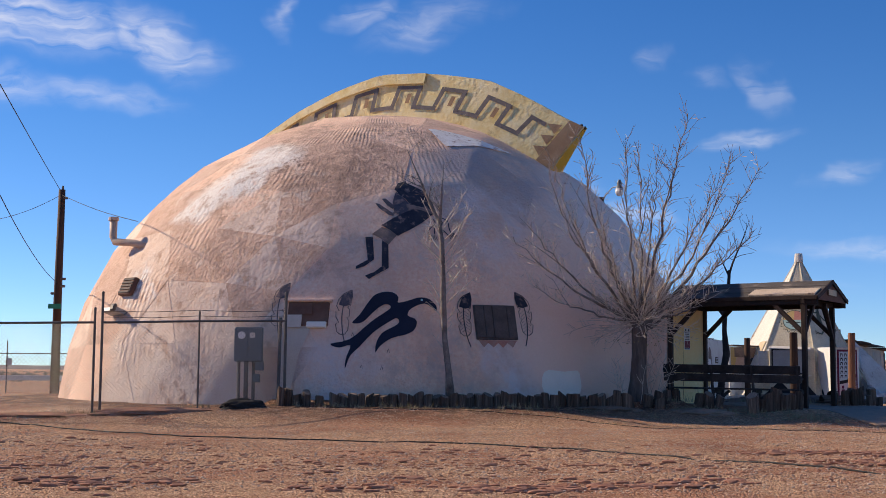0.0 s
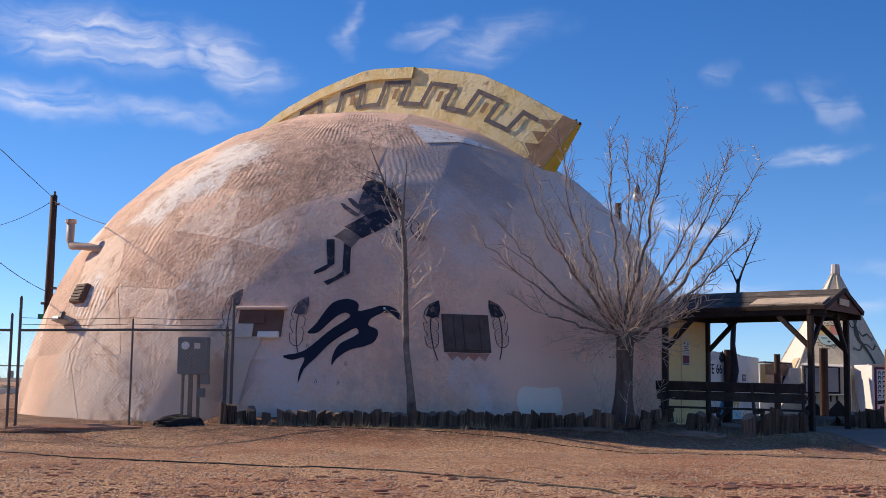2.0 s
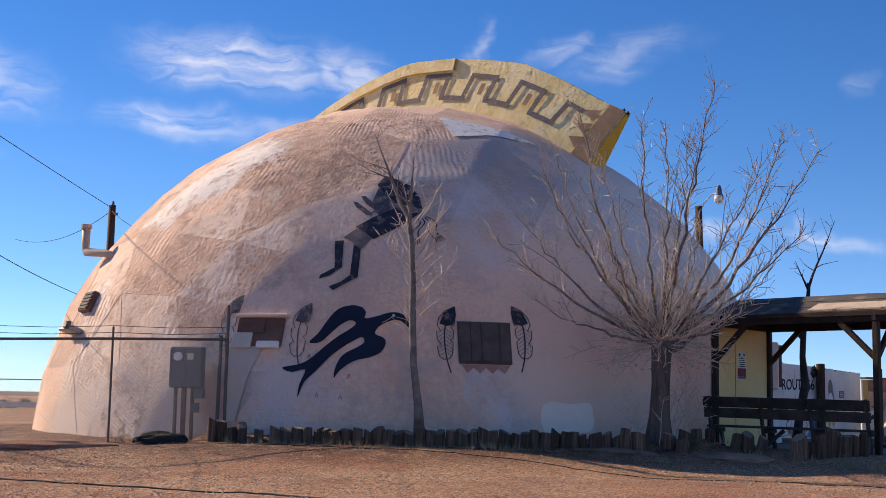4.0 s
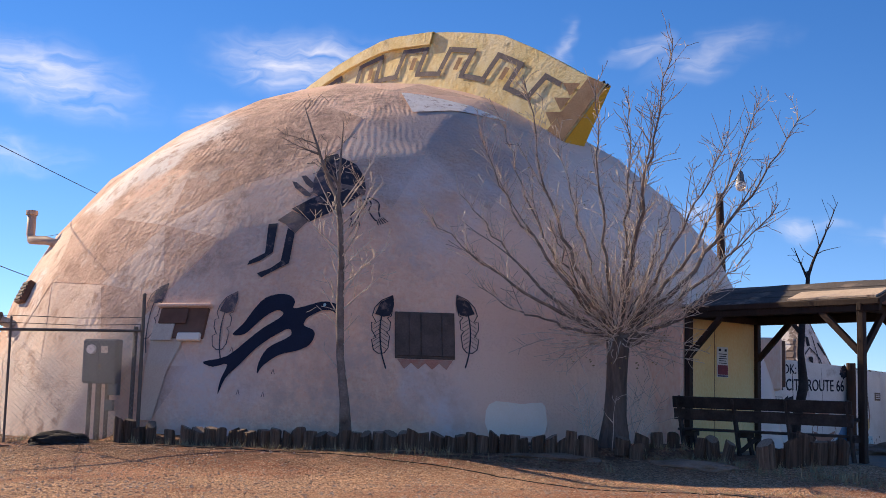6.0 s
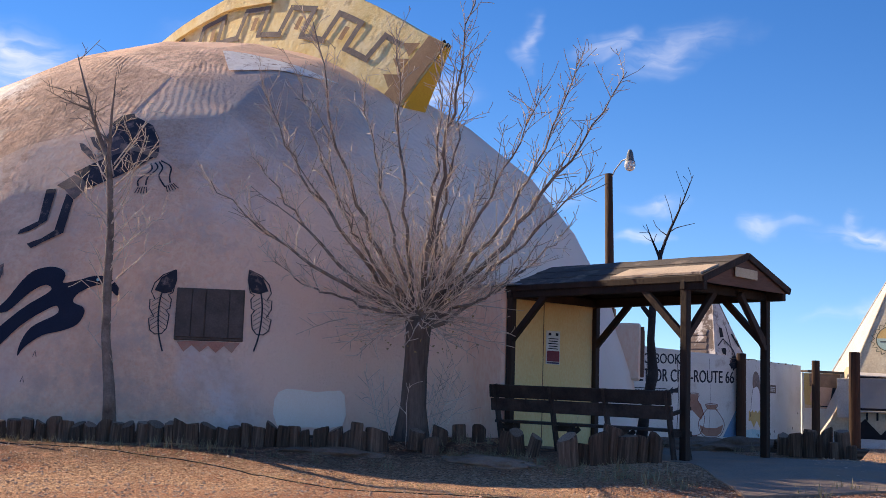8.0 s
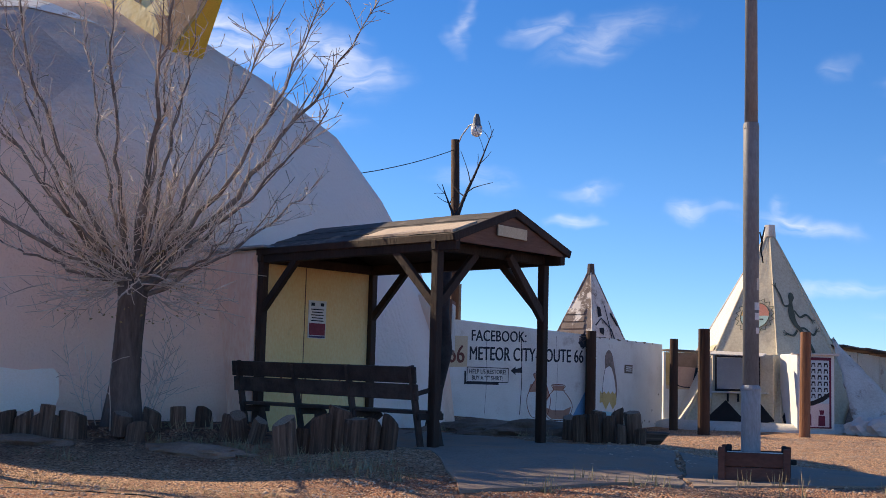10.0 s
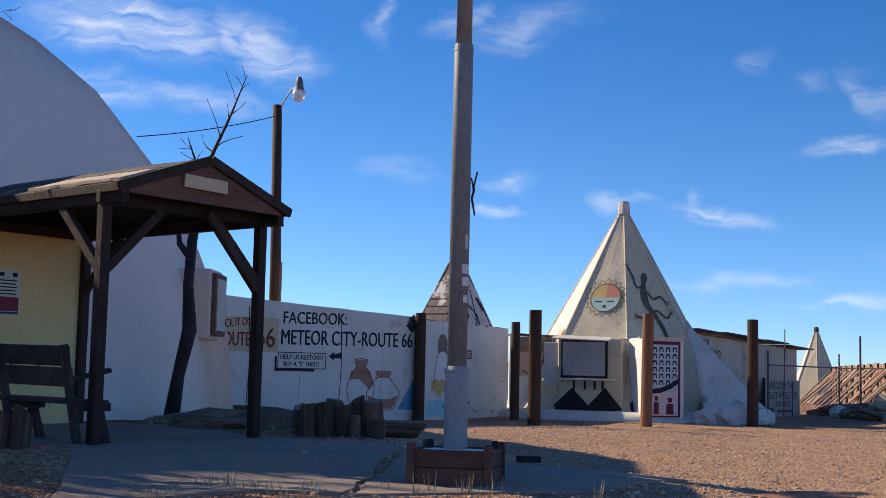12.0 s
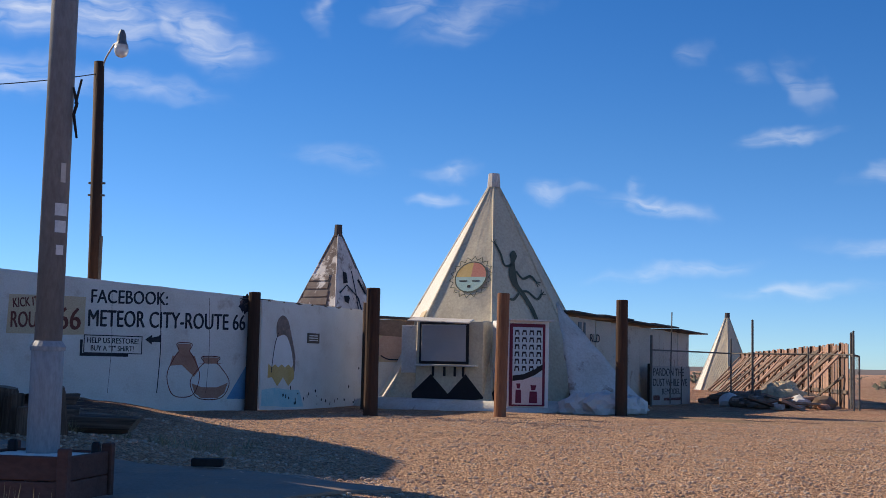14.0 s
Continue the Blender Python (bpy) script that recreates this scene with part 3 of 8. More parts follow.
# ---------------------------------------------------------------- mesh helpers
def part(name, bm, mat, parent=None, label="", smooth=False, m=None):
    """Links a bmesh as one object, under parent if given. mat: a material or a list of them."""
    me = bpy.data.meshes.new(name)
    bm.normal_update()
    bm.to_mesh(me)
    bm.free()
    for one in (mat if isinstance(mat, (list, tuple)) else [mat]):
        me.materials.append(one)
    if smooth:
        for p in me.polygons:
            p.use_smooth = True
    ob = new(name, me)
    if parent is not None:
        ob.parent = parent
    if m is not None:
        ob.matrix_basis = m
    if label:
        tagged(ob, label)
    return ob


def root(name, at, label, category, group="", kind="", rz=0.0):
    ob = new(name)
    ob.empty_display_size = 0.2
    ob.matrix_basis = pose(*at, 0, 0, rz)
    return tagged(ob, label, category, group, kind)


def add_box(bm, centre, size, m=None, bevel=0.0):
    """An axis-aligned box (then turned by m), with softened edges."""
    r = bmesh.ops.create_cube(bm, size=1.0)
    vs = r["verts"]
    bmesh.ops.scale(bm, vec=size, verts=vs)
    if bevel:
        es = list({e for v in vs for e in v.link_edges})
        out = bmesh.ops.bevel(bm, geom=es, offset=bevel, segments=1, affect="EDGES", profile=0.5)
        vs = list({v for f in out["faces"] for v in f.verts} | {v for v in vs if v.is_valid})
    bmesh.ops.translate(bm, vec=centre, verts=vs)
    if m is not None:
        bmesh.ops.transform(bm, matrix=m, verts=vs)
    return vs


def box(centre, size, m=None, bevel=0.0):
    bm = bmesh.new()
    add_box(bm, centre, size, m, bevel)
    return bm


def along(a, b, spin=0.0):
    """A turn that takes +z to the way from a to b, placed at their middle."""
    a, b = Vector(a), Vector(b)
    d = b - a
    q = d.to_track_quat("Z", "Y").to_matrix().to_4x4()
    return Matrix.Translation((a + b) / 2) @ q @ Matrix.Rotation(spin, 4, "Z"), d.length


def add_bar(bm, a, b, w, t, bevel=0.008, side=None):
    """A squared timber from a to b; side: the way that its width w faces."""
    a, b = Vector(a), Vector(b)
    d = (b - a).normalized()
    s = Vector(side) if side is not None else (Vector((0, 0, 1)).cross(d) if abs(d.z) < 0.95 else Vector((1, 0, 0)))
    s = (s - d * s.dot(d)).normalized()
    u = d.cross(s)
    m = Matrix((s, u, d)).transposed().to_4x4()
    m.translation = (a + b) / 2
    return add_box(bm, (0, 0, 0), (w, t, (b - a).length), m, bevel)


def bar(a, b, w, t, bevel=0.008, side=None):
    bm = bmesh.new()
    add_bar(bm, a, b, w, t, bevel, side)
    return bm


def add_tube(bm, pts, radii, sides=8, cap=True, wobble=0.0, rnd=random):
    """A tapered tube along points."""
    rings = []
    pts = [Vector(p) for p in pts]
    ref = Vector((0.31, 0.95, 0.1))
    for i, p in enumerate(pts):
        d = (pts[min(i + 1, len(pts) - 1)] - pts[max(i - 1, 0)]).normalized()
        if abs(d.dot(ref)) > 0.97:
            ref = Vector((1, 0.05, 0.1))
        x = (ref - d * ref.dot(d)).normalized()
        y = d.cross(x)
        ring = []
        for k in range(sides):
            a = 2 * math.pi * k / sides
            rr = radii[i] * (1 + (rnd.uniform(-wobble, wobble) if wobble else 0))
            ring.append(bm.verts.new(p + (x * math.cos(a) + y * math.sin(a)) * rr))
        rings.append(ring)
    for r0, r1 in zip(rings, rings[1:]):
        for k in range(sides):
            bm.faces.new((r0[k], r0[(k + 1) % sides], r1[(k + 1) % sides], r1[k]))
    if cap:
        bm.faces.new(rings[0][::-1])
        bm.faces.new(rings[-1])
    return rings


def tube(pts, radii, sides=8, **kw):
    bm = bmesh.new()
    add_tube(bm, pts, radii, sides, **kw)
    return bm


def spline(ctrl, steps=4, closed=True):
    """Catmull-Rom through 2D points."""
    out, n = [], len(ctrl)
    for i in range(n if closed else n - 1):
        if closed:
            p = [Vector(ctrl[(i + k) % n]) for k in (-1, 0, 1, 2)]
        else:
            p = [Vector(ctrl[min(max(i + k, 0), n - 1)]) for k in (-1, 0, 1, 2)]
        for s in range(steps):
            t = s / steps
            out.append(0.5 * (2 * p[1] + (p[2] - p[0]) * t + (2 * p[0] - 5 * p[1] + 4 * p[2] - p[3]) * t * t + (3 * p[1] - p[0] - 3 * p[2] + p[3]) * t ** 3))
    if not closed:
        out.append(Vector(ctrl[-1]))
    return out


def flat_shape(outline):
    """A filled 2D outline in the plane z = 0."""
    bm = bmesh.new()
    pts = [Vector((p[0], p[1], 0)) for p in outline]
    vs = [bm.verts.new(p) for p in pts]
    for tri in tessellate_polygon([pts]):
        a, b, c = (vs[i] for i in tri)
        if (b.co - a.co).cross(c.co - a.co).z < 0:
            b, c = c, b
        try:
            bm.faces.new((a, b, c))
        except ValueError:
            pass
    return bm


def stroke_shape(line, width):
    """A ribbon of that width along 2D points."""
    bm = bmesh.new()
    pts = [Vector((p[0], p[1])) for p in line]
    pairs = []
    for i, p in enumerate(pts):
        d = (pts[min(i + 1, len(pts) - 1)] - pts[max(i - 1, 0)]).normalized()
        s = Vector((-d.y, d.x)) * width / 2
        pairs.append((bm.verts.new((*(p + s), 0)), bm.verts.new((*(p - s), 0))))
    for (a, b), (c, d) in zip(pairs, pairs[1:]):
        bm.faces.new((a, b, d, c))
    return bm


def text_shape(body, width, height):
    """Letters as a flat mesh that fills width x height from the lower left."""
    cu = bpy.data.curves.new("letters", "FONT")
    cu.body, cu.size, cu.resolution_u, cu.offset = body, 1.0, 3, 0.0
    ob = new("letters", cu)
    bpy.context.view_layer.update()
    me = bpy.data.meshes.new_from_object(ob.evaluated_get(bpy.context.evaluated_depsgraph_get()))
    bpy.data.objects.remove(ob)
    bm = bmesh.new()
    bm.from_mesh(me)
    bpy.data.meshes.remove(me)
    xs, ys = [v.co.x for v in bm.verts], [v.co.y for v in bm.verts]
    x0, y0 = min(xs), min(ys)
    sx, sy = width / (max(xs) - x0), height / (max(ys) - y0)
    for v in bm.verts:
        v.co = Vector(((v.co.x - x0) * sx, (v.co.y - y0) * sy, 0))
    # a second stroke of the brush thickens the letters
    if height > 0.10:
        twice = bmesh.ops.duplicate(bm, geom=bm.verts[:] + bm.edges[:] + bm.faces[:])["geom"]
        bmesh.ops.translate(bm, vec=(0.05 * height, 0.025 * height, 0.0012), verts=[v for v in twice if isinstance(v, bmesh.types.BMVert)])
    return bm


def smoothstep(v):
    v = min(max(v, 0.0), 1.0)
    return v * v * (3 - 2 * v)


# ---------------------------------------------------------------- ground
DOME = Vector((-1.845, 40.832, -0.589))
DOME_R, DOME_K = 10.05, 0.984


def ground_z(x, y):
    a = 0.33 * smoothstep((14.6 - math.hypot(x - DOME.x, y - DOME.y)) / 3.2)
    b = max(0.33 * smoothstep((5.4 - math.hypot(x - 9.3, y - 33.6)) / 3.0), 0.14 * smoothstep((4.2 - math.hypot(x - 12.4, y - 31.2)) / 2.0))
    c = 0.20 * smoothstep((4.5 - math.hypot(x + 8.2, y - 28.8)) / 3.5)
    h = 0.36 * (1 - (1 - a / 0.36) * (1 - b / 0.36) * (1 - c / 0.36))
    if -4.2 < x < 6.2 and math.hypot(x - DOME.x, y - DOME.y) < 13:
        h += 0.14 * smoothstep((y - (30.15 + 0.10 * (x + 4))) / 0.3)
    if y < 28:
        h -= 0.04 * smoothstep((28 - y) / 8)
    if y > 40 and x > 8:
        h -= 0.05 * smoothstep((y - 40) / 12)
    near = smoothstep((75 - abs(y - 32)) / 30)
    h += near * (0.045 * (noise.noise((x * 0.23, y * 0.23, 0.0)) + 0.5 * noise.noise((x * 0.9, y * 0.9, 3.0))) + 0.016 * noise.noise((x * 3.1, y * 3.1, 7.0)))
    # wheel ruts in the clay across the lot
    for off, dep in ((0.0, 0.055), (1.7, 0.045), (5.2, 0.03)):
        line = 16.9 - 0.22 * x + 0.35 * math.sin(x * 0.5) + off
        h -= near * dep * math.exp(-((y - line) / 0.16) ** 2) * (0.5 + 0.5 * noise.noise((x * 0.6, off, 1.0)))
    return h


def axis(dense_lo, dense_hi, step, far):
    out = list(np.arange(dense_lo, dense_hi + step / 2, step))
    grow, d = [], step
    while d < far:
        d *= 1.55
        grow.append(d)
    return [dense_lo - g for g in reversed(grow)] + out + [dense_hi + g for g in grow]


gx, gy = axis(-14.0, 34.0, 0.22, 3500.0), axis(8.0, 60.0, 0.22, 3500.0)
verts = [(x, y, ground_z(x, y)) for y in gy for x in gx]
w = len(gx)
faces = [(j * w + i, j * w + i + 1, (j + 1) * w + i + 1, (j + 1) * w + i) for j in range(len(gy) - 1) for i in range(w - 1)]
gm = bpy.data.meshes.new("ground")
gm.from_pydata(verts, [], faces)
gm.materials.append(earth)
for p in gm.polygons:
    p.use_smooth = True
ground = tagged(new("ground", gm), "red clay lot strewn with pale gravel, rutted by wheels", "ground", kind="structure")


def slab(name, outline, lift, thick, mat, parent, label=""):
    bm = flat_shape(outline)
    for _ in range(7):
        long = [e for e in bm.edges if e.calc_length() > 0.45]
        if not long:
            break
        bmesh.ops.subdivide_edges(bm, edges=long, cuts=1)
        bmesh.ops.triangulate(bm, faces=bm.faces[:])
    for v in bm.verts:
        v.co.z = ground_z(v.co.x, v.co.y) * 0.92 + 0.02 + lift
    ext = bmesh.ops.extrude_face_region(bm, geom=bm.faces[:])
    for v in ext["geom"]:
        if isinstance(v, bmesh.types.BMVert):
            v.co.z -= thick
    bmesh.ops.recalc_face_normals(bm, faces=bm.faces[:])
    return part(name, bm, mat, parent, label)

# ---------------------------------------------------------------- the dome
dome = root("dome_building", (DOME.x, DOME.y, 0.2), "weathered pink stucco geodesic dome with painted murals", "dome")
LOCAL = Matrix.Translation((-DOME.x, -DOME.y, -0.2))


seams = []


def shell_mesh():
    ico = bmesh.new()
    bmesh.ops.create_icosphere(ico, subdivisions=1, radius=1.0)
    bm = bmesh.new()
    freq = 6
    for tri in ico.faces:
        a, b, c = (q.co for q in tri.verts)
        grid = {(i, j): bm.verts.new((a * (freq - i - j) + b * i + c * j).normalized()) for i in range(freq + 1) for j in range(freq + 1 - i)}
        for i in range(freq):
            for j in range(freq - i):
                bm.faces.new((grid[i, j], grid[i + 1, j], grid[i, j + 1]))
                if i + j < freq - 1:
                    bm.faces.new((grid[i + 1, j], grid[i + 1, j + 1], grid[i, j + 1]))
    ico.free()
    bmesh.ops.remove_doubles(bm, verts=bm.verts[:], dist=0.001)
    bmesh.ops.recalc_face_normals(bm, faces=bm.faces[:])
    bmesh.ops.transform(bm, matrix=Matrix.Rotation(radians(47), 4, "Z"), verts=bm.verts)
    for v in bm.verts:
        d = v.co.normalized()
        phi = math.acos(max(-1, min(1, d.z))) * 0.955
        th = math.atan2(d.y, d.x)
        v.co = Vector((math.sin(phi) * math.cos(th), math.sin(phi) * math.sin(th), math.cos(phi))) * (1 + 0.009 * noise.noise(d * 9.0))
    bmesh.ops.delete(bm, geom=[f for f in bm.faces if f.calc_center_median().z < -0.16], context="FACES")
    # every facet keeps its coat of paint; the coats also put facet shading into colour
    rnd = random.Random(14)
    for f in bm.faces:
        c = f.calc_center_median()
        bearing = math.degrees(math.atan2(c.x, -c.y))
        f.material_index = rnd.choice((1, 2, 2))
        if c.z < 0.30 and -60 < bearing < -14:
            f.material_index = rnd.choice((1, 1, 0))
        elif c.z > 0.62 and bearing < 40:
            f.material_index = rnd.choice((2, 2, 0))
        # the shaded side takes the lightest coat, which paints in fill light
        elif bearing > -8:
            f.material_index = 0
    seams.extend((e.verts[0].co.copy(), e.verts[1].co.copy()) for e in bm.edges)
    bmesh.ops.subdivide_edges(bm, edges=bm.edges[:], cuts=5, use_grid_fill=True)
    bmesh.ops.triangulate(bm, faces=[f for f in bm.faces if len(f.verts) > 4])
    for v in bm.verts:
        d = v.co.normalized()
        flat = v.co.length
        r = DOME_R * flat * 1.0035
        n1 = noise.noise(d * 4.0) * 0.03 + noise.noise(d * 17.0) * 0.012
        v.co = DOME + Vector((d.x, d.y, d.z * DOME_K)) * (r + n1)
    return bm


bm = shell_mesh()
dome_tree = BVHTree.FromBMesh(bm)
bmesh.ops.transform(bm, matrix=LOCAL, verts=bm.verts)
shell = part("shell", bm, [stucco, stucco_dusty, stucco_brown], dome, "faceted pink stucco shell", smooth=True)


def dome_at(th, z):
    """The point of the shell at that bearing (degrees from the front) and height, and the smooth outward normal."""
    out = Vector((math.sin(radians(th)), -math.cos(radians(th)), 0))
    hit = dome_tree.ray_cast(Vector((DOME.x, DOME.y, z)) + out * 20, -out)[0]
    n = Vector((hit.x - DOME.x, hit.y - DOME.y, (hit.z - DOME.z) / DOME_K ** 2)).normalized()
    return hit, n


def dome_frame(th, z, tilt=0.0):
    p, n = dome_at(th, z)
    u = Vector((math.cos(radians(th)), math.sin(radians(th)), 0))
    u = (u - n * u.dot(n)).normalized()
    v = n.cross(u)
    c, s = math.cos(radians(tilt)), math.sin(radians(tilt))
    return p, n, u * c + v * s, v * c - u * s


def on_dome(name, bm, th, z, mat, label="", lift=0.022, tilt=0.0, parent=None):
    """Paints a flat shape (metres, u to the right, v up) onto the shell at that bearing and height."""
    p, n, u, v = dome_frame(th, z, tilt)
    for _ in range(6):
        long = [e for e in bm.edges if e.calc_length() > 0.13]
        if not long:
            break
        bmesh.ops.subdivide_edges(bm, edges=long, cuts=1)
        bmesh.ops.triangulate(bm, faces=bm.faces[:])
    for q in bm.verts:
        start = p + u * q.co.x + v * q.co.y + n * 4.0
        hit = dome_tree.ray_cast(start, -n)[0]
        q.co = (hit if hit else start - n * 4.0) + n * lift
    bmesh.ops.transform(bm, matrix=LOCAL, verts=bm.verts)
    return part(name, bm, mat, parent or dome, label)


def blob(w, h, seed, rough=0.18, n=22):
    rnd = random.Random(seed)
    return spline([(w / 2 * math.cos(a) * (1 + rnd.uniform(-rough, rough)), h / 2 * math.sin(a) * (1 + rnd.uniform(-rough, rough))) for a in (2 * math.pi * k / n for k in range(n))], 3)


def rect(w, h):
    return [(-w / 2, -h / 2), (w / 2, -h / 2), (w / 2, h / 2), (-w / 2, h / 2)]


# plaster ribs along some of the panel seams
rs = random.Random(3)
for s0, s1 in seams:
    mid = (s0 + s1) / 2
    bearing = math.degrees(math.atan2(mid.x, -mid.y))
    if mid.z < 0.04 or not -75 < bearing < 30 or rs.random() < (0.90 if bearing < -8 else 0.98):
        continue
    pts = []
    for k in range(13):
        d = s0.lerp(s1, k / 12 * 0.98 + 0.01).normalized()
        hit = dome_tree.ray_cast(DOME + Vector((d.x, d.y, d.z * DOME_K)) * 14, -Vector((d.x, d.y, d.z * DOME_K)))[0]
        if hit:
            pts.append(LOCAL @ (hit + d * 0.002))
    if len(pts) > 4:
        part("seam_rib", tube(pts, [0.003 + rs.uniform(0.0, 0.005)] * len(pts), 5), stucco, shell)

# worn and repaired patches of the plaster
on_dome("worn_patch", flat_shape([(-0.95, -0.62), (-0.2, -0.66), (1.35, -0.55), (0.8, -0.12), (0.2, 0.25), (-0.45, 0.62), (-0.95, 0.66)]), 29, 7.9, worn_white, "flaked white paint below the crest", 0.026)
on_dome("repair_patch", flat_shape(spline([(-0.55, -0.30), (0.0, -0.32), (0.55, -0.28), (0.60, 0.10), (0.52, 0.30), (0.1, 0.26), (-0.4, 0.30), (-0.60, 0.12)], 2)), 29.4, 0.93, pale_patch, "pale square of fresh paint", 0.012)
on_dome("repair_patch", flat_shape([(-0.32, -0.85), (-0.02, -0.85), (0.14, 0.05), (0.40, 0.82), (0.36, 0.92), (-0.36, 0.88)]), -10.6, 1.55, cream_patch, "cream wedge of fresh paint", 0.030)

# flying bird
BIRD = [(-1.28, -0.57), (-0.81, -0.46), (-0.31, -0.04), (0.10, 0.26), (0.19, 0.38), (0.07, 0.44), (-0.10, 0.35), (-0.31, 0.15), (-0.52, -0.04), (-0.76, -0.04),
        (-0.58, 0.16), (-0.41, 0.42), (-0.21, 0.68), (0.07, 0.78), (0.29, 0.74), (0.38, 0.62), (0.37, 0.49), (0.62, 0.55), (0.89, 0.64), (1.13, 0.62), (1.27, 0.51),
        (1.33, 0.42), (1.31, 0.31), (1.12, 0.46), (0.93, 0.46), (0.69, 0.33), (0.61, 0.20), (0.64, 0.13), (0.79, 0.07), (0.84, -0.04), (0.76, -0.24), (0.55, -0.36),
        (0.21, -0.46), (-0.07, -0.66), (-0.17, -0.81), (-0.16, -0.59), (-0.03, -0.33), (0.27, -0.15), (0.40, -0.04), (0.34, 0.07), (0.14, -0.04), (-0.24, -0.31),
        (-0.55, -0.64), (-0.79, -0.88), (-0.91, -1.19), (-0.89, -0.92), (-0.79, -0.62), (-1.07, -0.67)]
bird = on_dome("bird_mural", flat_shape(spline(BIRD, 3)), 2.25, 2.41, navy, "dark navy flying bird painted on the wall")
on_dome("bird_eye", flat_shape([(0.03 * math.cos(a) + 0.96, 0.035 * math.sin(a) + 0.57) for a in np.linspace(0, 5.5, 8)]), 2.25, 2.41, pale_blue, "", 0.034)

# bent figure higher up, as plain worn shapes
FIGURE = (("hump", [(-0.26, 1.03), (-0.07, 1.15), (0.10, 1.18), (0.48, 0.99), (0.69, 0.69), (0.77, 0.40), (0.52, 0.40), (0.17, 0.48), (0.02, 0.69), (-0.17, 0.84)], worn_navy, 0.028),
          ("sash", [(-0.66, -0.02), (-0.10, 0.30), (0.24, 0.45), (0.72, 0.30), (0.42, 0.06), (0.10, -0.14), (-0.24, -0.32), (-0.44, -0.16)], worn_navy, 0.028),
          ("torso", [(-0.24, 0.92), (-0.02, 0.72), (0.20, 0.46), (0.30, 0.30), (-0.12, 0.22), (-0.30, 0.34), (-0.34, 0.62)], faded_navy, 0.022),
          ("head_shape", [(-0.28, 0.98), (-0.16, 1.20), (0.04, 1.27), (0.12, 1.10), (0.0, 0.92), (-0.16, 0.86)], worn_navy, 0.024),
          ("leg_shape", [(-1.07, -0.31), (-0.88, -0.31), (-0.86, -0.88), (-1.10, -1.03), (-1.33, -1.09), (-1.31, -1.01), (-1.02, -0.88)], worn_navy, 0.028),
          ("leg_shape", [(-0.65, -0.42), (-0.49, -0.53), (-0.50, -1.09), (-0.69, -1.18), (-1.00, -1.34), (-1.10, -1.26), (-0.86, -1.18), (-0.67, -1.05)], worn_navy, 0.028),
          ("skirt", [(-0.90, -0.24), (-0.64, -0.06), (-0.24, -0.27), (-0.48, -0.53), (-0.72, -0.34)], skirt_paint, 0.022),
          ("arm_shape", [(-0.79, 0.62), (-0.69, 0.59), (-0.36, 0.32), (-0.22, 0.40), (-0.34, 0.23), (-0.45, 0.26), (-0.69, 0.46)], faded_navy, 0.028),
          ("arm_shape", [(-0.62, 0.73), (-0.52, 0.73), (-0.28, 0.50), (-0.34, 0.42), (-0.48, 0.53)], faded_navy, 0.028),
          ("strap", [(0.02, 0.57), (0.52, 0.46), (0.78, 0.36), (0.76, 0.26), (0.38, 0.40), (0.03, 0.46)], skirt_paint, 0.036))
for name, pts, mat, lift in FIGURE:
    on_dome(name, flat_shape([(x_, y_ * 1.27 + 0.06) for x_, y_ in pts]), 6.2, 4.90, mat, "", lift)
for line in ([(0.69, 0.17), (0.74, 0.04), (0.57, -0.15), (0.59, -0.27)], [(0.76, 0.19), (0.84, 0.08), (0.72, -0.11), (0.72, -0.25)],
             [(0.83, 0.21), (0.93, 0.08), (0.91, -0.08), (1.07, -0.27)], [(0.86, 0.23), (1.07, 0.11), (1.10, -0.08), (1.14, -0.19)]):
    on_dome("tassel", stroke_shape(spline([(x_, y_ * 1.27 + 0.06) for x_, y_ in line], 5, False), 0.028), 6.2, 4.90, worn_navy)
for x0, y0, turn in ((0.60, -0.30, 0.0), (1.08, -0.25, 35.0)):
    for k in range(5):
        a = radians(-104 + 7 * k + turn)
        x, y = x0 + 0.035 * k * math.cos(radians(turn)), y0 + 0.015 * k * (turn > 0)
        on_dome("tassel_fringe", stroke_shape([(x, y), (x + 0.15 * math.cos(a), y + 0.15 * math.sin(a))], 0.016), 6.2, 4.90, worn_navy)


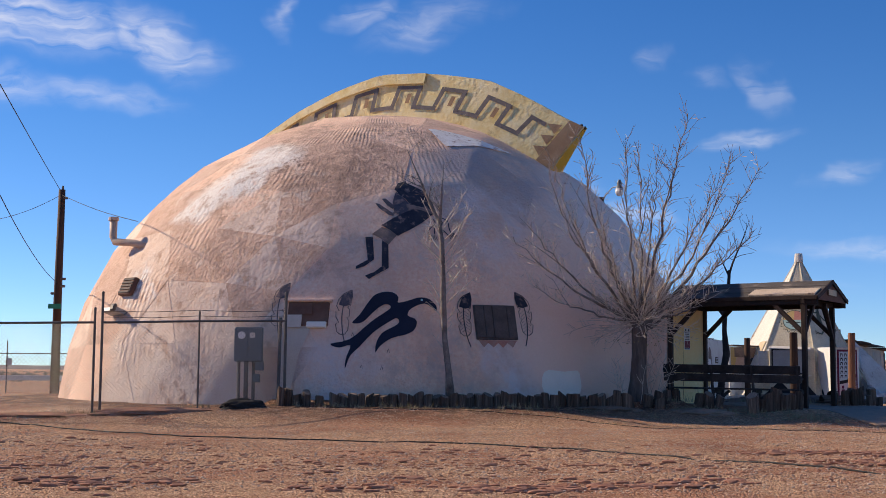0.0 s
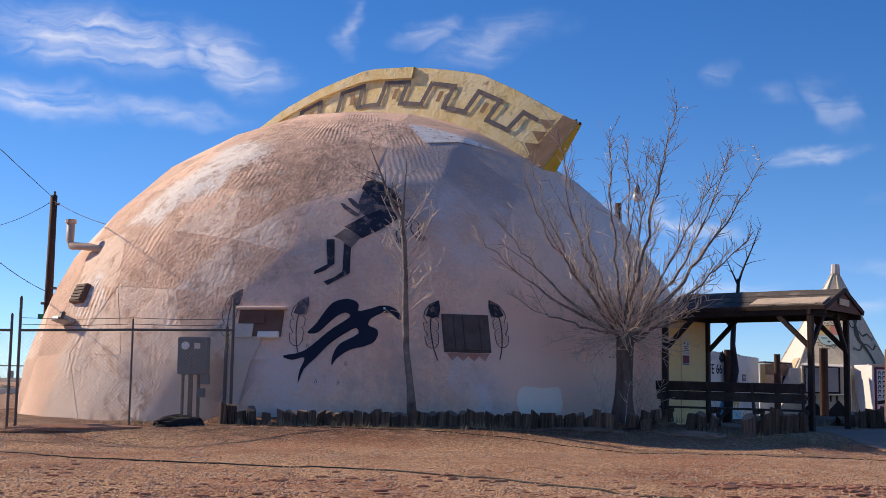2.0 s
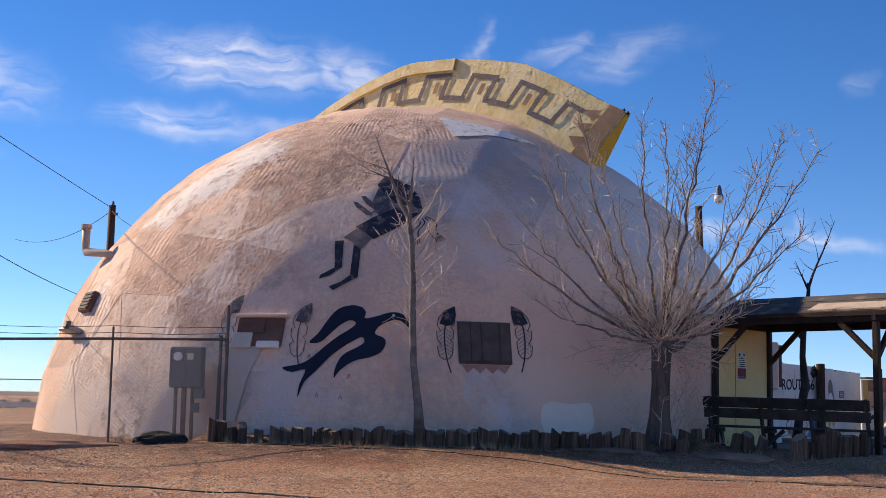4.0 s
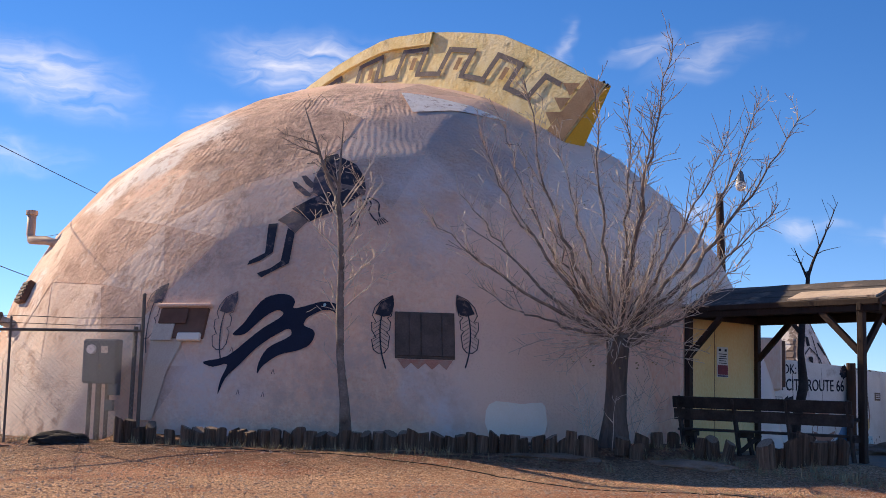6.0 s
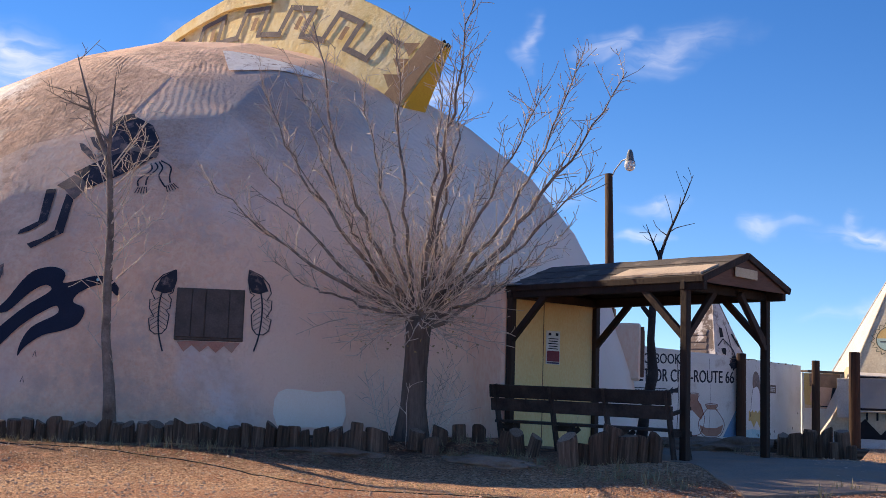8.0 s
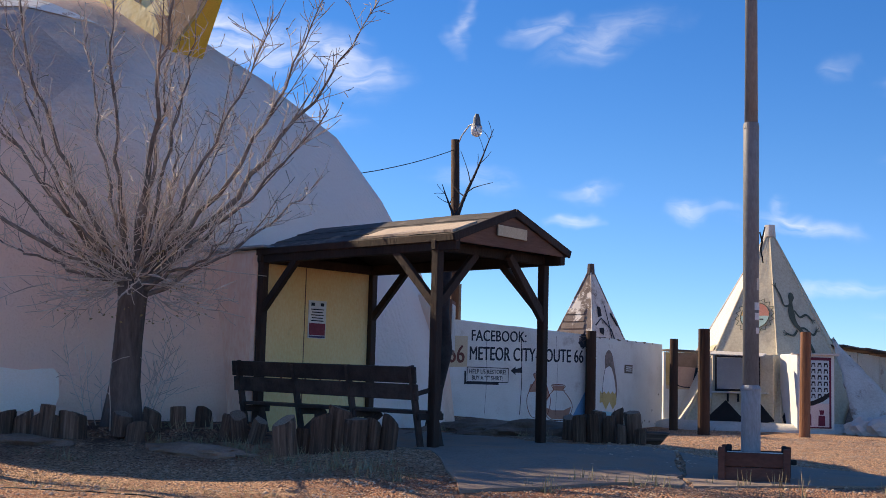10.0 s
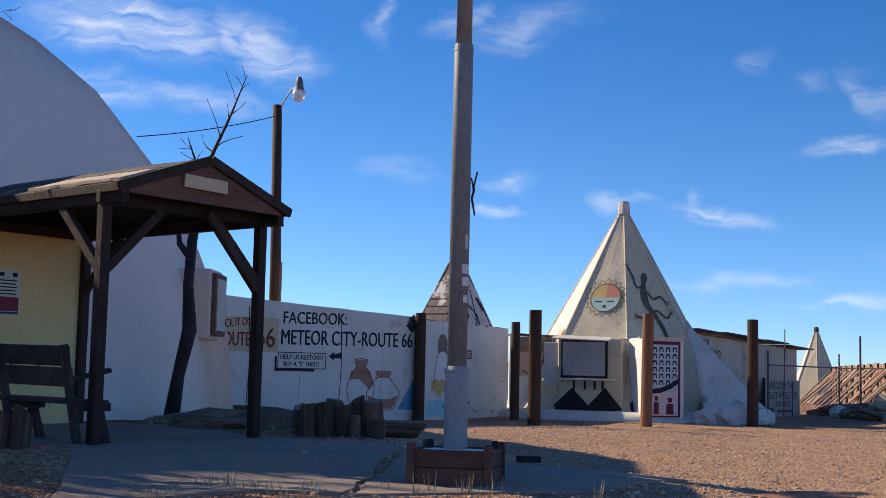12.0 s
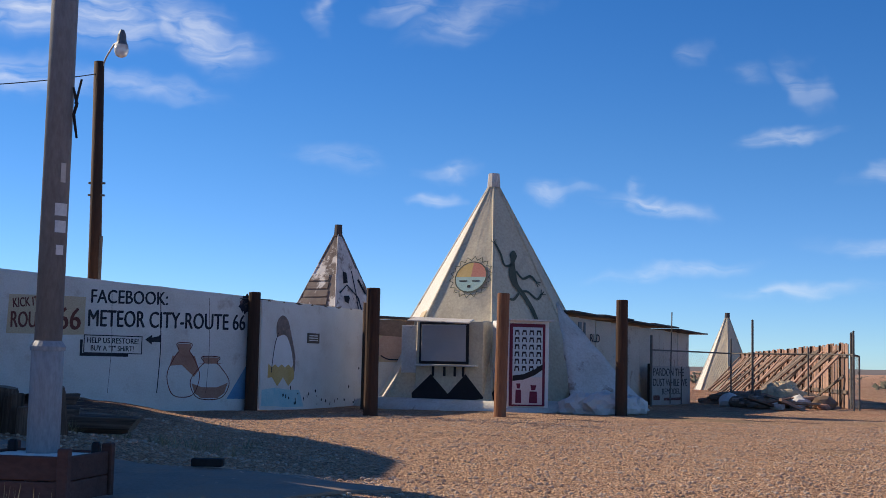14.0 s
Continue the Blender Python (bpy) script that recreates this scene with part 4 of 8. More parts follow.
def feather(th, z, flip, faded=False):
    s = -1 if flip else 1
    ink = faded_navy if faded else worn_navy
    outline = [Vector((s * x, y)) for x, y in ((0.18, 0.66), (0.20, 0.48), (0.16, 0.24), (0.09, 0.20), (0.15, 0.12), (0.14, -0.04), (0.08, -0.08), (0.14, -0.16), (0.12, -0.40), (0.05, -0.50), (-0.06, -0.51), (-0.15, -0.44),
                                               (-0.19, -0.24), (-0.11, -0.20), (-0.19, -0.06), (-0.20, 0.10), (-0.12, 0.11), (-0.19, 0.24), (-0.15, 0.40), (-0.03, 0.55))]
    on_dome("feather_mural", stroke_shape(outline + [outline[0]], 0.019), th, z, ink, "painted eagle feather beside the window")
    tip = [(s * x, y) for x, y in ((0.18, 0.66), (0.20, 0.44), (0.14, 0.25), (0.02, 0.22), (-0.14, 0.27), (-0.05, 0.51))]
    on_dome("feather_tip", flat_shape(tip), th, z, faded_navy if faded else worn_navy)
    on_dome("feather_quill", stroke_shape(spline([(s * x, y) for x, y in ((0.14, 0.5), (0.0, 0.29), (-0.04, -0.04), (0.0, -0.48), (0.09, -0.80))], 5, False), 0.026), th, z, ink)
    if not faded:
        for k in range(7):
            y = 0.16 - 0.085 * k
            on_dome("feather_barb", stroke_shape([(s * -0.16, y - 0.10), (s * -0.03, y)], 0.010), th, z, faded_navy)
            on_dome("feather_barb", stroke_shape([(s * 0.11, y - 0.09), (s * -0.02, y)], 0.010), th, z, faded_navy)


feather(14.7, 2.53, False)
feather(24.4, 2.58, True)
feather(-3.6, 2.55, False, True)
feather(-13.6, 2.75, False, True)
# zigzag painted under the window, stray marks
zig = [(-0.52, 0.09)] + [(-0.52 + 0.13 * k, -0.10 if k % 2 else 0.02) for k in range(1, 8)] + [(0.52, 0.09)]
on_dome("zigzag", flat_shape(zig), 19.5, 1.87, salmon, "salmon zigzag under the window")
for th, z in ((-0.9, 1.23), (2.0, 1.20), (2.9, 1.62), (-2.3, 2.02)):
    on_dome("stray_mark", stroke_shape([(0, 0), (0.03, 0.10), (0.06, 0.0)], 0.014), th, z, worn_navy)

# boarded window: four planks in a shallow frame
p, n, u, v = dome_frame(19.5, 2.41)
wm = Matrix((u, v, n)).transposed().to_4x4()
wm.translation = p + n * 0.03
wm = LOCAL @ wm
window = part("window", box((0, 0, -0.05), (1.12, 0.92, 0.10), bevel=0.01), dark_board, dome, "window closed with dark boards", m=wm)
for k, (x, wd) in enumerate(((-0.42, 0.23), (-0.19, 0.21), (0.12, 0.38), (0.43, 0.22))):
    part("plank", box((x, 0, 0.012 + 0.004 * (k % 2)), (wd, 0.84, 0.03), bevel=0.005), dark_board, window)
# vent window closed with a brown board, pale sill
p, n, u, v = dome_frame(-9.3, 2.52)
vm = Matrix((u, v, n)).transposed().to_4x4()
vm.translation = p + n * 0.05
vent = part("window", box((0.05, 0.04, -0.06), (1.04, 0.62, 0.14), bevel=0.01), brown_board, dome, "window closed with a brown board", m=LOCAL @ vm)
part("lintel", box((0.05, 0.385, 0.02), (1.20, 0.07, 0.14), bevel=0.02), stucco_entry, vent)
part("frame_board", box((-0.15, 0.17, 0.03), (0.62, 0.30, 0.03), bevel=0.005), brown_board, vent)
part("sill", box((0.30, -0.26, 0.03), (0.50, 0.15, 0.10), bevel=0.015), pale_patch, vent)
part("cover_panel", box((-0.32, -0.16, 0.025), (0.46, 0.34, 0.03), bevel=0.005), cream_patch, vent)
# louvred vent and cooler shelf on the far flank, and the bent stove pipe
p, n, u, v = dome_frame(-47, 3.40)
lm = Matrix((u, v, n)).transposed().to_4x4()
lm.translation = p + n * 0.05
louvre = part("vent", box((0, 0, 0), (0.62, 0.52, 0.14), bevel=0.02), brown_board, dome, "brown louvred vent", m=LOCAL @ lm)
for k in range(5):
    part("slat", box((0, -0.19 + 0.095 * k, 0.08), (0.56, 0.06, 0.02), None, 0.004), dark_board, louvre)
p, n, u, v = dome_frame(-47.5, 2.68)
lm = Matrix((u, v, n)).transposed().to_4x4()
lm.translation = p + n * 0.12
ledge = part("cooler_ledge", box((0, 0, 0.05), (0.78, 0.13, 0.34), bevel=0.02), galv, dome, "dented sheet metal ledge", m=LOCAL @ lm)
part("cooler_cap", box((0.30, 0.03, 0.25), (0.22, 0.20, 0.10), bevel=0.03), fence_steel, ledge)
pp = [Vector(q) + Vector((-DOME.x, -DOME.y, -0.2)) for q in ((-7.9, 35.35, 4.50), (-8.7, 35.55, 4.72), (-9.38, 36.0, 4.80), (-9.46, 36.09, 4.95), (-9.46, 36.09, 5.42))]
pipe = part("flue_pipe", tube(pp, [0.10, 0.10, 0.105, 0.105, 0.11], 12), pvc, dome, "pinkish bent flue pipe", smooth=True)
part("pipe_cap", tube([pp[-1], pp[-1] + Vector((0, 0, 0.10))], [0.15, 0.14], 12), pvc, pipe)

# ---- crest: a leaning wedge that rides over the top of the dome
CREST_AZ = radians(-32.0)
along_c = Vector((math.cos(CREST_AZ), math.sin(CREST_AZ), 0))
near_c = Vector((math.sin(CREST_AZ), -math.cos(CREST_AZ), 0))


def crest_point(phi, h, side):
    """phi: degrees from the top, positive towards the open end; h: height over the shell; side: -1 far to 1 near."""
    a = radians(phi)
    d = along_c * math.sin(a) + Vector((0, 0, math.cos(a) * DOME_K))
    half = 0.36 - 0.27 * (h / 1.55)
    return DOME + d * (DOME_R - 0.05 + h) + near_c * (half * side)


PHI0, PHI1 = -62.0, 38.0
cps = np.linspace(PHI0, PHI1, 51)


CREST_LINE = ((-62, 0.0), (-45, 0.85), (-29, 1.18), (-18, 1.28), (-10.4, 1.40), (-1.0, 1.61), (8.5, 1.58), (19.5, 1.64), (27, 1.52), (34, 1.50), (38.2, 1.62))


def crest_height(phi):
    """The crest is boarded in straight lengths, so that its upper edge is a chain of chords."""
    for (p_a, h_a), (p_b, h_b) in zip(CREST_LINE, CREST_LINE[1:]):
        if phi <= p_b:
            f = min(max((phi - p_a) / (p_b - p_a), 0.0), 1.0)
            sag = (DOME_R + 1.5) * (1 - math.cos(radians((p_b - p_a) / 2)))
            return h_a + (h_b - h_a) * f - sag * 0.7 * 4 * f * (1 - f) + 0.012 * noise.noise((phi * 1.1, 0, 4))
    return CREST_LINE[-1][1]


def crest_face(side, cells=6):
    bm = bmesh.new()
    grid = [[bm.verts.new(LOCAL @ (crest_point(p_, crest_height(p_) * j / cells - 0.1 * (j == 0), side) + near_c * side * 0.02 * noise.noise((p_ * 0.5, j * 1.3, 2.0)))) for j in range(cells + 1)] for p_ in cps]
    for a, b in zip(grid, grid[1:]):
        for j in range(cells):
            f = (a[j], b[j], b[j + 1], a[j + 1])
            bm.faces.new(f if side > 0 else f[::-1])
    return bm


crest = part("crest", crest_face(1), crest_yellow, dome, "yellow painted crest with a grey key pattern", smooth=True)
part("crest_back", crest_face(-1), crest_yellow, crest, smooth=True)
bm = bmesh.new()
rows_c = [[bm.verts.new(LOCAL @ crest_point(p_, crest_height(p_), s)) for s in (1, -1)] for p_ in cps]
for a, b in zip(rows_c, rows_c[1:]):
    bm.faces.new((a[0], b[0], b[1], a[1]))
part("crest_ridge", bm, crest_yellow, crest)
bm = bmesh.new()
end = [crest_point(PHI1 + 0.05, -0.1, 1), crest_point(PHI1 + 0.05, -0.1, -1), crest_point(PHI1 + 0.05, crest_height(PHI1), -1), crest_point(PHI1 + 0.05, crest_height(PHI1), 1)]
bm.faces.new([bm.verts.new(LOCAL @ q) for q in end])
part("crest_end", bm, crest_ochre, crest, "bright ochre end face")


def on_crest(name, poly, mat, lift=0.03):
    """poly: (phi, share of the height) corners on the near face."""
    bm = bmesh.new()
    vs = [bm.verts.new((q[0], q[1] * 20, 0)) for q in poly]
    bm.faces.new(vs)
    bmesh.ops.triangulate(bm, faces=bm.faces[:])
    for _ in range(4):
        long = [e for e in bm.edges if e.calc_length() > 1.6]
        if not long:
            break
        bmesh.ops.subdivide_edges(bm, edges=long, cuts=1)
        bmesh.ops.triangulate(bm, faces=bm.faces[:])
    for q in bm.verts:
        ph, sh = q.co.x, q.co.y / 20
        q.co = LOCAL @ (crest_point(ph, crest_height(ph) * sh, 1) + near_c * lift)
    bmesh.ops.recalc_face_normals(bm, faces=bm.faces[:])
    return part(name, bm, mat, crest)


def crest_run(points, width_phi, width_h, mat):
    for (p0, h0), (p1, h1) in zip(points, points[1:]):
        if abs(p1 - p0) > abs(h1 - h0) * 20:
            on_crest("key_band", [(min(p0, p1) - width_phi / 2, h0 - width_h / 2), (max(p0, p1) + width_phi / 2, h1 - width_h / 2), (max(p0, p1) + width_phi / 2, h1 + width_h / 2), (min(p0, p1) - width_phi / 2, h0 + width_h / 2)], mat, 0.030)
        else:
            lo, hi = min(h0, h1), max(h0, h1)
            pl, ph = (p0, p1) if h0 < h1 else (p1, p0)
            on_crest("key_band", [(pl - width_phi / 2, lo), (pl + width_phi / 2, lo), (ph + width_phi / 2, hi), (ph - width_phi / 2, hi)], mat, 0.034)


key = []
for k in range(-3, 4):
    p0 = -2.2 + 8.85 * k
    key += [(p0, 0.27), (p0 + 4.3, 0.27), (p0 + 5.3, 0.70), (p0 + (9.5 if k < 3 else 7.6), 0.70)]
    if k < 3:
        on_crest("key_block", [(p0 + 6.9, 0.36), (p0 + 7.7, 0.36), (p0 + 8.0, 0.57), (p0 + 7.2, 0.57)], crest_brown, 0.032)
crest_run(key, 0.85, 0.085, crest_grey)
on_crest("end_band", [(34.6, 0.0), (37.8, 0.0), (37.8, 1.0), (35.4, 1.0)], crest_brown, 0.030)
for k in range(3):
    h = 0.10 + 0.26 * k
    on_crest("end_tooth", [(34.6, h), (34.9, h + 0.24), (32.6, h + 0.12)], crest_brown, 0.032)
# overhanging lip along the upper edge and the small lamps at the tip
bm = bmesh.new()
lip = []
for p_ in np.linspace(-40, 8, 30):
    lip.append([bm.verts.new(LOCAL @ (crest_point(p_, crest_height(p_) * sh, 1) + near_c * o)) for sh, o in ((0.78, 0.01), (0.78, 0.10), (1.0, 0.10), (1.0, 0.0))])
for a, b in zip(lip, lip[1:]):
    for j in range(3):
        bm.faces.new((a[j], b[j], b[j + 1], a[j + 1]))
bmesh.ops.recalc_face_normals(bm, faces=bm.faces[:])
part("crest_lip", bm, crest_yellow, crest, "overhanging upper lip")
for k in range(2):
    q = LOCAL @ (crest_point(PHI1 - 0.2 - 0.7 * k, crest_height(PHI1) - 0.14, 0.3))
    part("tip_lamp", tube([q, q + Vector((0.04, -0.03, 0.06)), q + Vector((0.11, -0.07, 0.07))], [0.02, 0.04, 0.05], 8), black_paint, crest)

# ---- flat-roofed entrance block that sticks out of the dome into the shelter
S_A, S_B = Vector((6.10, 33.88, 0)), Vector((9.09, 31.81, 0))       # near posts
S_C, S_D = Vector((7.42, 35.85, 0)), Vector((10.39, 33.75, 0))      # far posts
ax = (S_B - S_A).normalized()
ac = (S_C - S_A).normalized()
entry_rot = Matrix((ax, ac, Vector((0, 0, 1)))).transposed().to_4x4()
em = entry_rot.copy()
em.translation = (S_A + S_C) / 2
em = LOCAL @ em
entry = part("entry_block", box((-1.62, 0.02, 1.60), (3.1, 2.62, 3.05), bevel=0.05), stucco_entry, dome, "pink plastered entrance block", m=em)
part("entry_panel", box((-0.055, 0.0, 1.62), (0.05, 2.24, 2.62), bevel=0.006), yellow_panel, entry, "stained yellow plywood panel")
part("panel_seam", box((-0.026, -0.28, 1.62), (0.006, 0.012, 2.60)), brown_board, entry)
part("roof_flashing", box((-0.55, -1.22, 3.16), (1.5, 0.30, 0.04), None, 0.008), galv, entry, "pale metal flashing")
notice = part("notice", box((-0.022, -0.02, 2.12), (0.012, 0.38, 0.60), bevel=0.003), paper, entry, "white and red printed notice sheets")
part("notice_red", box((-0.014, -0.02, 1.965), (0.006, 0.34, 0.19)), paper_red, notice)
part("notice_blue", box((-0.014, -0.02, 1.845), (0.006, 0.34, 0.03)), paper_blue, notice)
for k in range(5):
    part("notice_line", box((-0.014, -0.02, 2.10 + 0.045 * k), (0.006, 0.27 - 0.04 * (k % 2), 0.016)), black_paint, notice)
part("notice_mark", box((-0.014, -0.12, 2.36), (0.006, 0.07, 0.05)), black_paint, notice)
part("notice_mark", box((-0.014, 0.08, 2.36), (0.006, 0.07, 0.05)), black_paint, notice)
for k, (yy, zz) in enumerate(((-0.72, 1.18), (-0.40, 1.16), (-0.22, 1.13), (0.10, 1.15), (0.52, 1.10))):
    part("drip_stain", box((-0.024, yy, zz), (0.004, 0.035, 0.14)), brown_line, entry)


# ---------------------------------------------------------------- shelter
shelter = root("shelter", (*((S_A + S_B + S_C + S_D) / 4).xy, 0.33), "dark stained timber shelter with a shallow gable roof", "shelter")
SH = shelter.matrix_basis.inverted()


def sl(q):
    return SH @ Vector(q)


for q in (S_A, S_B, S_C, S_D):
    part("post", bar(sl((q.x, q.y, 0.28)), sl((q.x, q.y, 3.0)), 0.125, 0.125, 0.012, ax), dark_timber, shelter)
Z = Vector((0, 0, 1))
EAVE, RIDGE = 3.02, 3.52
out0, out1 = 0.10, 0.36
# plates along the posts and across the ends
for a, b in ((S_A, S_B), (S_C, S_D)):
    part("beam", bar(sl(a - ax * out0 + Z * 3.0), sl(b + ax * out1 + Z * 3.0), 0.10, 0.16, 0.01), dark_timber, shelter)
for a, b in ((S_A, S_C), (S_B, S_D)):
    part("beam", bar(sl(a - ac * 0.1 + Z * 3.0), sl(b + ac * 0.1 + Z * 3.0), 0.09, 0.14, 0.01), dark_timber, shelter)
# knee braces
for q, d in ((S_A, ax), (S_B, -ax), (S_C, ax), (S_D, -ax), (S_B, ac), (S_D, -ac)):
    part("brace", bar(sl(q + Z * 2.18), sl(q + d * 0.78 + Z * 2.95), 0.09, 0.11, 0.008), dark_timber, shelter)
part("brace", bar(sl(S_D + ax * 0.02 - ac * 0.05 + Z * 2.12), sl(S_D - ac * 0.95 + ax * 0.1 + Z * 2.98), 0.08, 0.10, 0.008), dark_timber, shelter)
# roof: two planes of worn felt, boards at the rim, gable
mid0, mid1 = (S_A + S_C) / 2 - ax * out0, (S_B + S_D) / 2 + ax * out1
span = (S_C - S_A).length / 2 + 0.05


def roof_plane(side, name, mat, x0, x1, lift, label="", s0=0.0, s1=1.0):
    bm = bmesh.new()
    a0, a1 = mid0.lerp(mid1, x0), mid0.lerp(mid1, x1)
    c = []
    nseg = 8
    for i in range(nseg + 1):
        base = a0.lerp(a1, i / nseg)
        row = []
        for j in range(4):
            s = s0 + (s1 - s0) * j / 3
            zz = RIDGE + (EAVE + 0.08 - RIDGE) * s + lift + 0.012 * noise.noise((i * 0.9 + x0 * 7, j * 1.1, side))
            row.append(bm.verts.new(sl(base + ac * side * span * s + Z * zz)))
        c.append(row)
    for r0, r1 in zip(c, c[1:]):
        for j in range(3):
            bm.faces.new((r0[j], r1[j], r1[j + 1], r0[j + 1]))
    bmesh.ops.recalc_face_normals(bm, faces=bm.faces[:])
    if sum(f.normal.z for f in bm.faces) < 0:
        bmesh.ops.reverse_faces(bm, faces=bm.faces[:])
    ext = bmesh.ops.extrude_face_region(bm, geom=bm.faces[:])
    bmesh.ops.translate(bm, vec=(0, 0, -0.035), verts=[v_ for v_ in ext["geom"] if isinstance(v_, bmesh.types.BMVert)])
    bmesh.ops.recalc_face_normals(bm, faces=bm.faces[:])
    return part(name, bm, mat, shelter, label)


for side in (-1, 1):
    roof_plane(side, "roof", dark_timber, 0, 1, 0.0)
    for k in range(3):
        roof_plane(side, "felt_course", roof_felt, 0.0, 1.0, 0.045 + 0.012 * (2 - k), "", 0.345 * k, min(1.0, 0.345 * k + 0.36))
# torn felt over bare boards; the pale tone also paints in the sunlit half
roof_plane(-1, "bare_patch", roof_pale, 0.56, 0.985, 0.088, "bare sheathing where felt is torn, paled where the sun lies", 0.58, 0.985)
for side, q0, q1 in ((-1, S_A, S_B), (1, S_C, S_D)):
    a = mid0 + ac * side * (span + 0.01) + Z * (EAVE + 0.07)
    b = mid1 + ac * side * (span + 0.01) + Z * (EAVE + 0.07)
    part("fascia", bar(sl(a), sl(b), 0.10, 0.035, 0.006, Z), dark_timber, shelter)
    part("barge_board", bar(sl(mid1 + ax * 0.03 + ac * side * (span + 0.06) + Z * (EAVE + 0.06)), sl(mid1 + ax * 0.03 + Z * (RIDGE + 0.03)), 0.11, 0.04, 0.006, Z), dark_timber, shelter)
for g0 in (mid0 + ax * 0.06,):
    bm = bmesh.new()
    bm.faces.new([bm.verts.new(sl(q)) for q in (g0 - ac * span + Z * 2.90, g0 + ac * span + Z * 2.90, g0 + ac * span + Z * (EAVE + 0.05), g0 + Z * RIDGE, g0 - ac * span + Z * (EAVE + 0.05))])
    bmesh.ops.solidify(bm, geom=bm.faces[:], thickness=0.03)
    part("end_board", bm, dark_timber, shelter)
bm = bmesh.new()
gpts = [mid1 - ac * span + Z * (EAVE + 0.02), mid1 + ac * span + Z * (EAVE + 0.02), mid1 + ac * 0.0 + Z * RIDGE]
gf = bm.faces.new([bm.verts.new(sl(q)) for q in gpts])
ext = bmesh.ops.extrude_face_region(bm, geom=[gf])
bmesh.ops.translate(bm, vec=-ax * 0.04, verts=[v_ for v_ in ext["geom"] if isinstance(v_, bmesh.types.BMVert)])
bmesh.ops.recalc_face_normals(bm, faces=bm.faces[:])
part("gable", bm, brown_board, shelter, "red-brown flaking gable board")
part("name_plate", bar(sl(mid1 + ax * 0.045 - ac * 0.40 + Z * 3.265), sl(mid1 + ax * 0.045 + ac * 0.24 + Z * 3.255), 0.15, 0.02, 0.004, Z), tan_paint, shelter, "faded cream name board")

# ---------------------------------------------------------------- bench, its back to the lot
B_L, B_R = Vector((5.82, 33.41, 0)), Vector((8.85, 31.50, 0))
bx = (B_R - B_L).normalized()
bn = Vector((-bx.y, bx.x, 0))                      # towards the shelter
bench = root("bench", (*((B_L + B_R) / 2).xy, 0.33), "dark weathered timber bench with a slatted back", "bench")
BI = bench.matrix_basis.inverted()
length = (B_R - B_L).length


def bl(s, d, z):
    return BI @ (B_L + bx * s + bn * d + Z * z)


for z, wd, off in ((1.31, 0.215, 0.03), (1.085, 0.205, 0.08)):
    part("back_slat", bar(bl(-0.02, off, z), bl(length + 0.02, off, z - 0.05), wd, 0.045, 0.008, (bn * -0.12 + Z)), bench_timber, bench)
for d in (0.22, 0.38, 0.54):
    part("seat_slat", bar(bl(0.0, d, 0.80), bl(length, d, 0.77), 0.14, 0.045, 0.008, bn), bench_timber, bench)
for s in (0.10, length * 0.36, length * 0.66, length - 0.06):
    part("back_post", bar(bl(s, 0.26, 0.30), bl(s, 0.015, 1.42 if s < 1 else 1.38), 0.10, 0.05, 0.008, bn), bench_timber, bench)
    part("seat_bearer", bar(bl(s + 0.06, 0.12, 0.72), bl(s + 0.06, 0.62, 0.72), 0.09, 0.045, 0.006, Z), bench_timber, bench)
    part("leg", bar(bl(s + 0.06, 0.60, 0.30), bl(s + 0.06, 0.46, 0.74), 0.10, 0.05, 0.008, bn), bench_timber, bench)
    if 0.2 < s < length - 0.2:
        part("brace", bar(bl(s + 0.05, 0.20, 0.42), bl(s + 0.40, 0.30, 0.74), 0.08, 0.045, 0.006, Z), bench_timber, bench)
part("arm_rest", bar(bl(length - 0.03, 0.05, 1.00), bl(length - 0.03, 0.62, 1.12), 0.08, 0.05, 0.008), bench_timber, bench)

# ---------------------------------------------------------------- paved apron by the shelter
apron = root("pavement", (11.0, 31.5, 0.2), "worn grey concrete apron with broken joints", "pavement", kind="structure")
AP = Matrix.Translation((-11.0, -31.5, -0.2))


def jag(pts, amp, seed):
    rnd = random.Random(seed)
    out = []
    for a, b in zip(pts, pts[1:] + pts[:1]):
        a, b = Vector(a), Vector(b)
        k = max(1, int((b - a).length / 0.5))
        for i in range(k):
            out.append(a.lerp(b, i / k) + Vector((rnd.uniform(-amp, amp), rnd.uniform(-amp, amp))))
    return out


for k, (pts, amp) in enumerate(([[(5.9, 34.6), (9.15, 31.0), (10.95, 33.75), (7.9, 36.4)], 0.03], [[(9.20, 30.95), (9.9, 28.6), (12.2, 29.1), (12.3, 33.2), (11.0, 33.7)], 0.05],
                                [[(12.25, 29.1), (14.3, 29.9), (15.5, 32.6), (12.35, 33.2)], 0.07])):
    ob = slab("concrete_slab", jag(pts, amp, k), 0.012 + 0.006 * (k % 2), 0.10, concrete, apron)
    ob.data.transform(AP)

# ---------------------------------------------------------------- log edging
rnd = random.Random(7)
STUMPS = []
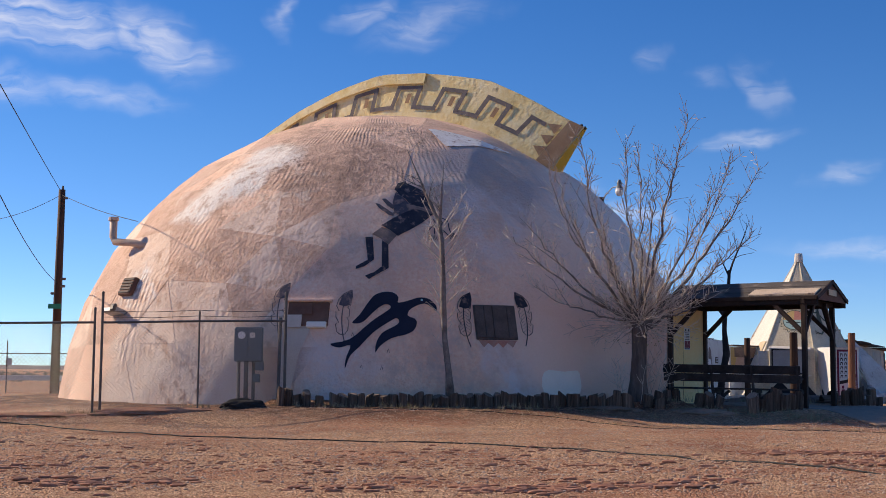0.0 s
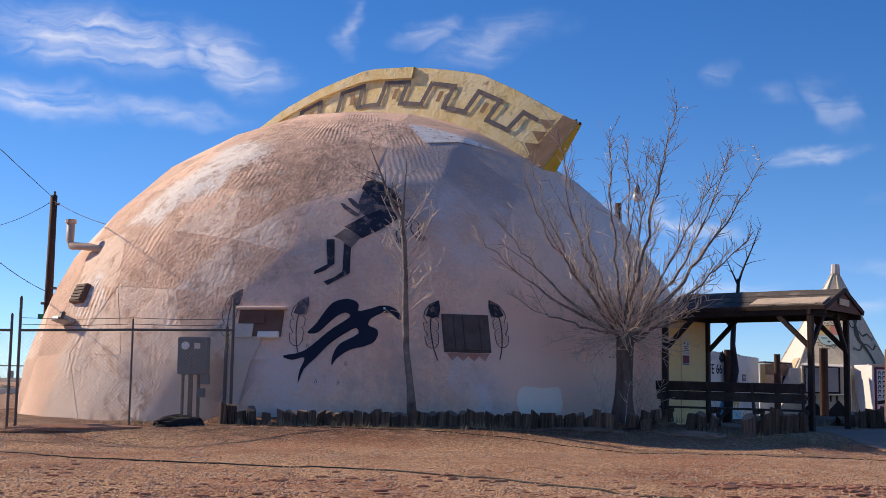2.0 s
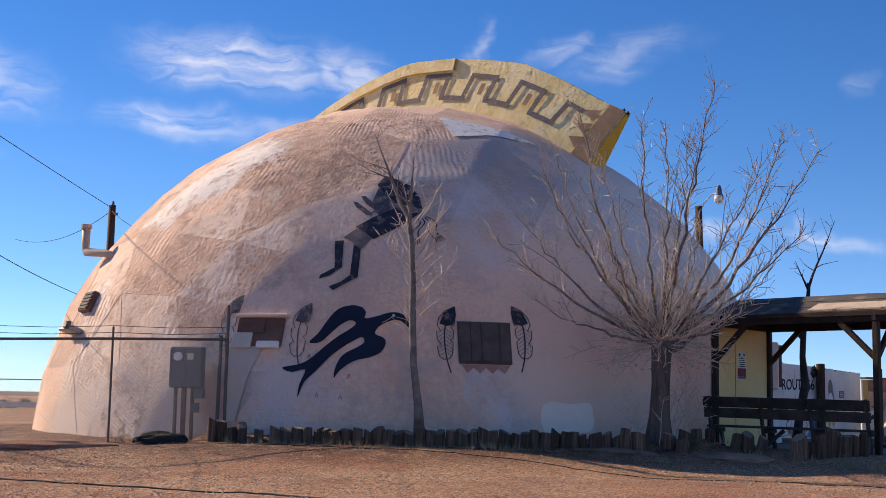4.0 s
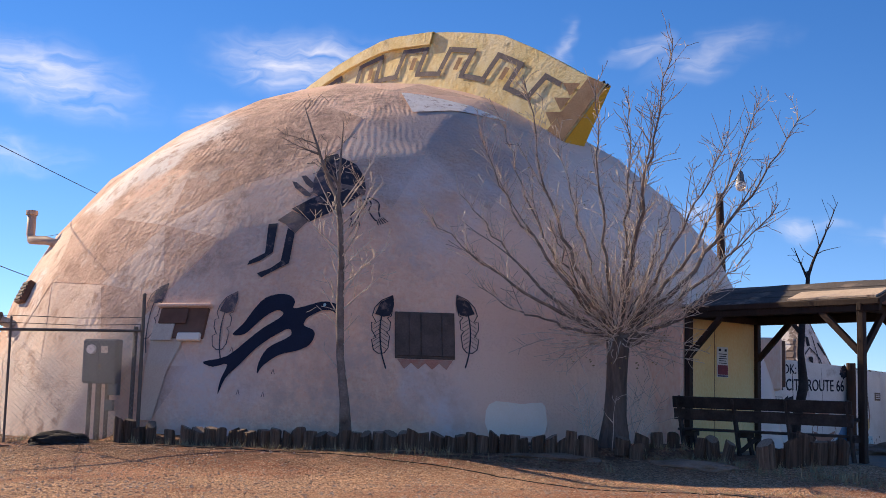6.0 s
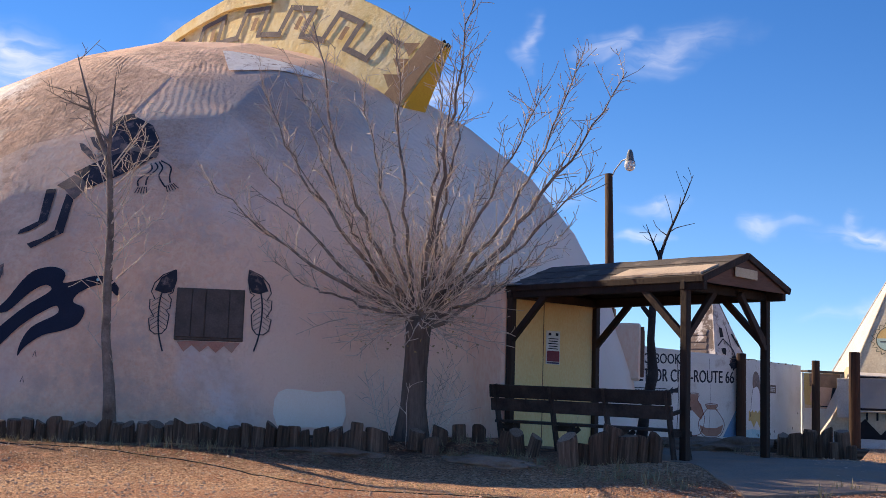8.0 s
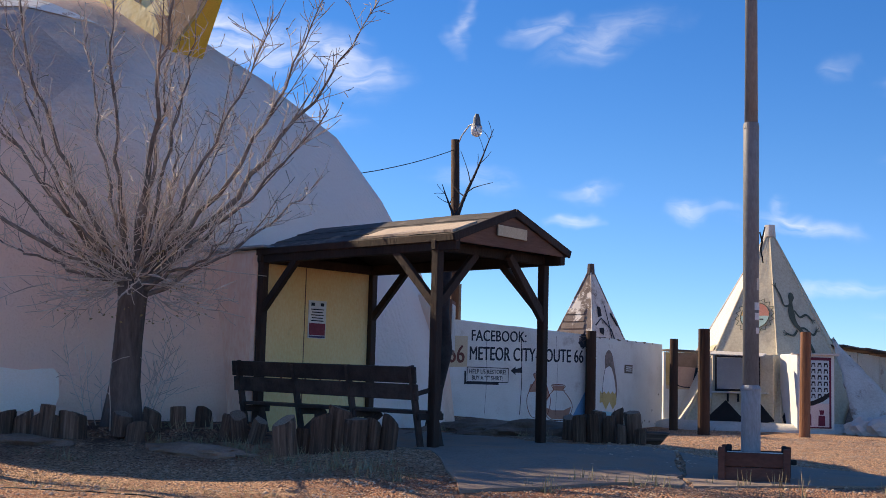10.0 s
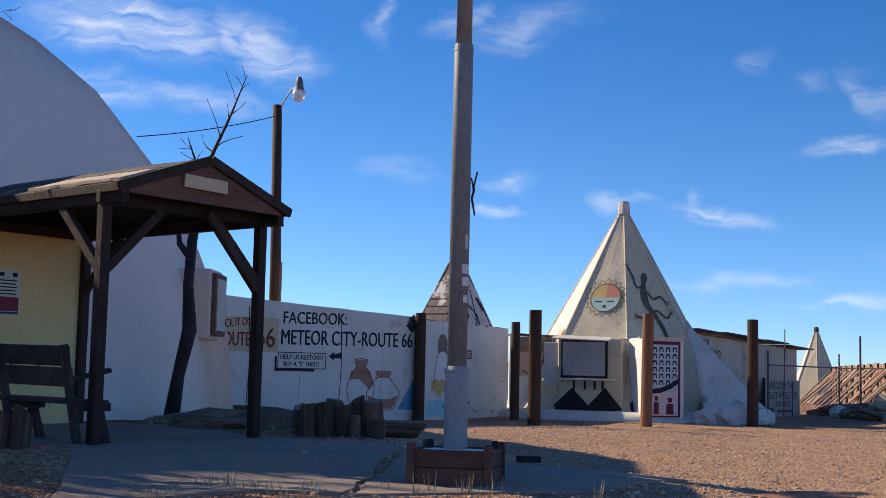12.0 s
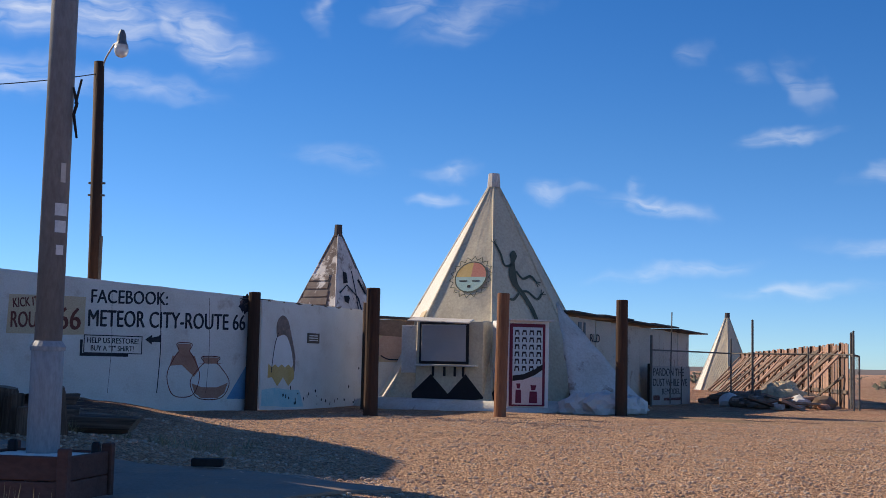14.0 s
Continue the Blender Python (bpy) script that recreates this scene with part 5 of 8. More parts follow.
for k in range(10):
    bm = bmesh.new()
    sides = 11
    r0 = 1.0
    rr = [r0 * rnd.uniform(0.78, 1.12) for _ in range(sides)]
    lev = [0.0, 0.45, 0.92, 1.0]
    tilt = (rnd.uniform(-0.12, 0.12), rnd.uniform(-0.12, 0.12))
    rings = []
    for li, z in enumerate(lev):
        ring = []
        for s in range(sides):
            a = 2 * math.pi * s / sides
            q = rr[s] * (1.0 + 0.05 * math.sin(3 * a + li)) * (1.06 if li == 0 else 0.90 if li == 3 else 1.0)
            x, y = q * math.cos(a), q * math.sin(a)
            ring.append(bm.verts.new((x, y, z + (tilt[0] * x + tilt[1] * y) * (li > 1))))
        rings.append(ring)
    for r_a, r_b in zip(rings, rings[1:]):
        for s in range(sides):
            bm.faces.new((r_a[s], r_a[(s + 1) % sides], r_b[(s + 1) % sides], r_b[s]))
    f = bm.faces.new(rings[-1])
    f.material_index = 1
    me = bpy.data.meshes.new("log_stump")
    bm.to_mesh(me)
    bm.free()
    me.materials.append(log_side)
    me.materials.append(log_top)
    STUMPS.append(me)


def stump(x, y, r, h, group, label, lean=0.0, base=None):
    ob = new("log_stump", rnd.choice(STUMPS))
    zb = (ground_z(x, y) if base is None else base) - 0.04
    ob.matrix_basis = pose(x, y, zb, rnd.uniform(-4, 4) + lean, rnd.uniform(-4, 4), rnd.uniform(0, 360)) @ Matrix.Diagonal((r, r * rnd.uniform(0.8, 1.0), h + 0.04, 1))
    return tagged(ob, label, "log stump", group)


x = -3.9
k = 0
while x < 4.5:
    r = rnd.uniform(0.10, 0.145)
    y = 30.0 + 0.10 * (x + 3.9) + rnd.uniform(-0.05, 0.05)
    gap = 0.25 if k in (3, 4) else 0.0
    stump(x + r, y, r, rnd.uniform(0.36, 0.46) if k > 1 else 0.52, "log edging along the dome", "short dark upright log in the edging along the dome", base=0.22)
    x += 1.66 * r + gap * 0.5
    k += 1
for x, y, r, h in ((4.55, 30.95, 0.12, 0.32), (4.2, 30.75, 0.11, 0.42), (5.05, 31.2, 0.13, 0.26), (5.35, 31.4, 0.13, 0.25), (5.62, 31.7, 0.12, 0.27), (5.9, 31.95, 0.11, 0.24), (5.3, 31.0, 0.12, 0.24)):
    stump(x, y, r, h, "log edging along the dome", "dark upright log standing near the tree")
for x, y, r, h, lean in ((6.35, 31.55, 0.13, 0.34, 12), (6.60, 31.40, 0.12, 0.36, -10), (6.80, 31.35, 0.11, 0.30, -14)):
    stump(x, y, r, h, "logs round the shelter", "short log leaning beside the bench", lean)
for i, (r, h) in enumerate(((0.15, 0.46), (0.13, 0.36), (0.16, 0.50), (0.14, 0.62), (0.16, 0.50), (0.13, 0.46), (0.12, 0.50))):
    stump(7.45 + 0.20 * i, 30.50 + 0.06 * i + 0.05 * (i % 2), r, h, "logs round the shelter", "split dark log standing behind the bench", base=0.20)
for x, y, r, h in ((10.95, 34.55, 0.12, 0.40), (11.17, 34.45, 0.11, 0.42), (11.37, 34.55, 0.11, 0.38), (11.55, 34.40, 0.10, 0.28), (11.75, 34.75, 0.13, 0.48), (11.2, 34.85, 0.12, 0.45), (11.5, 35.0, 0.12, 0.46), (10.75, 34.9, 0.11, 0.34), (11.85, 34.45, 0.09, 0.24)):
    stump(x, y, r, h, "logs round the shelter", "upright dark log in the ring beside the shelter")
for x, y, r, h, rot in ((10.7, 35.9, 0.13, 0.9, 20), (11.3, 36.2, 0.12, 1.0, -15), (10.1, 36.6, 0.12, 1.1, 30), (11.0, 36.05, 0.10, 0.7, 60)):
    ob = new("log", rnd.choice(STUMPS))
    ob.matrix_basis = pose(x, y, ground_z(x, y) + r * 0.8 + (0.2 if r < 0.11 else 0.0), 0, 90, rot) @ Matrix.Diagonal((r, r, h, 1))
    tagged(ob, "dark log lying in the weeds by the dome", "log", "lying logs")

# ---------------------------------------------------------------- trees
def grow(bm, start, way, length, r0, depth, rnd, tips, sides=5, up=0.25, kink=0.16):
    """A limb with side shoots, tapered to its tip."""
    pts, radii = [Vector(start)], [r0]
    d = Vector(way).normalized()
    n = max(3, int(length / 0.28))
    for i in range(n):
        d = (d + Vector((rnd.uniform(-kink, kink), rnd.uniform(-kink, kink), rnd.uniform(-kink, kink) + up * 0.12))).normalized()
        pts.append(pts[-1] + d * length / n)
        radii.append(max(0.0055, r0 * (1 - 0.86 * (i + 1) / n)))
    add_tube(bm, pts, radii, sides if r0 > 0.02 else 4 if r0 > 0.01 else 3, cap=False)
    tips.append(pts[-1])
    if depth <= 0:
        return
    shoots = int(length * (4.8 if depth > 1 else 5.5))
    for _ in range(shoots):
        f = rnd.uniform(0.22, 0.97)
        i = min(int(f * n), n - 1)
        p = pts[i].lerp(pts[i + 1], f * n - i)
        main = (pts[i + 1] - pts[i]).normalized()
        side = Vector((rnd.uniform(-1, 1), rnd.uniform(-1, 1), rnd.uniform(-0.4, 1)))
        side = (side - main * side.dot(main)).normalized()
        w_ = (main * rnd.uniform(0.25, 0.9) + side * rnd.uniform(0.6, 1.1)).normalized()
        ln = length * rnd.uniform(0.16, 0.40) * (1.15 - 0.7 * f) + 0.12
        grow(bm, p, w_, ln, max(0.005, radii[i] * rnd.uniform(0.35, 0.55)), depth - 1, rnd, tips, sides, up, 0.22)


def big_tree():
    rnd = random.Random(41)
    tree = root("tree", (4.87, 31.62, 0.42), "bare grey-brown tree fanning from a stout furrowed trunk", "tree")
    bm = bmesh.new()
    add_tube(bm, [(0.0, 0, -0.15), (0.0, 0, 0.12), (0.01, 0, 0.6), (0.03, 0.0, 1.2), (0.05, 0, 1.72), (0.06, 0, 1.98)], [0.36, 0.27, 0.205, 0.185, 0.19, 0.21], 18, wobble=0.07, rnd=rnd)
    part("trunk", bm, bark, tree, "furrowed grey-brown trunk", smooth=True)
    right = Vector((0.99, 0.14, 0))
    back = Vector((-0.14, 0.99, 0))
    crotch = Vector((0.06, 0, 1.92))
    tips = []
    # reach to the side, reach away, height of the tip, how far the limb sags outwards, thickness
    limbs = ((-3.30, -0.5, 4.05, 0.30, 0.060), (-2.85, 0.6, 4.70, 0.22, 0.062), (-2.45, -0.8, 5.35, 0.20, 0.066), (-2.05, 0.3, 5.90, 0.34, 0.055), (-1.65, -0.9, 6.50, 0.40, 0.070),
             (-1.05, 0.9, 5.70, 0.10, 0.050), (-0.38, -0.4, 6.45, 0.10, 0.062), (0.25, 0.7, 6.60, 0.05, 0.055), (0.85, -1.5, 7.10, -0.05, 0.078), (0.72, 0.5, 6.10, 0.0, 0.055),
             (1.90, -0.7, 5.50, -0.10, 0.060), (3.30, 0.0, 6.00, 0.12, 0.092), (2.50, 0.1, 6.35, 0.55, 0.060), (2.75, -0.9, 4.30, 0.10, 0.058), (2.40, 0.9, 3.60, 0.25, 0.050),
             (1.65, -1.0, 2.85, 0.20, 0.040), (-2.45, 0.8, 2.90, 0.25, 0.042), (-1.20, -1.3, 3.90, 0.20, 0.045), (0.30, 1.6, 4.90, 0.20, 0.050), (1.10, 1.3, 4.60, 0.10, 0.045))

    def shoots(bm, line, thick, per_metre, reach):
        """Side shoots along a limb: they leave at a slant and turn up to the light."""
        for (p_a, r_a), (p_b, _r) in zip(zip(line, thick), zip(line[1:], thick[1:])):
            seg = p_b - p_a
            if (p_a - crotch).length < 0.5:
                continue
            for _ in range(int(seg.length * per_metre + rnd.random())):
                p = p_a + seg * rnd.random()
                side = Vector((rnd.uniform(-1, 1), rnd.uniform(-1, 1), rnd.uniform(-0.5, 0.8)))
                w_ = seg.normalized() * rnd.uniform(0.5, 1.0) + side * rnd.uniform(0.4, 0.9) + Vector((0, 0, 0.15))
                grow(bm, p, w_, reach * rnd.uniform(0.35, 1.0), min(max(0.010, r_a * 0.40), 0.014), 1 if rnd.random() < 0.75 else 0, rnd, tips, 4, 0.5, 0.26)

    for dx, dy, z_tip, sag, r in limbs:
        sag += 0.22 if abs(dx) > 1.2 else 0.08
        tip = right * dx + back * dy + Vector((0, 0, z_tip))
        start = crotch + (tip - crotch).normalized() * 0.08 + Vector((0, 0, rnd.uniform(-0.18, 0.12)))
        mid = start.lerp(tip, 0.45) + (right * (1 if dx > 0 else -1)) * sag - Vector((0, 0, 0.25 * abs(sag)))
        line, thick = [], []
        count = 16
        for i in range(count + 1):
            f = i / count
            wander = Vector((rnd.uniform(-1, 1), rnd.uniform(-1, 1), rnd.uniform(-1, 1))) * (0.055 if 0 < i else 0.0)
            line.append(start * (1 - f) ** 2 + mid * (2 * f * (1 - f)) + tip * f * f + wander)
            thick.append(r * (0.64 * (1 - f) ** 1.25) + 0.0065)
        bm = bmesh.new()
        add_tube(bm, line, thick, 7, cap=False)
        # a fork two thirds of the way up
        w_ = (line[12] - line[9]).normalized() + Vector((rnd.uniform(-0.5, 0.5), rnd.uniform(-0.5, 0.5), 0.2))
        grow(bm, line[9], w_, 1.25 * min(1.0, (tip - crotch).length / 3.5), thick[9] * 0.7, 1, rnd, tips, 5, 0.3, 0.10)
        limb = part("limb", bm, limb_bark, tree, smooth=True)
        bm = bmesh.new()
        shoots(bm, line, thick, 11.0, 0.70)
        part("twig_spray", bm, twig, limb, "pale sunlit side twigs")
    # curling water shoots that burst from the head of the trunk
    for k in range(300):
        bm = bmesh.new()
        a = rnd.uniform(0, 2 * math.pi)
        d = Vector((math.cos(a) * rnd.uniform(0.3, 1.0), math.sin(a) * rnd.uniform(0.3, 1.0), rnd.uniform(-0.3, 0.9)))
        grow(bm, crotch + d * rnd.uniform(0.1, 1.25) + Vector((0, 0, 0.12)), d, rnd.uniform(0.35, 1.05), rnd.uniform(0.009, 0.014), 1 if k % 3 else 0, rnd, tips, 4, 0.35, 0.30)
        part("shoot", bm, twig, tree)
    bm = bmesh.new()
    for _ in range(260):
        t_ = rnd.choice(tips) if rnd.random() < 0.45 else crotch + Vector((rnd.uniform(-0.9, 0.9), rnd.uniform(-0.8, 0.8), rnd.uniform(-0.5, 0.8)))
        s = rnd.uniform(0.014, 0.028)
        m_ = Matrix.Translation(t_) @ Euler((rnd.uniform(0, 6), rnd.uniform(0, 6), 0)).to_matrix().to_4x4()
        q = [bm.verts.new(m_ @ Vector(v_)) for v_ in ((-s, 0, 0), (0, -s * 0.6, s * 0.3), (s, 0, 0), (0, s * 0.6, s * 0.3))]
        bm.faces.new(q)
    part("dry_leaves", bm, dry_leaf, tree, "a few curled dry leaves")
    # suckers round the foot
    for _ in range(12):
        bm = bmesh.new()
        a = rnd.uniform(0, 2 * math.pi)
        grow(bm, (math.cos(a) * rnd.uniform(0.25, 0.55), math.sin(a) * 0.4, 0.0), (math.cos(a) * 0.35, math.sin(a) * 0.3, 1), rnd.uniform(0.8, 1.4), 0.010, 1, rnd, tips, 3, 0.2)
        part("sucker", bm, twig, tree)
    return tree


def thin_tree():
    rnd = random.Random(5)
    tree = root("tree", (0.22, 30.72, 0.45), "slender bare sapling with peeling bark", "tree")
    tips = []
    axis_pts = [(0.0, 0, -0.1), (-0.06, 0, 0.7), (-0.16, 0, 1.5), (-0.20, 0, 2.4), (-0.21, 0.02, 3.2), (-0.25, 0, 3.9), (-0.35, 0, 4.5)]
    part("trunk", tube(axis_pts, [0.115, 0.085, 0.074, 0.066, 0.06, 0.053, 0.045], 10, wobble=0.16, rnd=rnd), limb_bark, tree, "thin peeling trunk", smooth=True)
    bm = bmesh.new()
    grow(bm, (-0.33, 0, 4.4), (-0.55, 0.1, 1.0), 2.0, 0.046, 2, rnd, tips, 6, 0.4, 0.06)
    part("limb", bm, limb_bark, tree, smooth=True)
    bm = bmesh.new()
    grow(bm, (-0.30, 0, 4.2), (0.08, -0.1, 1.0), 1.6, 0.040, 2, rnd, tips, 5, 0.4, 0.07)
    part("limb", bm, limb_bark, tree, smooth=True)
    for z, dx, ln in ((3.5, 0.8, 1.4), (3.2, -0.5, 0.8), (2.6, 0.7, 0.9), (2.3, 0.8, 1.1), (2.2, -0.8, 0.7), (2.9, -0.6, 0.6), (1.6, 0.7, 0.35), (1.0, 0.8, 0.3), (3.9, -0.7, 1.2), (3.9, 0.6, 1.1), (4.3, 0.5, 1.0), (3.4, -0.9, 1.1), (2.8, 0.9, 1.2), (3.0, 0.5, 0.9), (4.1, -0.4, 1.3), (2.4, -0.7, 0.8), (3.7, 0.9, 1.0), (1.9, 0.8, 0.5), (1.3, -0.7, 0.45), (2.0, -0.6, 0.6), (2.5, 0.6, 1.0), (3.3, 0.8, 1.1), (3.6, -0.6, 1.0), (4.2, 0.7, 1.2)):
        bm = bmesh.new()
        grow(bm, (-0.2, 0, z), (dx, rnd.uniform(-0.4, 0.4), 0.75), ln, 0.018, 2 if ln > 0.8 else 1, rnd, tips, 4, 0.4)
        part("branch", bm, twig, tree, smooth=True)
    return tree


def dead_tree():
    rnd = random.Random(9)
    tree = root("tree", (8.21, 37.7, 0.35), "dead blackened tree with a twisted trunk", "tree")
    tips = []
    bm = bmesh.new()
    add_tube(bm, [(0, 0, -0.1), (0.10, 0, 0.7), (0.24, 0, 1.4), (0.18, 0, 2.1), (0.22, 0, 2.8), (0.33, 0, 3.4), (0.36, 0, 3.9)], [0.13, 0.10, 0.11, 0.08, 0.08, 0.055, 0.045], 9, wobble=0.14, rnd=rnd)
    add_tube(bm, [(0.22, 0, 2.5), (0.02, 0, 2.75), (-0.02, 0, 3.05)], [0.06, 0.05, 0.03], 7, wobble=0.1, rnd=rnd)
    part("trunk", bm, dead_wood, tree, smooth=True)
    bm = bmesh.new()
    grow(bm, (0.36, 0, 3.8), (0.30, 0, 1), 1.75, 0.038, 1, rnd, tips, 6, 0.1, 0.07)
    part("limb", bm, dead_wood, tree)
    bm = bmesh.new()
    grow(bm, (0.35, 0, 3.7), (-0.5, 0, 1), 0.8, 0.035, 1, rnd, tips, 5, 0.3)
    part("limb", bm, dead_wood, tree)
    return tree


big_tree()
thin_tree()
dead_tree()

# shuttered box window on the far flank of the dome
wb = root("window_box", (7.62, 41.35, 1.75), "pink plastered window box with a brown framed shutter", "window box")
wb.matrix_basis = pose(7.98, 40.7, 1.68, 0, 0, 2)
part("surround", box((-0.55, 0, 0.62), (1.3, 0.95, 1.25), bevel=0.04), stucco_entry, wb)
part("shutter_frame", box((0.14, 0, 0.62), (0.08, 0.86, 1.10), bevel=0.01), brown_board, wb, "brown timber frame")
part("shutter", box((0.185, 0, 0.62), (0.02, 0.66, 0.92), bevel=0.004), white_worn, wb)

# ---------------------------------------------------------------- chain-link fences
def chain_fence(name, posts, label, top=True, pitch=0.09, wire=0.0045, strands=0, group="", extra=0.0):
    fence = root(name, (posts[0][0], posts[0][1], posts[0][2]), label, "fence", group)
    I = fence.matrix_basis.inverted()
    for x, y, z0, z1, r in posts:
        p_ = part("fence_post", tube([I @ Vector((x, y, z0 - 0.1)), I @ Vector((x, y, z1))], [r, r], 10), fence_steel, fence)
        part("post_cap", tube([I @ Vector((x, y, z1)), I @ Vector((x, y, z1 + 0.03))], [r * 1.2, r * 0.4], 10), fence_steel, p_)
    for (x0, y0, z0, t0, _), (x1, y1, z1, t1, _) in zip(posts, posts[1:]):
        rail0, rail1 = min(t0, z0 + 2.0 + extra), min(t1, z1 + 2.0 + extra)
        if top:
            part("top_rail", tube([I @ Vector((x0, y0, rail0)), I @ Vector((x1, y1, rail1))], [0.026, 0.026], 8), fence_steel, fence)
        for s in range(strands):
            h = 0.12 + 0.13 * s
            mid = Vector(((x0 + x1) / 2, (y0 + y1) / 2, (rail0 + rail1) / 2 + h - 0.03))
            part("barbed_strand", tube([I @ Vector((x0, y0, rail0 + h)), I @ mid, I @ Vector((x1, y1, rail1 + h))], [0.006] * 3, 4), fence_steel, fence)
        bm = bmesh.new()
        a, b = Vector((x0, y0, 0)), Vector((x1, y1, 0))
        ln, hh = (b - a).length, 1.95 + extra
        base = lambda s: z0 + (z1 - z0) * s / ln + 0.04
        d = (b - a) / ln
        nrm = Vector((-d.y, d.x, 0))
        k = -hh
        while k < ln:
            for sgn in (1, -1):
                s0, s1 = max(k, 0.0), min(k + hh, ln)
                if s1 - s0 < 0.05:
                    continue
                h0, h1 = (s0 - k, s1 - k) if sgn > 0 else (hh - (s0 - k), hh - (s1 - k))
                p_, q_ = a + d * s0 + Z * (base(s0) + h0), a + d * s1 + Z * (base(s1) + h1)
                way = (q_ - p_).normalized()
                side = nrm.cross(way) * wire / 2
                off = nrm * wire / 2
                vs = [bm.verts.new(I @ v_) for v_ in (p_ + side - off, p_ - side - off, p_ + off, q_ + side - off, q_ - side - off, q_ + off)]
                for f in ((0, 1, 4, 3), (1, 2, 5, 4), (2, 0, 3, 5)):
                    bm.faces.new([vs[i] for i in f])
            k += pitch
        part("chain_mesh", bm, galv, fence, "sagging galvanised wire mesh")
    return fence


chain_fence("chain_link_fence", [(-3.80, 30.72, 0.40, 3.05, 0.035), (-5.60, 29.2, 0.32, 2.50, 0.022), (-7.45, 27.75, 0.22, 2.85, 0.030)], "rusty chain-link fence before the dome", strands=2, extra=-0.03)
chain_fence("chain_link_gate", [(-7.60, 27.70, 0.22, 2.50, 0.028), (-10.9, 27.3, 0.16, 2.25, 0.028), (-14.5, 27.0, 0.12, 2.3, 0.028)], "chain-link gate with a pipe frame", strands=0, extra=-0.03)
part_post = tagged(part("gate_post", tube([(-3.95, 30.70, 0.3), (-3.93, 30.70, 2.45)], [0.04, 0.04], 10), fence_steel), "thin rusty steel post by the dome", "post")

# earth mounds below the fence and about the lot
def heap(x, y, sx, sy, h, mat, label, seed, rz=0.0):
    bm = bmesh.new()
    bmesh.ops.create_icosphere(bm, subdivisions=4, radius=1.0)
    bmesh.ops.delete(bm, geom=[f for f in bm.faces if f.calc_center_median().z < -0.25], context="FACES")
    for v_ in bm.verts:
        d = v_.co.copy()
        k = 1 + 0.28 * noise.noise(d * 2.2 + Vector((seed, 0, 0))) + 0.10 * noise.noise(d * 7 + Vector((seed, 3, 0)))
        v_.co = Vector((d.x * sx * k, d.y * sy * k, d.z * h * k))
    ob = part("soil_mound", bm, mat, m=pose(x, y, ground_z(x, y) - 0.02, 0, 0, rz))
    return tagged(ob, label, "soil mound")


heap(-4.55, 29.25, 0.55, 0.28, 0.20, black_rubber, "dark mat of charred earth lying before the fence", 2.0, 20)
heap(-6.3, 28.1, 1.5, 0.35, 0.13, red_clay, "low red earth heap along the fence", 5.0, 38)
heap(-8.8, 27.0, 1.6, 0.35, 0.10, red_clay, "low red earth heap along the fence", 6.0, 6)
heap(16.6, 31.6, 0.9, 0.25, 0.08, red_clay, "low ridge of red clay at the apron's rim", 25.0, 30)
heap(10.3, 36.4, 1.5, 0.6, 0.26, rubble_brown, "weedy earth bank beside the shelter", 27.0, 40)
heap(3.9, 30.3, 0.8, 0.25, 0.10, rubble_brown, "loose chips heaped before the log edging", 8.0, 8)
heap(6.2, 30.7, 0.9, 0.35, 0.12, rubble_brown, "loose chips and dry weeds before the bench", 9.0, -20)
heap(9.3, 36.9, 1.2, 0.5, 0.22, rubble_brown, "earth and litter heaped beside the dome", 12.0, 30)

# ---------------------------------------------------------------- electric meter cabinet
meter = root("meter_cabinet", (-4.72, 31.0, 0.35), "grey electric meter cabinet on steel legs", "meter cabinet")
MI = meter.matrix_basis.inverted()
body = part("cabinet", box(MI @ Vector((-4.72, 31.0, 1.80)), (0.66, 0.26, 0.84), bevel=0.015), meter_grey, meter)
part("door", box(MI @ Vector((-4.56, 30.862, 1.80)), (0.32, 0.02, 0.78), bevel=0.006), meter_grey, body)
part("door", box(MI @ Vector((-4.90, 30.862, 1.80)), (0.32, 0.02, 0.78), bevel=0.006), meter_grey, body)
part("dial", tube([MI @ Vector((-4.88, 30.86, 2.02)), MI @ Vector((-4.88, 30.79, 2.02))], [0.095, 0.085], 16), white_trim, body, "round glass meter dial", smooth=False)
part("rating_plate", box(MI @ Vector((-4.62, 30.845, 2.02)), (0.13, 0.012, 0.13)), white_worn, body)
part("latch", box(MI @ Vector((-4.70, 30.84, 1.70)), (0.03, 0.03, 0.09), bevel=0.005), fence_steel, body)
for dx in (-0.24, -0.06, 0.12):
    part("conduit", tube([MI @ Vector((-4.72 + dx, 31.0, 0.25)), MI @ Vector((-4.72 + dx, 31.0, 1.42))], [0.04 if dx != -0.06 else 0.055] * 2, 10), fence_steel, meter)
part("junction_box", box(MI @ Vector((-4.52, 30.96, 0.98)), (0.16, 0.12, 0.20), bevel=0.01), meter_grey, meter)
part("junction_box", box(MI @ Vector((-4.45, 30.98, 1.28)), (0.20, 0.14, 0.22), bevel=0.01), meter_grey, meter)

# ---------------------------------------------------------------- poles and wires
def wire_run(name, a, b, sag, label, r=0.012):
    a, b = Vector(a), Vector(b)
    pts = []
    for i in range(25):
        t_ = i / 24
        pts.append(a.lerp(b, t_) - Z * (sag * 4 * t_ * (1 - t_)))
    return tagged(part(name, tube(pts, [r] * 25, 5), cable), label, "cable")


upole = root("utility_pole", (-15.8, 51.9, 0.1), "brown weathered timber utility pole", "utility pole")
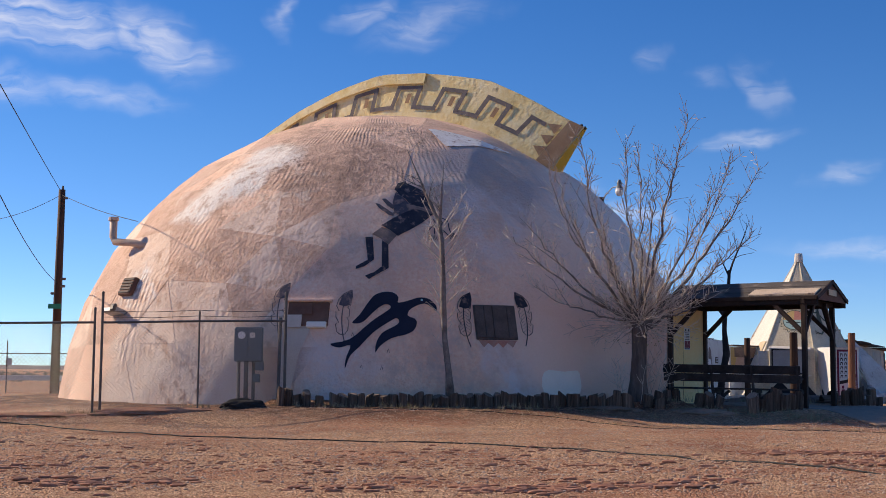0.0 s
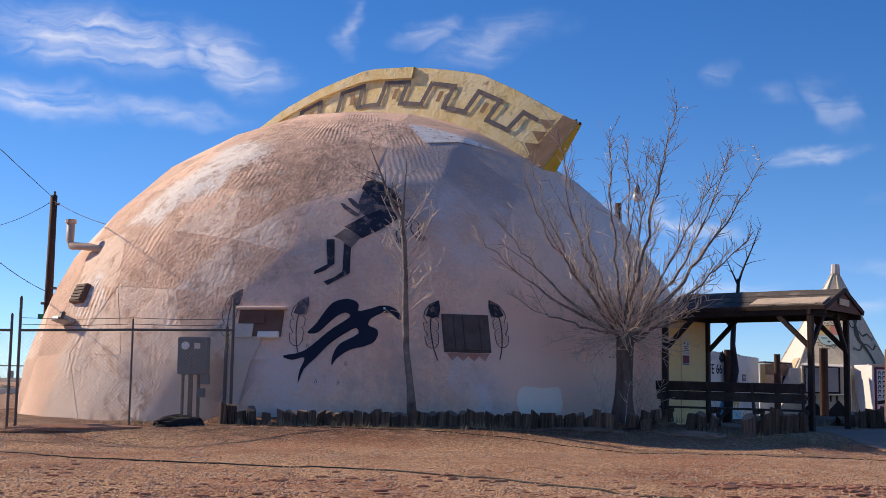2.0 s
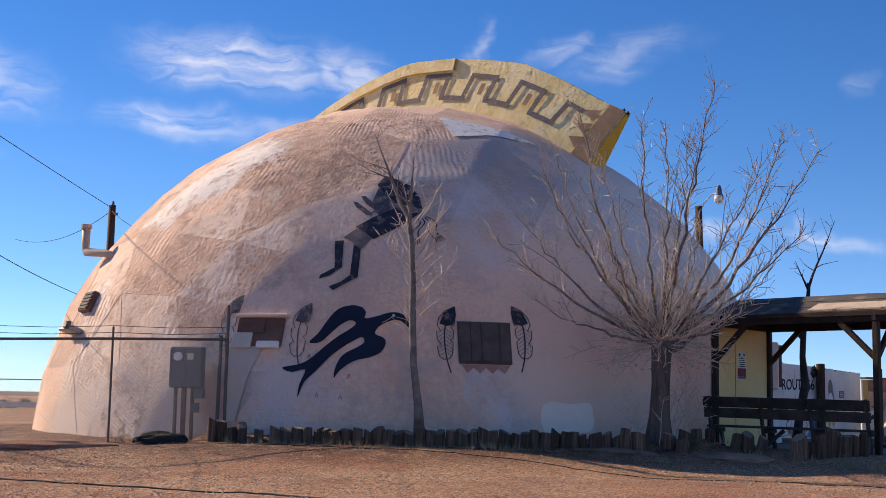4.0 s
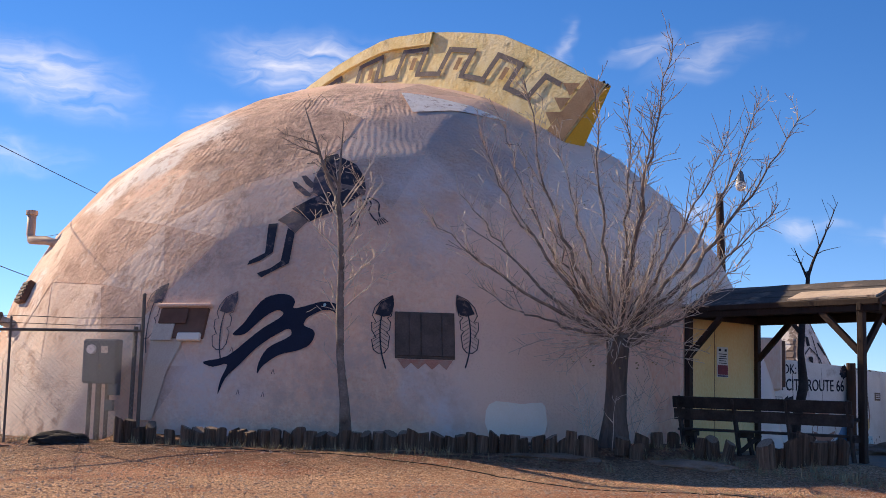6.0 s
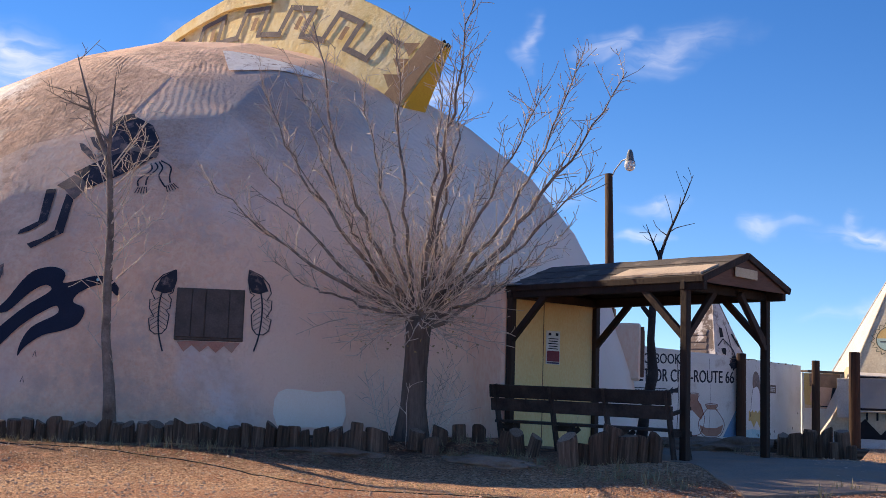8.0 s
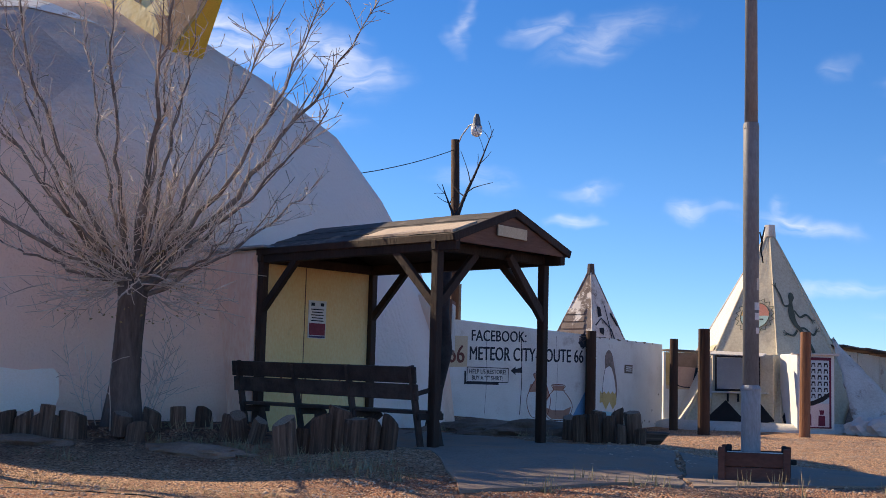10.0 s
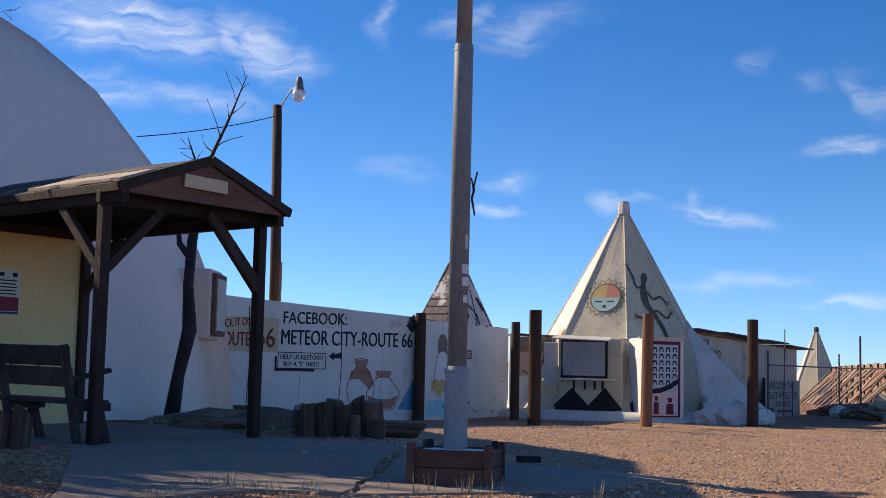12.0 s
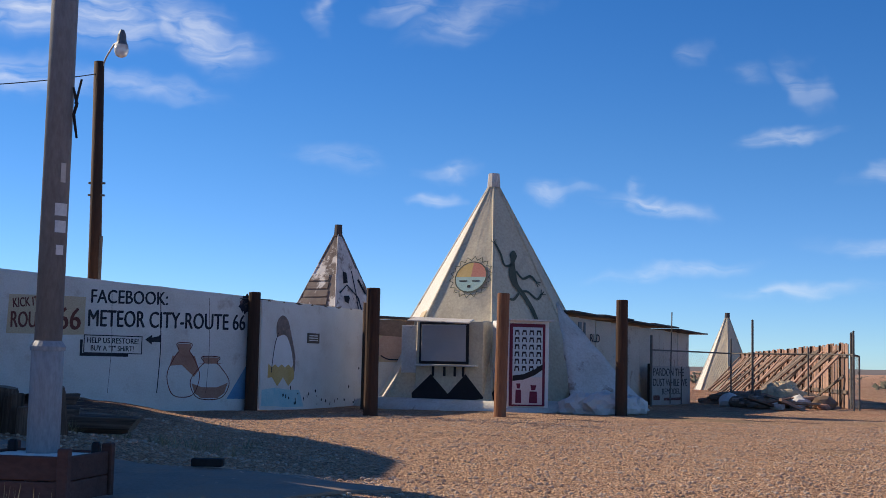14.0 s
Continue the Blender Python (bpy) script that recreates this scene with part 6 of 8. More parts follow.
part("shaft", tube([(0, 0, -0.3), (0, 0, 4.0), (0.02, 0, 8.45)], [0.19, 0.165, 0.135], 14), post_wood, upole, smooth=True)
for z, dx in ((4.45, 0.18), (4.75, 0.2), (4.15, -0.16), (8.1, 0.16)):
    part("bracket", box((dx, -0.05, z), (0.24, 0.12, 0.10), bevel=0.02), fence_steel, upole)
part("insulator", tube([(0.05, 0, 8.45), (0.05, 0, 8.62)], [0.06, 0.04], 8), fence_steel, upole)
part("street_plate", box((-0.05, -0.22, 3.62), (0.52, 0.03, 0.20), bevel=0.004), sign_green, upole, "small green sign")
wire_run("overhead_wire", (-15.8, 51.9, 8.45), (-8.1, 20.0, 7.36), 0.05, "black service wire sagging from the pole")
wire_run("overhead_wire", (-15.8, 51.9, 8.35), (-24.0, 60.0, 8.3), 0.55, "black service wire sagging from the pole")
wire_run("overhead_wire", (-15.8, 51.9, 8.35), (-10.1, 41.6, 6.05), 0.10, "black service wire running to the dome")
wire_run("overhead_wire", (-15.85, 51.9, 4.7), (-8.1, 20.0, 6.0), 0.5, "black service wire sagging from the pole")


def ground_cable(ctrl, r, label):
    """A cable that lies along the ground."""
    pts = [Vector((p_.x, p_.y, ground_z(p_.x, p_.y) + r * 0.8)) for p_ in spline(ctrl, 14, False)]
    return tagged(part("ground_cable", tube(pts, [r] * len(pts), 6), cable, smooth=True), label, "cable")


ground_cable([(-14.0, 27.6), (-9.0, 25.9), (-5.0, 23.3), (-1.5, 22.2), (0.35, 21.5), (2.35, 19.75), (3.5, 18.4), (5.5, 15.8), (8.0, 12.0)], 0.013, "black cable lying across the gravel")
ground_cable([(-3.4, 29.25), (0.0, 29.2), (2.6, 28.7), (5.4, 27.6), (7.4, 26.9), (9.6, 25.6)], 0.008, "thin dark cable lying before the logs")

lpole = root("yard_light_pole", (6.65, 52.3, 0.0), "dark timber pole with a yard lamp on a curved arm", "lamp post")
part("shaft", tube([(0.08, 0, -0.3), (0.03, 0, 4.0), (-0.08, 0, 8.45)], [0.165, 0.15, 0.125], 14), post_wood, lpole, smooth=True)
part("lamp_arm", tube([(-0.02, 0, 8.25), (0.12, -0.1, 8.55), (0.36, -0.3, 8.82), (0.58, -0.5, 8.86)], [0.022] * 4, 8), galv, lpole)
part("lamp_head", tube([(0.62, -0.55, 9.12), (0.62, -0.55, 9.0), (0.62, -0.55, 8.82), (0.62, -0.55, 8.74)], [0.05, 0.10, 0.12, 0.16], 12), meter_grey, lpole)
part("lamp_globe", tube([(0.62, -0.55, 8.74), (0.62, -0.55, 8.60), (0.62, -0.55, 8.48), (0.62, -0.55, 8.44)], [0.165, 0.18, 0.13, 0.05], 14), lamp_glass, lpole, "milky glass refractor", smooth=True)
part("conduit", tube([(0.18, -0.05, 2.6), (0.18, -0.05, 4.1)], [0.05, 0.05], 8), fence_steel, lpole)
for z in (5.4, 5.1):
    part("step_bolt", box((0.02, -0.05, z), (0.42, 0.04, 0.05), bevel=0.008), fence_steel, lpole)
wire_run("overhead_wire", (6.55, 52.3, 8.15), (5.0, 45.2, 6.2), 0.08, "thin wire running to the dome")

flag = root("flagpole", (13.06, 30.6, 0.15), "tall grey painted steel flagpole in a timber planter", "flagpole")
part("base_tube", tube([(0.0, 0, 0.0), (0, 0, 1.04), (0, 0, 1.06)], [0.115, 0.112, 0.10], 20), pole_paint, flag, smooth=True)
part("collar", tube([(0, 0, 1.02), (0, 0, 1.05), (0, 0, 1.09)], [0.121, 0.125, 0.098], 20), pole_paint, flag)
part("middle_tube", tube([(0, 0, 1.06), (0, 0, 4.20), (0, 0, 4.23)], [0.096, 0.094, 0.085], 20), pole_dark, flag, smooth=True)
part("upper_tube", tube([(0, 0, 4.22), (0, 0, 9.5)], [0.080, 0.055], 18), pole_dark, flag, smooth=True)
part("joint_ring", tube([(0, 0, 4.18), (0, 0, 4.25)], [0.099, 0.090], 20), pole_dark, flag)
part("rope_cleat", tube([(0.10, -0.02, 2.92), (0.13, -0.02, 2.80), (0.11, -0.02, 2.72), (0.14, -0.02, 2.55)], [0.008, 0.012, 0.012, 0.008], 6), black_rubber, flag)
part("rope_cleat", tube([(0.16, -0.03, 2.98), (0.12, -0.02, 2.80)], [0.008, 0.010], 6), black_rubber, flag)
for z, hh, sh in ((1.98, 0.09, 0.05), (1.86, 0.085, 0.045), (1.70, 0.07, 0.03), (2.22, 0.14, 0.02)):
    a = radians(-42)
    bm = bmesh.new()
    cols = []
    for k in range(5):
        t_ = a + (k - 2) * sh / 2 / 0.1
        cols.append([bm.verts.new((0.0985 * math.cos(t_), 0.0985 * math.sin(t_), z + hh * e)) for e in (0, 1)])
    for c0, c1 in zip(cols, cols[1:]):
        bm.faces.new((c0[0], c1[0], c1[1], c0[1]))
    part("sticker", bm, paper if z < 2.1 else white_worn, flag, "peeling pale sticker")
planter = root("planter_box", (13.09, 30.42, 0.13), "red-brown timber planter box round the flagpole", "planter", rz=-8)
for dy in (-0.44, 0.44):
    for dz in (0.075, 0.215):
        part("board", box((0, dy, dz), (0.98, 0.045, 0.135), bevel=0.008), redwood, planter)
for dx in (-0.47, 0.47):
    for dz in (0.075, 0.215):
        part("board", box((dx, 0, dz), (0.045, 0.84, 0.135), bevel=0.008), redwood, planter)
    for dy in (-0.46, 0.46):
        part("corner_post", box((dx, dy, 0.16), (0.10, 0.09, 0.34), bevel=0.01), redwood, planter)
planter.scale = (0.77, 0.74, 1.2)
part("soil", box((0, 0, 0.24), (0.88, 0.80, 0.06), bevel=0.02), pale_patch, planter, "pale cement fill")
for dx in (-0.40, 0.42):
    part("bolt_block", box((dx, 0.30, 0.30), (0.08, 0.06, 0.08), bevel=0.015), black_paint, planter)
brick = tagged(part("brick", box((0, 0, 0.035), (0.28, 0.12, 0.07), bevel=0.01), black_rubber, m=pose(13.75, 32.9, ground_z(13.75, 32.9) + 0.03, 0, 0, 4)), "dark brick lying on the apron", "brick")

# ---------------------------------------------------------------- painted walls
W_A, W_B, W_C = Vector((5.22, 47.37, 0)), Vector((10.78, 52.25, 0)), Vector((12.93, 57.3, 0))


def wall_frame(a, b):
    d = (b - a).normalized()
    n = Vector((d.y, -d.x, 0))
    m = Matrix((d, Z, n)).transposed().to_4x4()
    m.translation = a
    return m, (b - a).length


def wall(name, a, b, z0, z1a, z1b, thick, mat, label):
    """A slab whose painted face lies on the line a-b; returns the object, whose own axes are along, up, out."""
    m, ln = wall_frame(a, b)
    bm = bmesh.new()
    segs = 14
    loop = [(0, z0), (ln, z0)] + [(ln * (1 - k / segs), z1b + (z1a - z1b) * k / segs + 0.018 * noise.noise((k * 0.9, a.x, 0))) for k in range(segs + 1)]
    f = bm.faces.new([bm.verts.new((x_, y_, 0)) for x_, y_ in loop])
    ext = bmesh.ops.extrude_face_region(bm, geom=[f])
    bmesh.ops.translate(bm, vec=(0, 0, -thick), verts=[v_ for v_ in ext["geom"] if isinstance(v_, bmesh.types.BMVert)])
    bmesh.ops.recalc_face_normals(bm, faces=bm.faces[:])
    ob = part(name, bm, mat, m=m)
    return tagged(ob, label, "wall", kind="structure")


def put(bm, x_, y_, lift=0.004, rz=0.0):
    bmesh.ops.transform(bm, matrix=pose(x_, y_, lift, 0, 0, rz), verts=bm.verts)
    return bm


wall_1 = wall("wall_1", W_A, W_B, -0.3, 3.01, 2.66, 0.12, white_wall, "white painted plywood wall with lettering and pots")
OFF = (Vector((6.5, 48.5, 0)) - W_A).length
part("lettering", put(text_shape("FACEBOOK:", 1.86, 0.30), OFF + 1.38, 2.33, rz=1.0), letter_ink, wall_1, "hand-painted dark capitals")
part("lettering", put(text_shape("METEOR CITY-ROUTE 66", 3.98, 0.37), OFF + 1.33, 1.81, rz=0.6), letter_ink, wall_1, "hand-painted dark capitals")
part("tan_patch", put(flat_shape(jag([(0, 0), (1.75, 0.02), (1.74, 0.86), (0.02, 0.84)], 0.012, 3)), OFF - 0.48, 1.60, 0.003), tan_paint, wall_1, "tan square behind lettering")
part("lettering", put(text_shape("KICK IT ON", 0.86, 0.20), OFF - 0.36, 2.15, 0.007, 7), brown_line, wall_1)
part("lettering", put(text_shape("ROUTE", 0.86, 0.34), OFF - 0.40, 1.73, 0.007, 1), brown_line, wall_1)
part("lettering", put(text_shape("66", 0.52, 0.48), OFF + 0.62, 1.72, 0.007), brown_line, wall_1)
for x_, y_, w_, h_ in ((1.25, 1.22, 1.40, 0.022), (1.25, 1.61, 1.40, 0.022), (1.25, 1.22, 0.022, 0.41), (2.63, 1.22, 0.022, 0.41), (1.17, 1.16, 1.15, 0.06), (1.17, 1.16, 0.06, 0.36)):
    part("sign_border", put(flat_shape([(0, 0), (w_, 0), (w_, h_), (0, h_)]), OFF + x_, y_, 0.005), letter_ink, wall_1)
part("lettering", put(text_shape("HELP US RESTORE!", 1.22, 0.12), OFF + 1.33, 1.45, 0.006), letter_ink, wall_1)
part("lettering", put(text_shape("BUY A \"T\" SHIRT!", 1.02, 0.12), OFF + 1.42, 1.28, 0.006), letter_ink, wall_1)
part("arrow", put(flat_shape([(0, 0.13), (0.17, 0.25), (0.17, 0.18), (0.33, 0.22), (0.40, 0.27), (0.38, 0.08), (0.17, 0.08), (0.17, 0.02)]), OFF + 2.72, 1.43, 0.005), letter_ink, wall_1, "black arrow")


def pot(wall_ob, x_, y_, w_, h_, neck, band):
    out = spline([(-0.22 * w_, h_), (-0.16 * w_, 0.86 * h_), (-0.26 * w_, 0.76 * h_), (-0.48 * w_, 0.45 * h_), (-0.42 * w_, 0.16 * h_), (-0.22 * w_, 0.0), (0.22 * w_, 0.0), (0.42 * w_, 0.16 * h_), (0.48 * w_, 0.45 * h_), (0.26 * w_, 0.76 * h_), (0.16 * w_, 0.86 * h_), (0.22 * w_, h_)], 4)
    part("pot_painting", put(stroke_shape(out + [out[0]], 0.022), x_, y_, 0.006), brown_line, wall_ob, "painted clay pot")
    part("pot_neck", put(flat_shape([(-0.21 * w_, 0.99 * h_), (-0.16 * w_, 0.86 * h_), (-0.30 * w_, 0.72 * h_ if neck else 0.84 * h_), (0.30 * w_, 0.72 * h_ if neck else 0.84 * h_), (0.16 * w_, 0.86 * h_), (0.21 * w_, 0.99 * h_)]), x_, y_, 0.004), terracotta, wall_ob)
    part("pot_band", put(flat_shape(band), x_, y_, 0.004), terracotta, wall_ob)


pot(wall_1, OFF + 3.72, 0.28, 0.86, 1.22, True, [(-0.30, 0.93), (0.28, 0.93), (0.40, 0.62), (0.28, 0.45), (-0.05, 0.72), (-0.36, 0.70)])
pot(wall_1, OFF + 4.42, 0.22, 1.06, 0.98, False, [(-0.48, 0.36), (-0.2, 0.27), (0.2, 0.27), (0.48, 0.38), (0.40, 0.14), (0.22, 0.02), (-0.22, 0.02), (-0.40, 0.14)])
part("blue_paint", put(flat_shape([(0, 0), (0.62, 0.0), (0.66, 0.98), (0.55, 0.86)]), OFF + 4.88, 0.22, 0.004), sky_paint, wall_1, "faded blue corner of a mural")
part("grime", put(flat_shape(blob(0.34, 0.42, 33, 0.3)), OFF + 5.32, 2.48, 0.005), worn_navy, wall_1, "dark flaked stain")
for x_ in (0.42, 1.86, 3.06, 4.32):
    part("panel_joint", put(stroke_shape(spline([(0, 2.72 - 0.03 * x_), (0.03, 2.0), (0.05, 1.3), (0.0, 0.35)], 4, False), 0.022 if x_ < 4 and x_ != 1.86 else 0.009), OFF + x_, 0.0, 0.0055), black_paint, wall_1)

wall_2 = wall("wall_2", W_B + Vector((0.06, 0.10, 0)), W_C, -0.3, 2.64, 2.62, 0.12, white_wall, "white painted plywood wall with a faded mural")
ln2 = (W_C - W_B).length
part("robe", put(flat_shape(spline([(0.55, 0.92), (0.62, 1.5), (0.78, 1.85), (1.12, 1.95), (1.40, 1.55), (1.62, 0.95), (1.1, 0.85)], 3)), 0.0, 0.0, 0.004), white_trim, wall_2, "plain white robe shape")
part("robe_line", put(stroke_shape(spline([(0.50, 0.85), (0.62, 1.5), (0.80, 1.86)], 4, False), 0.03), 0, 0, 0.006), letter_ink, wall_2)
part("veil", put(flat_shape(spline([(0.72, 1.75), (0.70, 2.1), (0.95, 2.28), (1.22, 2.16), (1.42, 1.75), (1.62, 1.25), (1.58, 0.85), (1.45, 1.35), (1.22, 1.72), (1.0, 1.80)], 3)), 0, 0, 0.006), skirt_paint, wall_2, "plain dark veil shape")
hem = [(0.36, 1.08)] + [(0.36 + 0.155 * k, 0.98 if k % 2 else 1.06) for k in range(1, 8)] + [(1.60, 1.12), (1.58, 0.70)] + [(1.58 - 0.26 * k, 0.52 if k % 2 else 0.74) for k in range(1, 5)] + [(0.34, 0.72)]
part("zigzag_hem", put(flat_shape(hem), 0, 0, 0.005), gold_paint, wall_2, "yellow zigzag hem")
part("pale_wash", put(flat_shape(jag([(0.12, 0.0), (2.05, 0.02), (1.85, 0.42), (0.14, 0.46)], 0.05, 8)), 0, 0, 0.003), pale_blue, wall_2, "pale blue wash at the foot")
part("plaque", put(box((0.31, 0.13, 0.008), (0.60, 0.26, 0.02), bevel=0.004), 2.18, 1.62, 0.004), grey_timber, wall_2, "small grey plaque")
for k in range(3):
    part("plaque_line", put(flat_shape([(0, 0), (0.44, 0), (0.44, 0.028), (0, 0.028)]), 2.26, 1.68 + 0.06 * k, 0.026), paper, wall_2)
for k in range(26):
    xx, yy = random.Random(k).uniform(0.6, 5.2), random.Random(k + 50).choice((0.02, 0.03, 0.05, 0.06, 0.10, 0.14, 0.9, 0.3)) + random.Random(k + 77).uniform(-0.03, 0.25)
    part("scuff", put(flat_shape(blob(0.03 + 0.05 * random.Random(k + 9).random(), 0.04 + 0.08 * random.Random(k + 19).random(), k, 0.4, 8)), xx, yy, 0.005), black_rubber, wall_2)
for k in range(7):
    r_ = random.Random(k + 200)
    part("top_chip", put(flat_shape(blob(r_.uniform(0.10, 0.35), r_.uniform(0.03, 0.06), k, 0.4, 9)), 0.3 + 0.7 * k, 2.61, 0.005), grey_timber, wall_2)

# posts along the walls
def round_post(x_, y_, r_, top, mat, label, base=0.0, lean=0.0):
    ob = part("timber_post", tube([(0, 0, -0.2), (0, 0, top * 0.5), (0, 0, top - 0.02), (0, 0, top)], [r_ * 1.05, r_, r_ * 0.98, r_ * 0.92], 14, wobble=0.03, rnd=rnd), mat, smooth=False, m=pose(x_, y_, base, 0, lean, 0))
    return tagged(ob, label, "post", "posts along the lot")


round_post(10.72, 51.95, 0.15, 2.78, post_wood, "dark round timber post against the white wall")
round_post(13.20, 54.9, 0.13, 2.72, post_wood, "slim dark timber post by the white wall")
round_post(13.77, 49.7, 0.155, 2.80, post_wood, "dark round timber post at the lot's edge")
round_post(16.66, 51.7, 0.145, 2.86, rust_post, "reddish round timber post at the lot's edge", 0, 0.8)
round_post(19.77, 54.05, 0.15, 2.88, post_wood, "dark round timber post at the lot's edge")
wire_pin = part("wire_pin", tube([(10.3, 51.9, 2.62), (11.15, 52.0, 2.60)], [0.012, 0.012], 6), fence_steel)
tagged(wire_pin, "thin steel rod across the post", "rod")

# ---------------------------------------------------------------- tepees
def tepee(name, at, apex, base, mats, label, cap=(0.20, 0.32), trunc=0.97, cap_mat=None):
    """base: corner offsets round the foot; faces run to a capped apex."""
    t_ob = root(name, at, label, "tepee")
    n = len(base)
    for k in range(n):
        a, b = Vector((*base[k], -0.15)), Vector((*base[(k + 1) % n], -0.15))
        top = Vector((0, 0, apex))
        ta, tb = a.lerp(top, trunc), b.lerp(top, trunc)
        bm = bmesh.new()
        rows_ = 10
        grid = []
        for j in range(rows_ + 1):
            f = j / rows_
            p_, q_ = a.lerp(ta, f), b.lerp(tb, f)
            out = (b - a).cross(Z).normalized()
            grid.append([bm.verts.new(p_.lerp(q_, s / 6) + out * 0.022 * noise.noise((k * 3.1 + s * 0.6, j * 0.8, at[0])) * (0 < s < 6)) for s in range(7)])
        for r_a, r_b in zip(grid, grid[1:]):
            for s in range(6):
                bm.faces.new((r_a[s], r_a[s + 1], r_b[s + 1], r_b[s]))
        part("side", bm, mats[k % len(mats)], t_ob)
        part("ridge", tube([a, a.lerp(top, trunc)], [0.05, 0.03], 6), mats[k % len(mats)], t_ob)
    z0 = -0.15 + (apex + 0.15) * trunc
    part("cap", tube([(0, 0, z0 - 0.08), (0, 0, z0 + cap[1])], [cap[0], cap[0] * 0.85], 8), cap_mat or white_worn, t_ob)
    return t_ob


T1 = (16.49, 58.4, 0.0)
T1_BASE = [(0.0, -3.3), (3.15, -1.1), (3.9, 1.8), (1.2, 3.6), (-2.2, 3.2), (-3.85, 0.6), (-3.0, -1.9)]
tep1 = tepee("tepee", T1, 6.62, T1_BASE, [tepee_cream, tepee_cream, tepee_cream, tepee_sunlit_pale, tepee_sunlit_pale, tepee_sunlit_pale, tepee_cream], "tall cream plywood tepee with painted sun and lizard")


def face_frame(base, apex, k):
    """The frame of side k: origin at the middle of its foot, x along, y up the slope, z out."""
    a, b = Vector((*base[k], -0.15)), Vector((*base[(k + 1) % len(base)], -0.15))
    mid = (a + b) / 2
    x_ = (b - a).normalized()
    y_ = (Vector((0, 0, apex)) - mid)
    y_ = (y_ - x_ * y_.dot(x_)).normalized()
    m = Matrix((x_, y_, x_.cross(y_))).transposed().to_4x4()
    m.translation = mid
    return m


def on_face(name, bm, k, x_, y_, mat, label="", lift=0.032, rz=0.0):
    bmesh.ops.transform(bm, matrix=face_frame(T1_BASE, 6.62, k) @ pose(x_, y_, lift, 0, 0, rz), verts=bm.verts)
    return part(name, bm, mat, tep1, label)


def disc(r, a0=0.0, a1=2 * math.pi, n=20, sy=1.0):
    pts = [(r * math.cos(a0 + (a1 - a0) * k / n), sy * r * math.sin(a0 + (a1 - a0) * k / n)) for k in range(n + (a1 - a0 < 6.2))]
    return pts


# sun face on the left front side
SUN_X, SUN_Y = 0.22, 4.10
rays_ = []
for k in range(36):
    a = 2 * math.pi * k / 36
    rays_.append(((0.66 if k % 2 else 0.54) * math.cos(a), (0.66 if k % 2 else 0.54) * math.sin(a)))
on_face("sun_rays", stroke_shape(rays_ + [rays_[0]], 0.03), 6, SUN_X, SUN_Y, green_grey, "toothed sun outline")
on_face("sun_chin", flat_shape(disc(0.46, math.pi, 2 * math.pi)), 6, SUN_X, SUN_Y, turquoise, "", 0.034)
on_face("sun_brow", flat_shape([(0, 0)] + disc(0.46, math.pi / 2, math.pi)), 6, SUN_X, SUN_Y, gold_paint, "", 0.034)
on_face("sun_brow", flat_shape([(0, 0)] + disc(0.46, 0, math.pi / 2)), 6, SUN_X, SUN_Y, red_paint, "", 0.034)
ring_ = disc(0.48)
on_face("sun_ring", stroke_shape(ring_ + [ring_[0]], 0.03), 6, SUN_X, SUN_Y, green_grey, "", 0.037)
for x_, y_, w_, h_ in ((-0.21, -0.13, 0.24, 0.04), (0.18, -0.13, 0.24, 0.04), (0.0, -0.30, 0.10, 0.08)):
    on_face("sun_feature", flat_shape([(x_ - w_ / 2, y_ - h_ / 2), (x_ + w_ / 2, y_ - h_ / 2), (x_ + w_ / 2, y_ + h_ / 2), (x_ - w_ / 2, y_ + h_ / 2)]), 6, SUN_X, SUN_Y, letter_ink, "", 0.040)
# lizard on the right front side
LX, LY = -0.12, 3.62
body_ = spline([(0.22, 1.30), (0.30, 1.12), (0.14, 0.92), (0.10, 0.6), (0.08, 0.25), (0.28, -0.05), (0.50, -0.45), (0.60, -0.90), (0.44, -1.24), (0.05, -1.26), (-0.16, -1.02), (0.02, -1.14), (0.30, -1.12), (0.44, -0.90), (0.34, -0.55), (0.10, -0.12), (-0.20, 0.25), (-0.22, 0.60), (-0.02, 0.95), (0.02, 1.18)], 4)
on_face("lizard", flat_shape([(q.x * 0.82, q.y) for q in body_]), 0, LX, LY, green_grey, "grey-green painted lizard")
for line in ([(0.05, 0.85), (-0.35, 0.80), (-0.42, 1.15), (-0.55, 1.45)], [(0.12, 0.65), (0.35, 0.42), (0.75, 0.52), (0.95, 0.36)], [(0.12, 0.0), (0.45, 0.02), (0.80, -0.20), (1.05, -0.05)], [(0.0, -0.05), (-0.30, -0.25), (-0.62, -0.20)]):
    line = [(x_ * 0.76, y_) for x_, y_ in line]
    on_face("lizard_limb", stroke_shape(spline(line, 4, False), 0.075), 0, LX, LY, green_grey)
    ex, ey = line[-1]
    for k in range(3):
        a = math.atan2(ey - line[-2][1], ex - line[-2][0]) + (k - 1) * 0.6
        on_face("lizard_toe", stroke_shape([(ex, ey), (ex + 0.17 * math.cos(a), ey + 0.17 * math.sin(a))], 0.03), 0, LX, LY, green_grey)
on_face("patch_board", flat_shape([(0, 0), (0.5, 0.1), (0.55, 0.75), (0.1, 0.7)]), 5, 0.3, 2.4, tan_paint, "bare tan board")
on_face("flashing", flat_shape([(-1.0, 0), (0.75, 0), (0.68, 0.20), (-0.9, 0.22)]), 6, 0.05, 2.42, white_trim, "white sheet flashing", 0.10)

# upright window box in the left front side
kiosk = root("window_box", (15.35, 55.75, 0.0), "cream boxed window with a grey shuttered pane", "window box", rz=-20)
